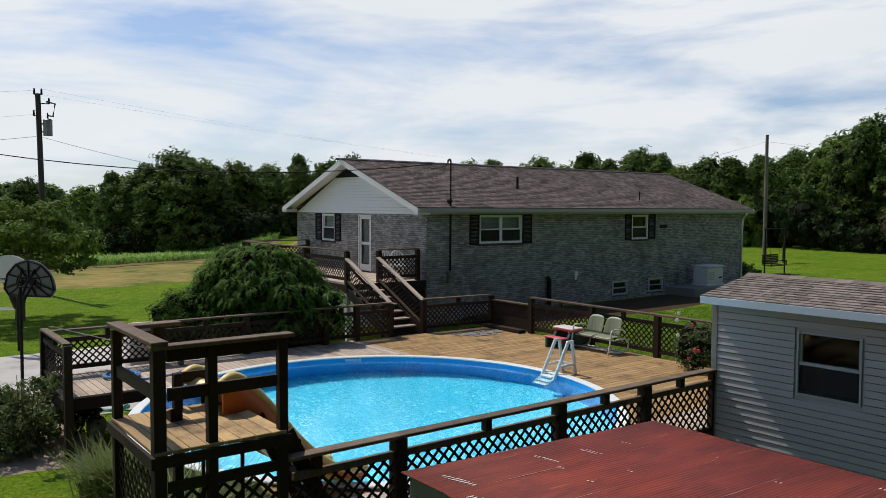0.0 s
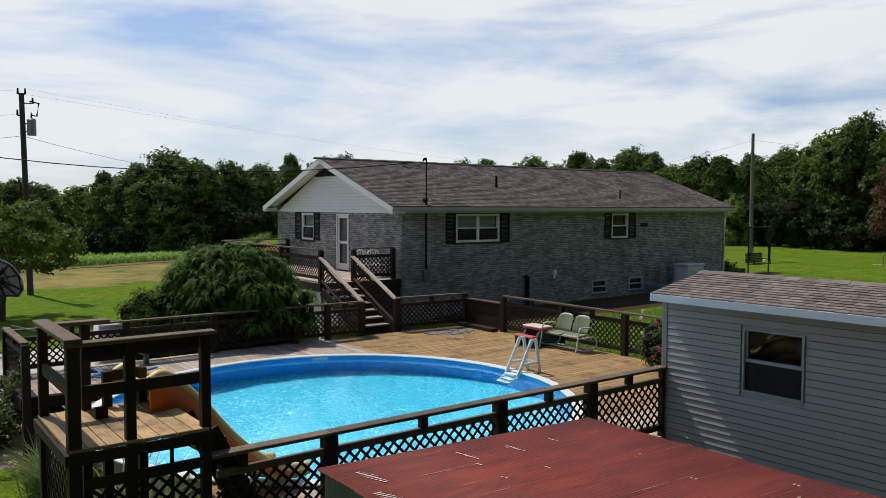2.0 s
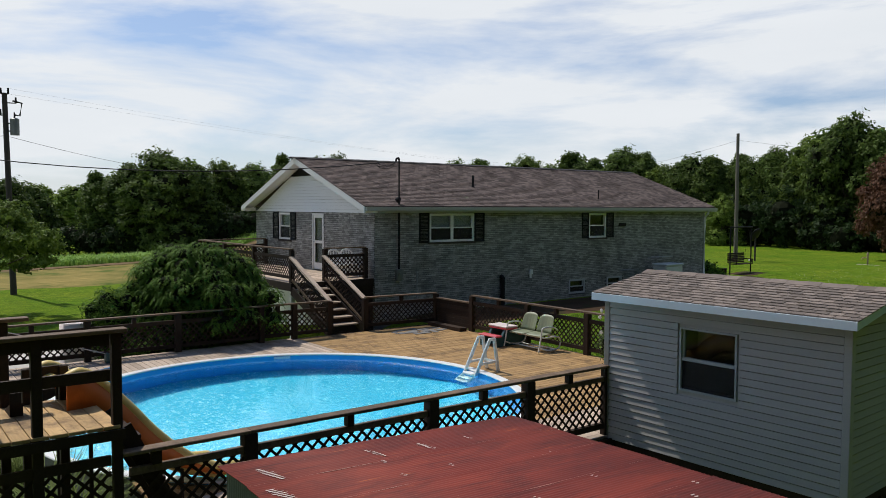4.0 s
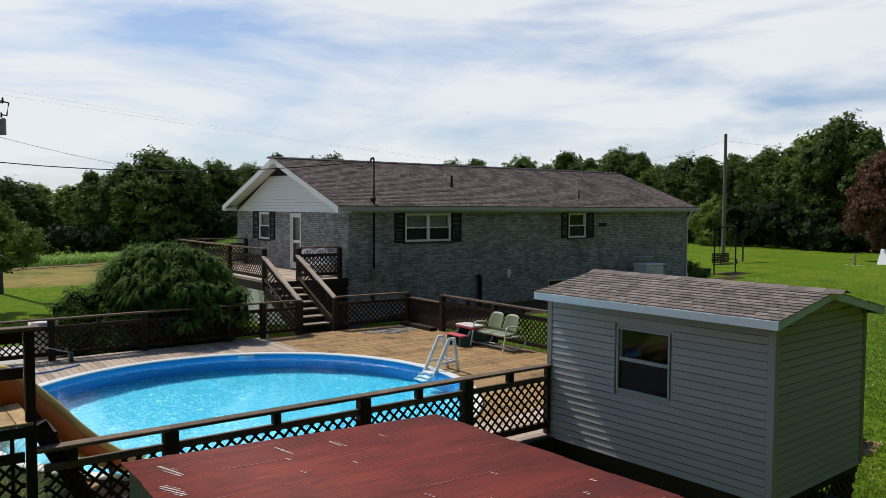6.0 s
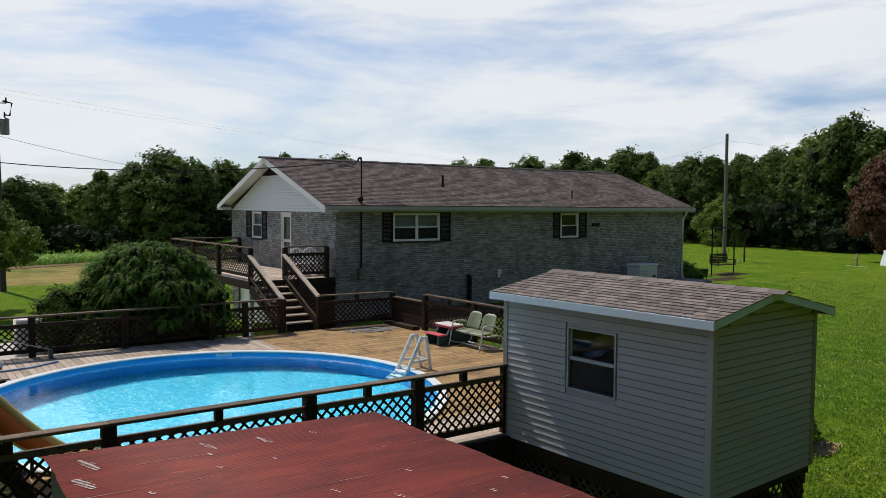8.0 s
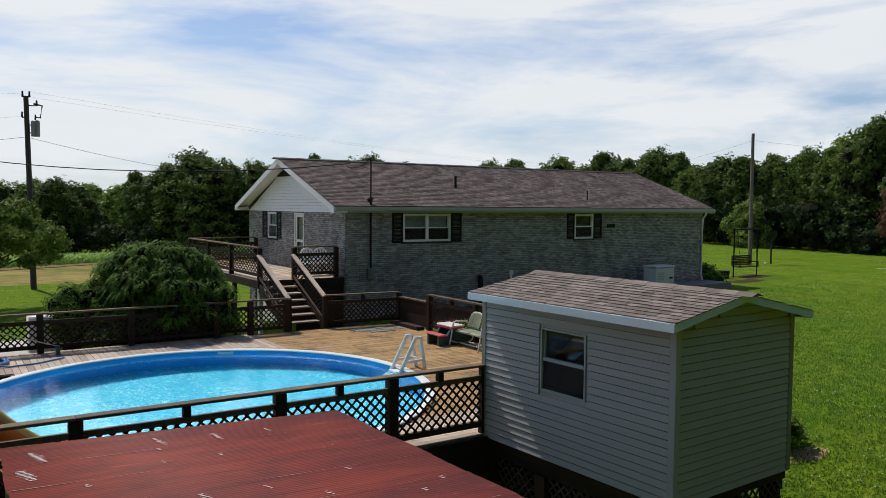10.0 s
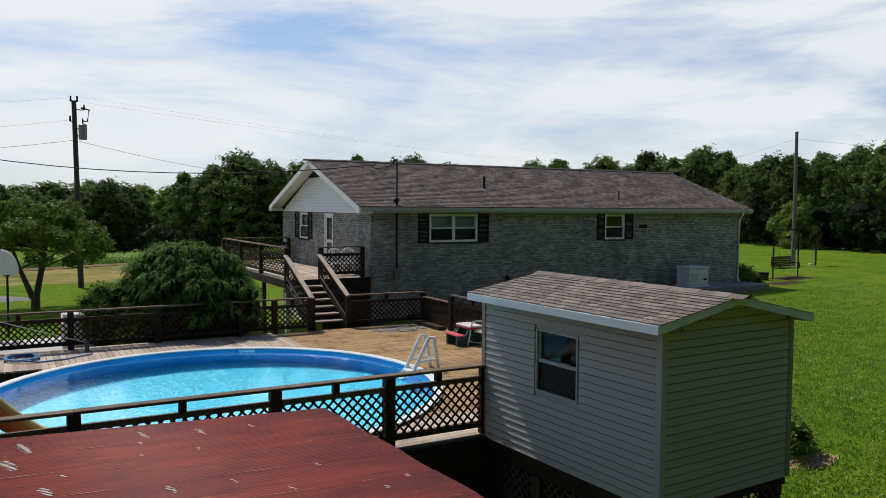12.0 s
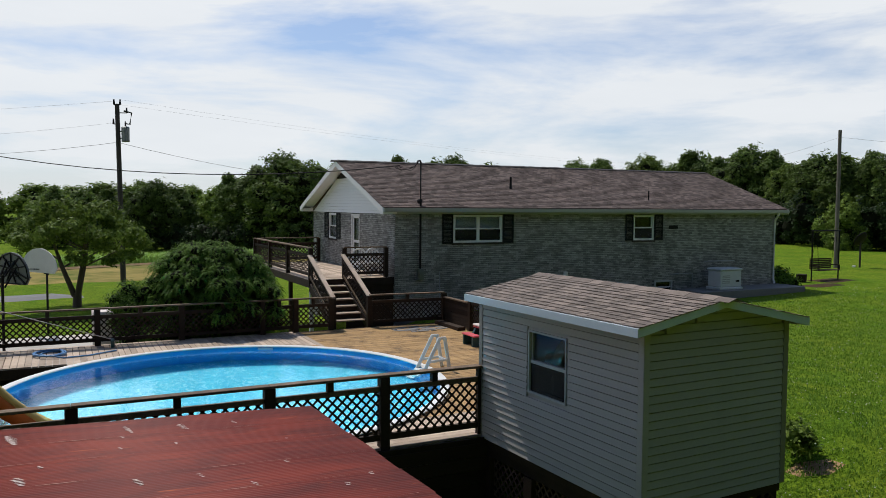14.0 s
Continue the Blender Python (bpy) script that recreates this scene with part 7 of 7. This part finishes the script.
    for m in (oak_a, oak_b, oak_c):
        m.matrix_basis = Matrix.Translation((-92 - 6 * n % 7, 60 + 8 * (n % 3), -1.5))
        n += 1
    oak_e.matrix_basis = Matrix.Translation((-150, 12, -2.3))
    oak_d.matrix_basis = Matrix.Translation((-96, 66, -1.5))
    oak_b.matrix_basis = Matrix.Translation((-88, 47, -1.6))
    oak_c.matrix_basis = Matrix.Translation((-8, 66, 0.0))
    spire.matrix_basis = Matrix.Translation((-62, 80, -0.5))
    plum = tree_master("plum_tree", 31, 6.4, 3.1, 0.16, 40000, 0.085, M_LEAFPLUM, "purple-leaved plum tree on the lawn", 24, group="garden trees")
    plum.matrix_basis = Matrix.Translation((-13.0, 46.4, 0.1)) @ Matrix.Diagonal((1.05, 1.05, 1.22, 1))
    small = tree_master("ornamental_tree", 33, 5.2, 2.9, 0.42, 24000, 0.08, M_LEAFLIGHT, "spreading many-stemmed ornamental tree on the lawn", 20, stems=3, group="garden trees")
    small.matrix_basis = Matrix.Translation((-28.5, -1.85, ground_z(-28.5, -1.85)))
    sap = tree_master("sapling", 35, 4.3, 2.7, 0.10, 20000, 0.10, M_LEAFLIGHT, "light green young tree in front of the wood", 16, group="garden trees")
    sap.matrix_basis = Matrix.Translation((-31.5, 55.0, 0.1))


build_trees()


def build_understory():
    """Low growth along the foot of the wood, its shade put into a dark leaf colour."""
    rng = random.Random(17)
    lobes = []
    line = [(-100, -6), (-88, 10), (-79, 18), (-73, 28), (-72, 36), (-74, 50), (-70, 62), (-54, 61), (-42, 58.5), (-30, 56.5), (-20, 55.0), (-8, 57), (6, 60)]
    for (x0, y0), (x1, y1) in zip(line, line[1:]):
        d = math.hypot(x1 - x0, y1 - y0)
        k = 0.0
        while k < d:
            t = k / d
            x, y = x0 + (x1 - x0) * t + rng.uniform(-0.8, 0.8), y0 + (y1 - y0) * t + rng.uniform(-0.8, 0.8)
            r = rng.uniform(1.4, 2.2)
            lobes.append((x, y, ground_z(x, y) + r * rng.uniform(0.5, 1.3), r, r, r * 1.1))
            k += 1.7
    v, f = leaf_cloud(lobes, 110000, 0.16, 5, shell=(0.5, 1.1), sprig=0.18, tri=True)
    tagged(new("undergrowth", cloud_mesh("undergrowth", v, f, M_LEAFSHADE, lobes, 3, 0.5)), "leafy undergrowth along the wood edge with shade painted into its leaves", "undergrowth", kind="stuff")


build_understory()


def shrub(name, x, y, z, lobes, count, size, material, label, category="shrub", seed=1, droop=0.0, core=True, shell=(0.6, 1.08), aspect=0.5, fill=0.74, stem=0.6):
    sh = thing(name, label, category, (x, y, z))
    bm = B()
    for k in range(5):
        a = k * 1.3
        rod(bm, (x + 0.05 * math.cos(a), y + 0.05 * math.sin(a), z - 0.05), (x + 0.5 * stem * math.cos(a), y + 0.5 * stem * math.sin(a), z + stem), 0.05 * stem, 0.02 * stem, 6)
    part("stems", bm, M_BARK, sh, kind="stuff")
    v, f = leaf_cloud(lobes, count, size, seed, droop, shell, aspect=aspect, sprig=size * 1.3, per=22)
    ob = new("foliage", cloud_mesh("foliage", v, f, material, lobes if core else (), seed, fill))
    ob.parent, ob.matrix_parent_inverse = sh, sh.matrix_basis.inverted()
    return sh


def fronds(lobes, count, length, seed, pairs=7, wide=0.30, z_low=-1.1):
    """Weeping sprays: each an arched stem that springs outward and hangs, with narrow leaflets on both sides."""
    r = np.random.RandomState(seed)
    lob = np.array(lobes, float)
    area = lob[:, 3] * lob[:, 5]
    pick = r.choice(len(lob), count, p=area / area.sum())
    d = r.normal(size=(count, 3))
    d[:, 2] = np.abs(d[:, 2]) * 1.1 - 0.35
    d /= np.linalg.norm(d, axis=1)[:, None]
    c = lob[pick, :3] + d * lob[pick, 3:] * r.uniform(0.72, 1.02, size=(count, 1))
    out = d * np.array([1, 1, 0]) + r.normal(scale=0.30, size=(count, 3)) * np.array([1, 1, 0])
    out /= np.linalg.norm(out, axis=1)[:, None] + 1e-6
    ln = length * r.uniform(0.55, 1.25, size=(count, 1))
    rise = r.uniform(0.1, 0.55, size=(count, 1))
    side = np.cross(out, np.array([0, 0, 1.0]))
    vs = []
    for k in range(pairs):
        q = (k + 0.6) / pairs
        p = c + out * ln * q * 0.85 + np.array([0, 0, 1.0]) * ln * (rise * q - (0.65 + rise) * q * q)
        way = out * 0.85 + np.array([0, 0, 1.0]) * (rise - 2 * (0.65 + rise) * q)
        way /= np.linalg.norm(way, axis=1)[:, None]
        for sgn in (-1, 1):
            tip = p + way * ln * 0.20 + side * sgn * ln * wide * (1.1 - 0.75 * q) * r.uniform(0.6, 1.2, size=(count, 1)) - np.array([0, 0, 1.0]) * ln * r.uniform(0.0, 0.16, size=(count, 1))
            vs.append(np.stack([p, p + way * ln * 0.13, tip], 1))
    v = np.concatenate(vs, 1).reshape(-1, 3)
    v[:, 2] = np.maximum(v[:, 2], z_low)
    return v, np.arange(len(v)).reshape(-1, 3)


def build_shrubs():
    rng = random.Random(9)
    # the large weeping bush behind the west fence: a dome of separate drooping clumps
    lobes = [(-12.35, 1.45, 0.35, 1.15, 1.55, 1.75), (-12.3, 0.3, 0.0, 0.8, 0.8, 1.4), (-12.2, 2.35, 0.4, 0.8, 0.7, 1.45)]
    for k in range(150):
        q = 1 - (k + 0.5) / 150 * 1.25
        a = 2.39996 * k + rng.uniform(-0.25, 0.25)
        d = Vector((math.cos(a), math.sin(a), q))
        rr = max(0.0, 1 - abs(q) ** 3.0) ** 0.5 * (1 + 0.20 * noise.noise(d * 1.7 + Vector((3, 1, 0))) + rng.uniform(-0.08, 0.06))
        x, y = -12.35 + 1.38 * rr * d.x, 1.36 + 1.62 * rr * d.y
        s = rng.uniform(0.17, 0.40)
        if x + s > -10.72:
            x = -10.75 - s
        lobes.append((x, y, 0.36 + 1.98 * q * (1 + 0.12 * noise.noise(d * 2.3)) + rng.uniform(-0.1, 0.14), s, s, s * rng.uniform(0.55, 0.9)))
    # boughs that hang over the fence
    for k in range(16):
        s = rng.uniform(0.14, 0.26)
        lobes.append((-10.55 + rng.uniform(-0.35, 0.12), rng.uniform(1.2, 2.8), rng.uniform(0.35, 1.45), s, s * 1.2, s * 1.1))
    bush = shrub("large_bush", -12.2, 1.3, -1.2, lobes, 26000, 0.05, M_BUSH, "large rounded weeping green bush overhanging the fence", "bush", 3, droop=0.5, aspect=0.22, shell=(0.70, 1.0), fill=0.72)
    v, f = fronds(lobes, 16000, 0.23, 41)
    ob = new("sprays", cloud_mesh("sprays", v, f, M_BUSH))
    ob.parent, ob.matrix_parent_inverse = bush, bush.matrix_basis.inverted()
    tagged(ob, "feathery drooping light green sprays", kind="stuff")
    lob = [(-12.3 + rng.uniform(-0.3, 0.3), -0.75 + rng.uniform(-0.42, 0.35), -0.9 + rng.uniform(0, 2.05), 0.26, 0.26, 0.3) for _ in range(30)] + [(-12.3, -0.75, 0.0, 0.42, 0.42, 1.15)]
    shrub("evergreen_shrub", -12.2, -0.75, -1.2, lob, 16000, 0.05, M_BUSH, "dark upright evergreen shrub beside the large bush", "shrub", 4, aspect=0.3, shell=(0.8, 1.08))
    # climbing rose beside the shed
    lob = [(-2.9, 7.45, 0.55, 0.45, 0.35, 0.55), (-2.35, 7.5, 0.6, 0.45, 0.35, 0.65), (-3.3, 7.35, 0.45, 0.3, 0.3, 0.4), (-1.8, 7.5, 0.7, 0.5, 0.4, 0.7), (-2.3, 7.45, 1.0, 0.3, 0.25, 0.25), (-3.35, 7.4, 0.75, 0.2, 0.2, 0.25), (-3.0, 7.25, 0.3, 0.3, 0.25, 0.25), (-2.2, 7.15, 0.35, 0.45, 0.3, 0.35)]
    rose = shrub("rose_bush", -2.6, 7.45, 0.0, lob, 11000, 0.040, M_ROSELEAF, "climbing rose bush with red blooms at the fence", "rose bush", 6, shell=(0.3, 1.15))
    for k in range(11):
        bm = B()
        p = Vector((rng.uniform(-3.3, -1.8), rng.uniform(6.92, 7.15), rng.uniform(0.25, 1.3)))
        for j in range(5):
            a = j * 1.26
            q = p + Vector((0.025 * math.cos(a), -0.01, 0.025 * math.sin(a)))
            bmesh.ops.create_icosphere(bm, subdivisions=1, radius=0.024, matrix=Matrix.Translation(q))
        part("bloom", bm, M_ROSE if k % 2 else M_PALEBLOOM, rose, "red rose bloom" if k % 2 else "faded pale bloom")
    # shrubs in the bed by the deck end
    lob = [(-9.70 + rng.uniform(-1.0, 0.75), -4.65 + rng.uniform(-0.75, 0.6), -0.95 + rng.uniform(0, 0.70), rng.uniform(0.22, 0.42), rng.uniform(0.22, 0.42), rng.uniform(0.2, 0.34)) for _ in range(34)]
    lob += [(-9.3 + rng.uniform(-0.8, 0.8), -4.7 + rng.uniform(-0.65, 0.6), rng.uniform(-0.1, 0.45), 0.14, 0.14, 0.2) for _ in range(13)]
    gs = shrub("garden_shrub", -9.6, -4.75, -1.2, lob, 13000, 0.046, M_SHRUB, "loose open garden shrub in the earth bed", "shrub", 8, core=False, shell=(0.2, 1.25))
    bm = B()
    for x, y, z, a, b, c in lob[34:]:
        rod(bm, (-9.3 + (x + 9.3) * 0.4, -4.7 + (y + 4.7) * 0.4, -1.2), (x, y, z + 0.1), 0.014, 0.005, 5)
    part("branches", bm, M_BARK, gs)
    lob = [(-10.2 + rng.uniform(-0.4, 0.5), -3.6 + rng.uniform(-0.35, 0.35), -0.95 + rng.uniform(0, 0.45), 0.26, 0.26, 0.25) for _ in range(9)]
    shrub("garden_shrub", -10.2, -3.6, -1.2, lob, 2200, 0.05, M_LEAFSHADE, "low shrub by the deck with shade painted into its leaves", "shrub", 9, core=False, shell=(0.2, 1.2))
    shrub("corner_shrub", -13.3, 25.75, 0.05, [(-13.3, 25.75, 0.45, 0.5, 0.4, 0.5), (-13.0, 26.1, 0.3, 0.4, 0.35, 0.35)], 3500, 0.07, M_BUSH, "rounded dark shrub at the house corner", "shrub", 10)
    shrub("weed_clump", 2.3, 7.7, -0.25, [(2.3, 7.7, -0.02, 0.24, 0.24, 0.2), (2.15, 7.8, 0.08, 0.2, 0.2, 0.18), (2.45, 7.75, -0.06, 0.16, 0.16, 0.14)], 1100, 0.055, M_LEAFLIGHT, "leafy weed clump behind the shed", "weed", 11, core=False, shell=(0.1, 1.1), stem=0.14)
    sheet("dirt_patch", (2.25, 7.2, 3.0, 8.05), 0.035, M_STRAWPATCH, "straw-coloured bare patch in the lawn", "bare ground", 0.3)


build_shrubs()


def blades(name, spots, count, h, w, spread, seed, material, label, category, top=False):
    """Tufts of bent blades."""
    r = np.random.RandomState(seed)
    spots = np.array(spots)
    idx = np.repeat(np.arange(len(spots)), count)
    n = len(idx)
    a = r.uniform(0, 2 * np.pi, n)
    hh = h * r.uniform(0.5, 1.1, n)
    base = spots[idx] + np.c_[r.normal(scale=spread, size=(n, 2)), np.zeros(n)]
    out = np.c_[np.cos(a), np.sin(a), np.zeros(n)]
    side = np.c_[-np.sin(a), np.cos(a), np.zeros(n)] * w
    m = base + out * (hh * 0.18)[:, None] + np.c_[np.zeros((n, 2)), hh * 0.65]
    t = base + out * (hh * 0.55)[:, None] + np.c_[np.zeros((n, 2)), hh * r.uniform(0.7, 1.0, n)]
    v = np.stack([base - side, base + side, m + side * 0.9, m - side * 0.9, t], 1).reshape(-1, 3)
    k = np.arange(n)[:, None] * 5
    f = [tuple(q) for q in (k + np.array([[0, 1, 2, 3]])).tolist()] + [tuple(q) for q in (k + np.array([[3, 2, 4]])).tolist()]
    me = bpy.data.meshes.new(name)
    me.from_pydata(v.tolist(), [], f)
    me.materials.append(material)
    return tagged(new(name, me), label, category, kind="stuff")


def build_grass():
    r = np.random.RandomState(2)
    # corn rows at the far side of the hay field
    spots = []
    for row in range(11):
        for k in range(118):
            s = k / 150
            x, y = -50 - 26 * s - row * 0.9, -10 + 50 * s + row * 0.45
            spots.append((x, y, ground_z(x, y)))
    blades("corn_rows", spots, 8, 0.85, 0.055, 0.10, 3, M_CORN, "young green corn in rows before the wood", "corn")
    tuft = thing("ornamental_grass", "tall tufted ornamental grass beside the tower", "grass tuft", (-4.9, -4.1, -1.2))
    sp = [(-4.9 + 0.45 * math.cos(k * 2.4) * (k / 14) ** 0.5, -4.1 + 0.28 * math.sin(k * 2.4) * (k / 14) ** 0.5, -1.2) for k in range(14)]
    ob = blades("blades", sp, 130, 1.3, 0.011, 0.14, 4, M_GRASSBLADE, "", "")
    ob.parent, ob.matrix_parent_inverse = tuft, tuft.matrix_basis.inverted()
    tuft = thing("ornamental_grass", "tall tufted ornamental grass between tower and pool", "grass tuft", (-2.3, -4.0, -1.2))
    sp = [(-2.2 + 0.22 * math.cos(k * 2.4), -3.95 + 0.2 * math.sin(k * 2.4), -1.2) for k in range(7)]
    ob = blades("blades", sp, 70, 1.8, 0.009, 0.14, 5, M_GRASSBLADE, "", "")
    ob.parent, ob.matrix_parent_inverse = tuft, tuft.matrix_basis.inverted()
    # bare ploughed strip in front of the corn
    v, f = [], []
    for k in range(61):
        s = 0.78 * k / 60
        x, y = -50 - 26 * s, -10 + 50 * s
        for d in (0.3, 4.2 + 2.2 * noise.noise((k * 0.4, 0, 3))):
            v.append((x + d, y - d * 0.4, ground_z(x + d, y - d * 0.4) + 0.09))
    f = [(2 * k, 2 * k + 1, 2 * k + 3, 2 * k + 2) for k in range(60)]
    me = bpy.data.meshes.new("bare_strip")
    me.from_pydata(v, [], f)
    me.materials.append(M_PLOUGHED)
    tagged(new("bare_strip", me), "bare brown earth strip along the corn", "bare ground", kind="structure")
    # lawn tufts where the camera comes near, thinning out with distance
    xy = np.c_[r.uniform(-10.9, 6.5, 45000), 6.2 + 26 * r.uniform(0, 1, 45000) ** 1.8]
    keep = ~((xy[:, 0] < -0.2) & (xy[:, 1] < 8.1)) & ~((xy[:, 0] < -9.8) & (xy[:, 1] < 19.6)) & ((xy[:, 1] - 6.2) / 26 < 1 - 0.5 * r.uniform(0, 1, 45000))
    spots = [(x, y, ground_z(x, y)) for x, y in xy[keep]]
    blades("lawn_grass", spots, 4, 0.060, 0.007, 0.07, 6, M_LAWNBLADE, "short mown grass blades of the lawn", "grass")
    # white clover heads scattered through the lawn
    xy = np.c_[r.uniform(-12, 7, 4200), 6.5 + 34 * r.uniform(0, 1, 4200) ** 1.4]
    keep = ~((xy[:, 0] < -0.2) & (xy[:, 1] < 8.2)) & ~((xy[:, 0] < -9.6) & (xy[:, 1] < 20))
    v, f = [], []
    for x, y in xy[keep]:
        z, s, n = ground_z(x, y) + 0.05, r.uniform(0.008, 0.016), len(v)
        v += [(x - s, y, z), (x, y - s, z), (x + s, y, z), (x, y + s, z), (x, y, z + s), (x, y, z - s)]
        f += [(n, n + 1, n + 4), (n + 1, n + 2, n + 4), (n + 2, n + 3, n + 4), (n + 3, n, n + 4), (n + 1, n, n + 5), (n + 2, n + 1, n + 5), (n + 3, n + 2, n + 5), (n, n + 3, n + 5)]
    me = bpy.data.meshes.new("clover_flowers")
    me.from_pydata(v, [], f)
    me.materials.append(M_CLOVER)
    tagged(new("clover_flowers", me), "small white clover heads in the lawn", "flowers", kind="stuff")


M_LAWNBLADE = leafy("lawn_blades", (0.060, 0.14, 0.012), (0.24, 0.37, 0.055), through_light=0.35)
build_grass()


# ---- deck boards ----
def build_deck():
    deck = thing("pool_deck", "sunlit honey-coloured timber deck round the pool", "deck", (-5, 4, 0), kind="structure")
    rng = random.Random(12)

    def free(x, y):
        return math.hypot(x - POOL_X, y - POOL_Y) > POOL_R + 0.06

    def board(axis, c, a, b, material):
        bm = B()
        z1 = rng.uniform(-0.003, 0.0)
        if axis == "y":
            box(bm, c - 0.0645, a, z1 - 0.036, c + 0.0645, b, z1)
        else:
            box(bm, a, c - 0.0645, z1 - 0.036, b, c + 0.0645, z1)
        part("deck_board", bm, material, deck)

    def fill(axis, c, lo, hi, material):
        t, start = lo, None
        while t <= hi + 1e-6:
            p = [(c + d, t) if axis == "y" else (t, c + d) for d in (-0.067, 0.0, 0.067)]
            ok = all(free(*q) for q in p)
            if ok and start is None:
                start = t
            if (not ok or t + 0.02 > hi) and start is not None:
                if t - start > 0.08:
                    cut = start + rng.uniform(1.6, 3.6)
                    s = start
                    while cut < t - 0.6:
                        board(axis, c, s, cut - 0.003, material)
                        s, cut = cut, cut + rng.uniform(2.0, 3.6)
                    board(axis, c, s, t, material)
                start = None
            t += 0.02
    # boards along y in the sunny north part
    x = -10.5
    while x < 0.12:
        lo = 3.42 if x < -8.4 else (1.0 if x < -2.6 else (-3.1 if x < -1.3 else -3.75))
        fill("y", x, lo, 8.0 if x < -0.1 else 3.36, M_DECK if x < -1.2 else M_DECKGREY)
        x += 0.140
    # boards along x on the west walkway
    y = -4.05
    while y < 3.38:
        fill("x", y, -10.75, -8.45 if y < -2.4 else -6.2, M_DECKGREY)
        y += 0.140
    bm = B()
    for a, b in (((-8.43, -4.12), (-8.43, -2.5)), ((-10.78, -4.12), (-10.78, 8.0)), ((-10.78, 8.03), (-0.05, 8.03)), ((-10.78, -4.14), (-8.43, -4.14)), ((0.13, -3.7), (0.13, 3.36))):
        beam(bm, (*a, -0.14), (*b, -0.14), 0.035, 0.22)
    part("rim_joist", bm, M_DARKWOOD, deck)
    for x, y in ((-10.6, -4.0), (-8.6, -4.0), (-8.6, -2.6), (-10.6, 0), (-10.6, 3), (-10.6, 7.8), (-6, 7.9), (-1, 7.9)):
        bm = B()
        box(bm, x - 0.06, y - 0.06, -1.3, x + 0.06, y + 0.06, -0.04)
        part("deck_post", bm, M_DARKWOOD, deck)
    # dark boards that close the underside of the deck beside the shed
    bm = B()
    for k in range(5):
        box(bm, 0.15, -3.7, -1.15 + k * 0.21, 0.17, 3.36, -1.15 + k * 0.21 + 0.2)
    part("skirt_board", bm, M_DARKWOOD, deck)


build_deck()


def build_stones():
    rng = random.Random(44)
    for k in range(5):
        x, y = -8.4 + 0.42 * k, -3.85 + rng.uniform(-0.1, 0.12)
        st = thing("flagstone", "flat pale stone lying in the earth bed", "stone", (x, y, -1.17), "stones in the bed")
        bm = B()
        r = rng.uniform(0.14, 0.26)
        lo = [bm.verts.new((x + r * (0.8 + 0.35 * rng.random()) * math.cos(a * 0.9), y + r * (0.6 + 0.35 * rng.random()) * math.sin(a * 0.9), -1.2)) for a in range(7)]
        hi = [bm.verts.new((v.co.x, v.co.y, -1.2 + 0.065 + rng.uniform(-0.008, 0.008))) for v in lo]
        bm.faces.new(hi)
        bm.faces.new(lo[::-1])
        for i in range(7):
            j = (i + 1) % 7
            bm.faces.new((lo[i], lo[j], hi[j], hi[i]))
        part("stone", bm, M_CONCRETE, st)


build_stones()
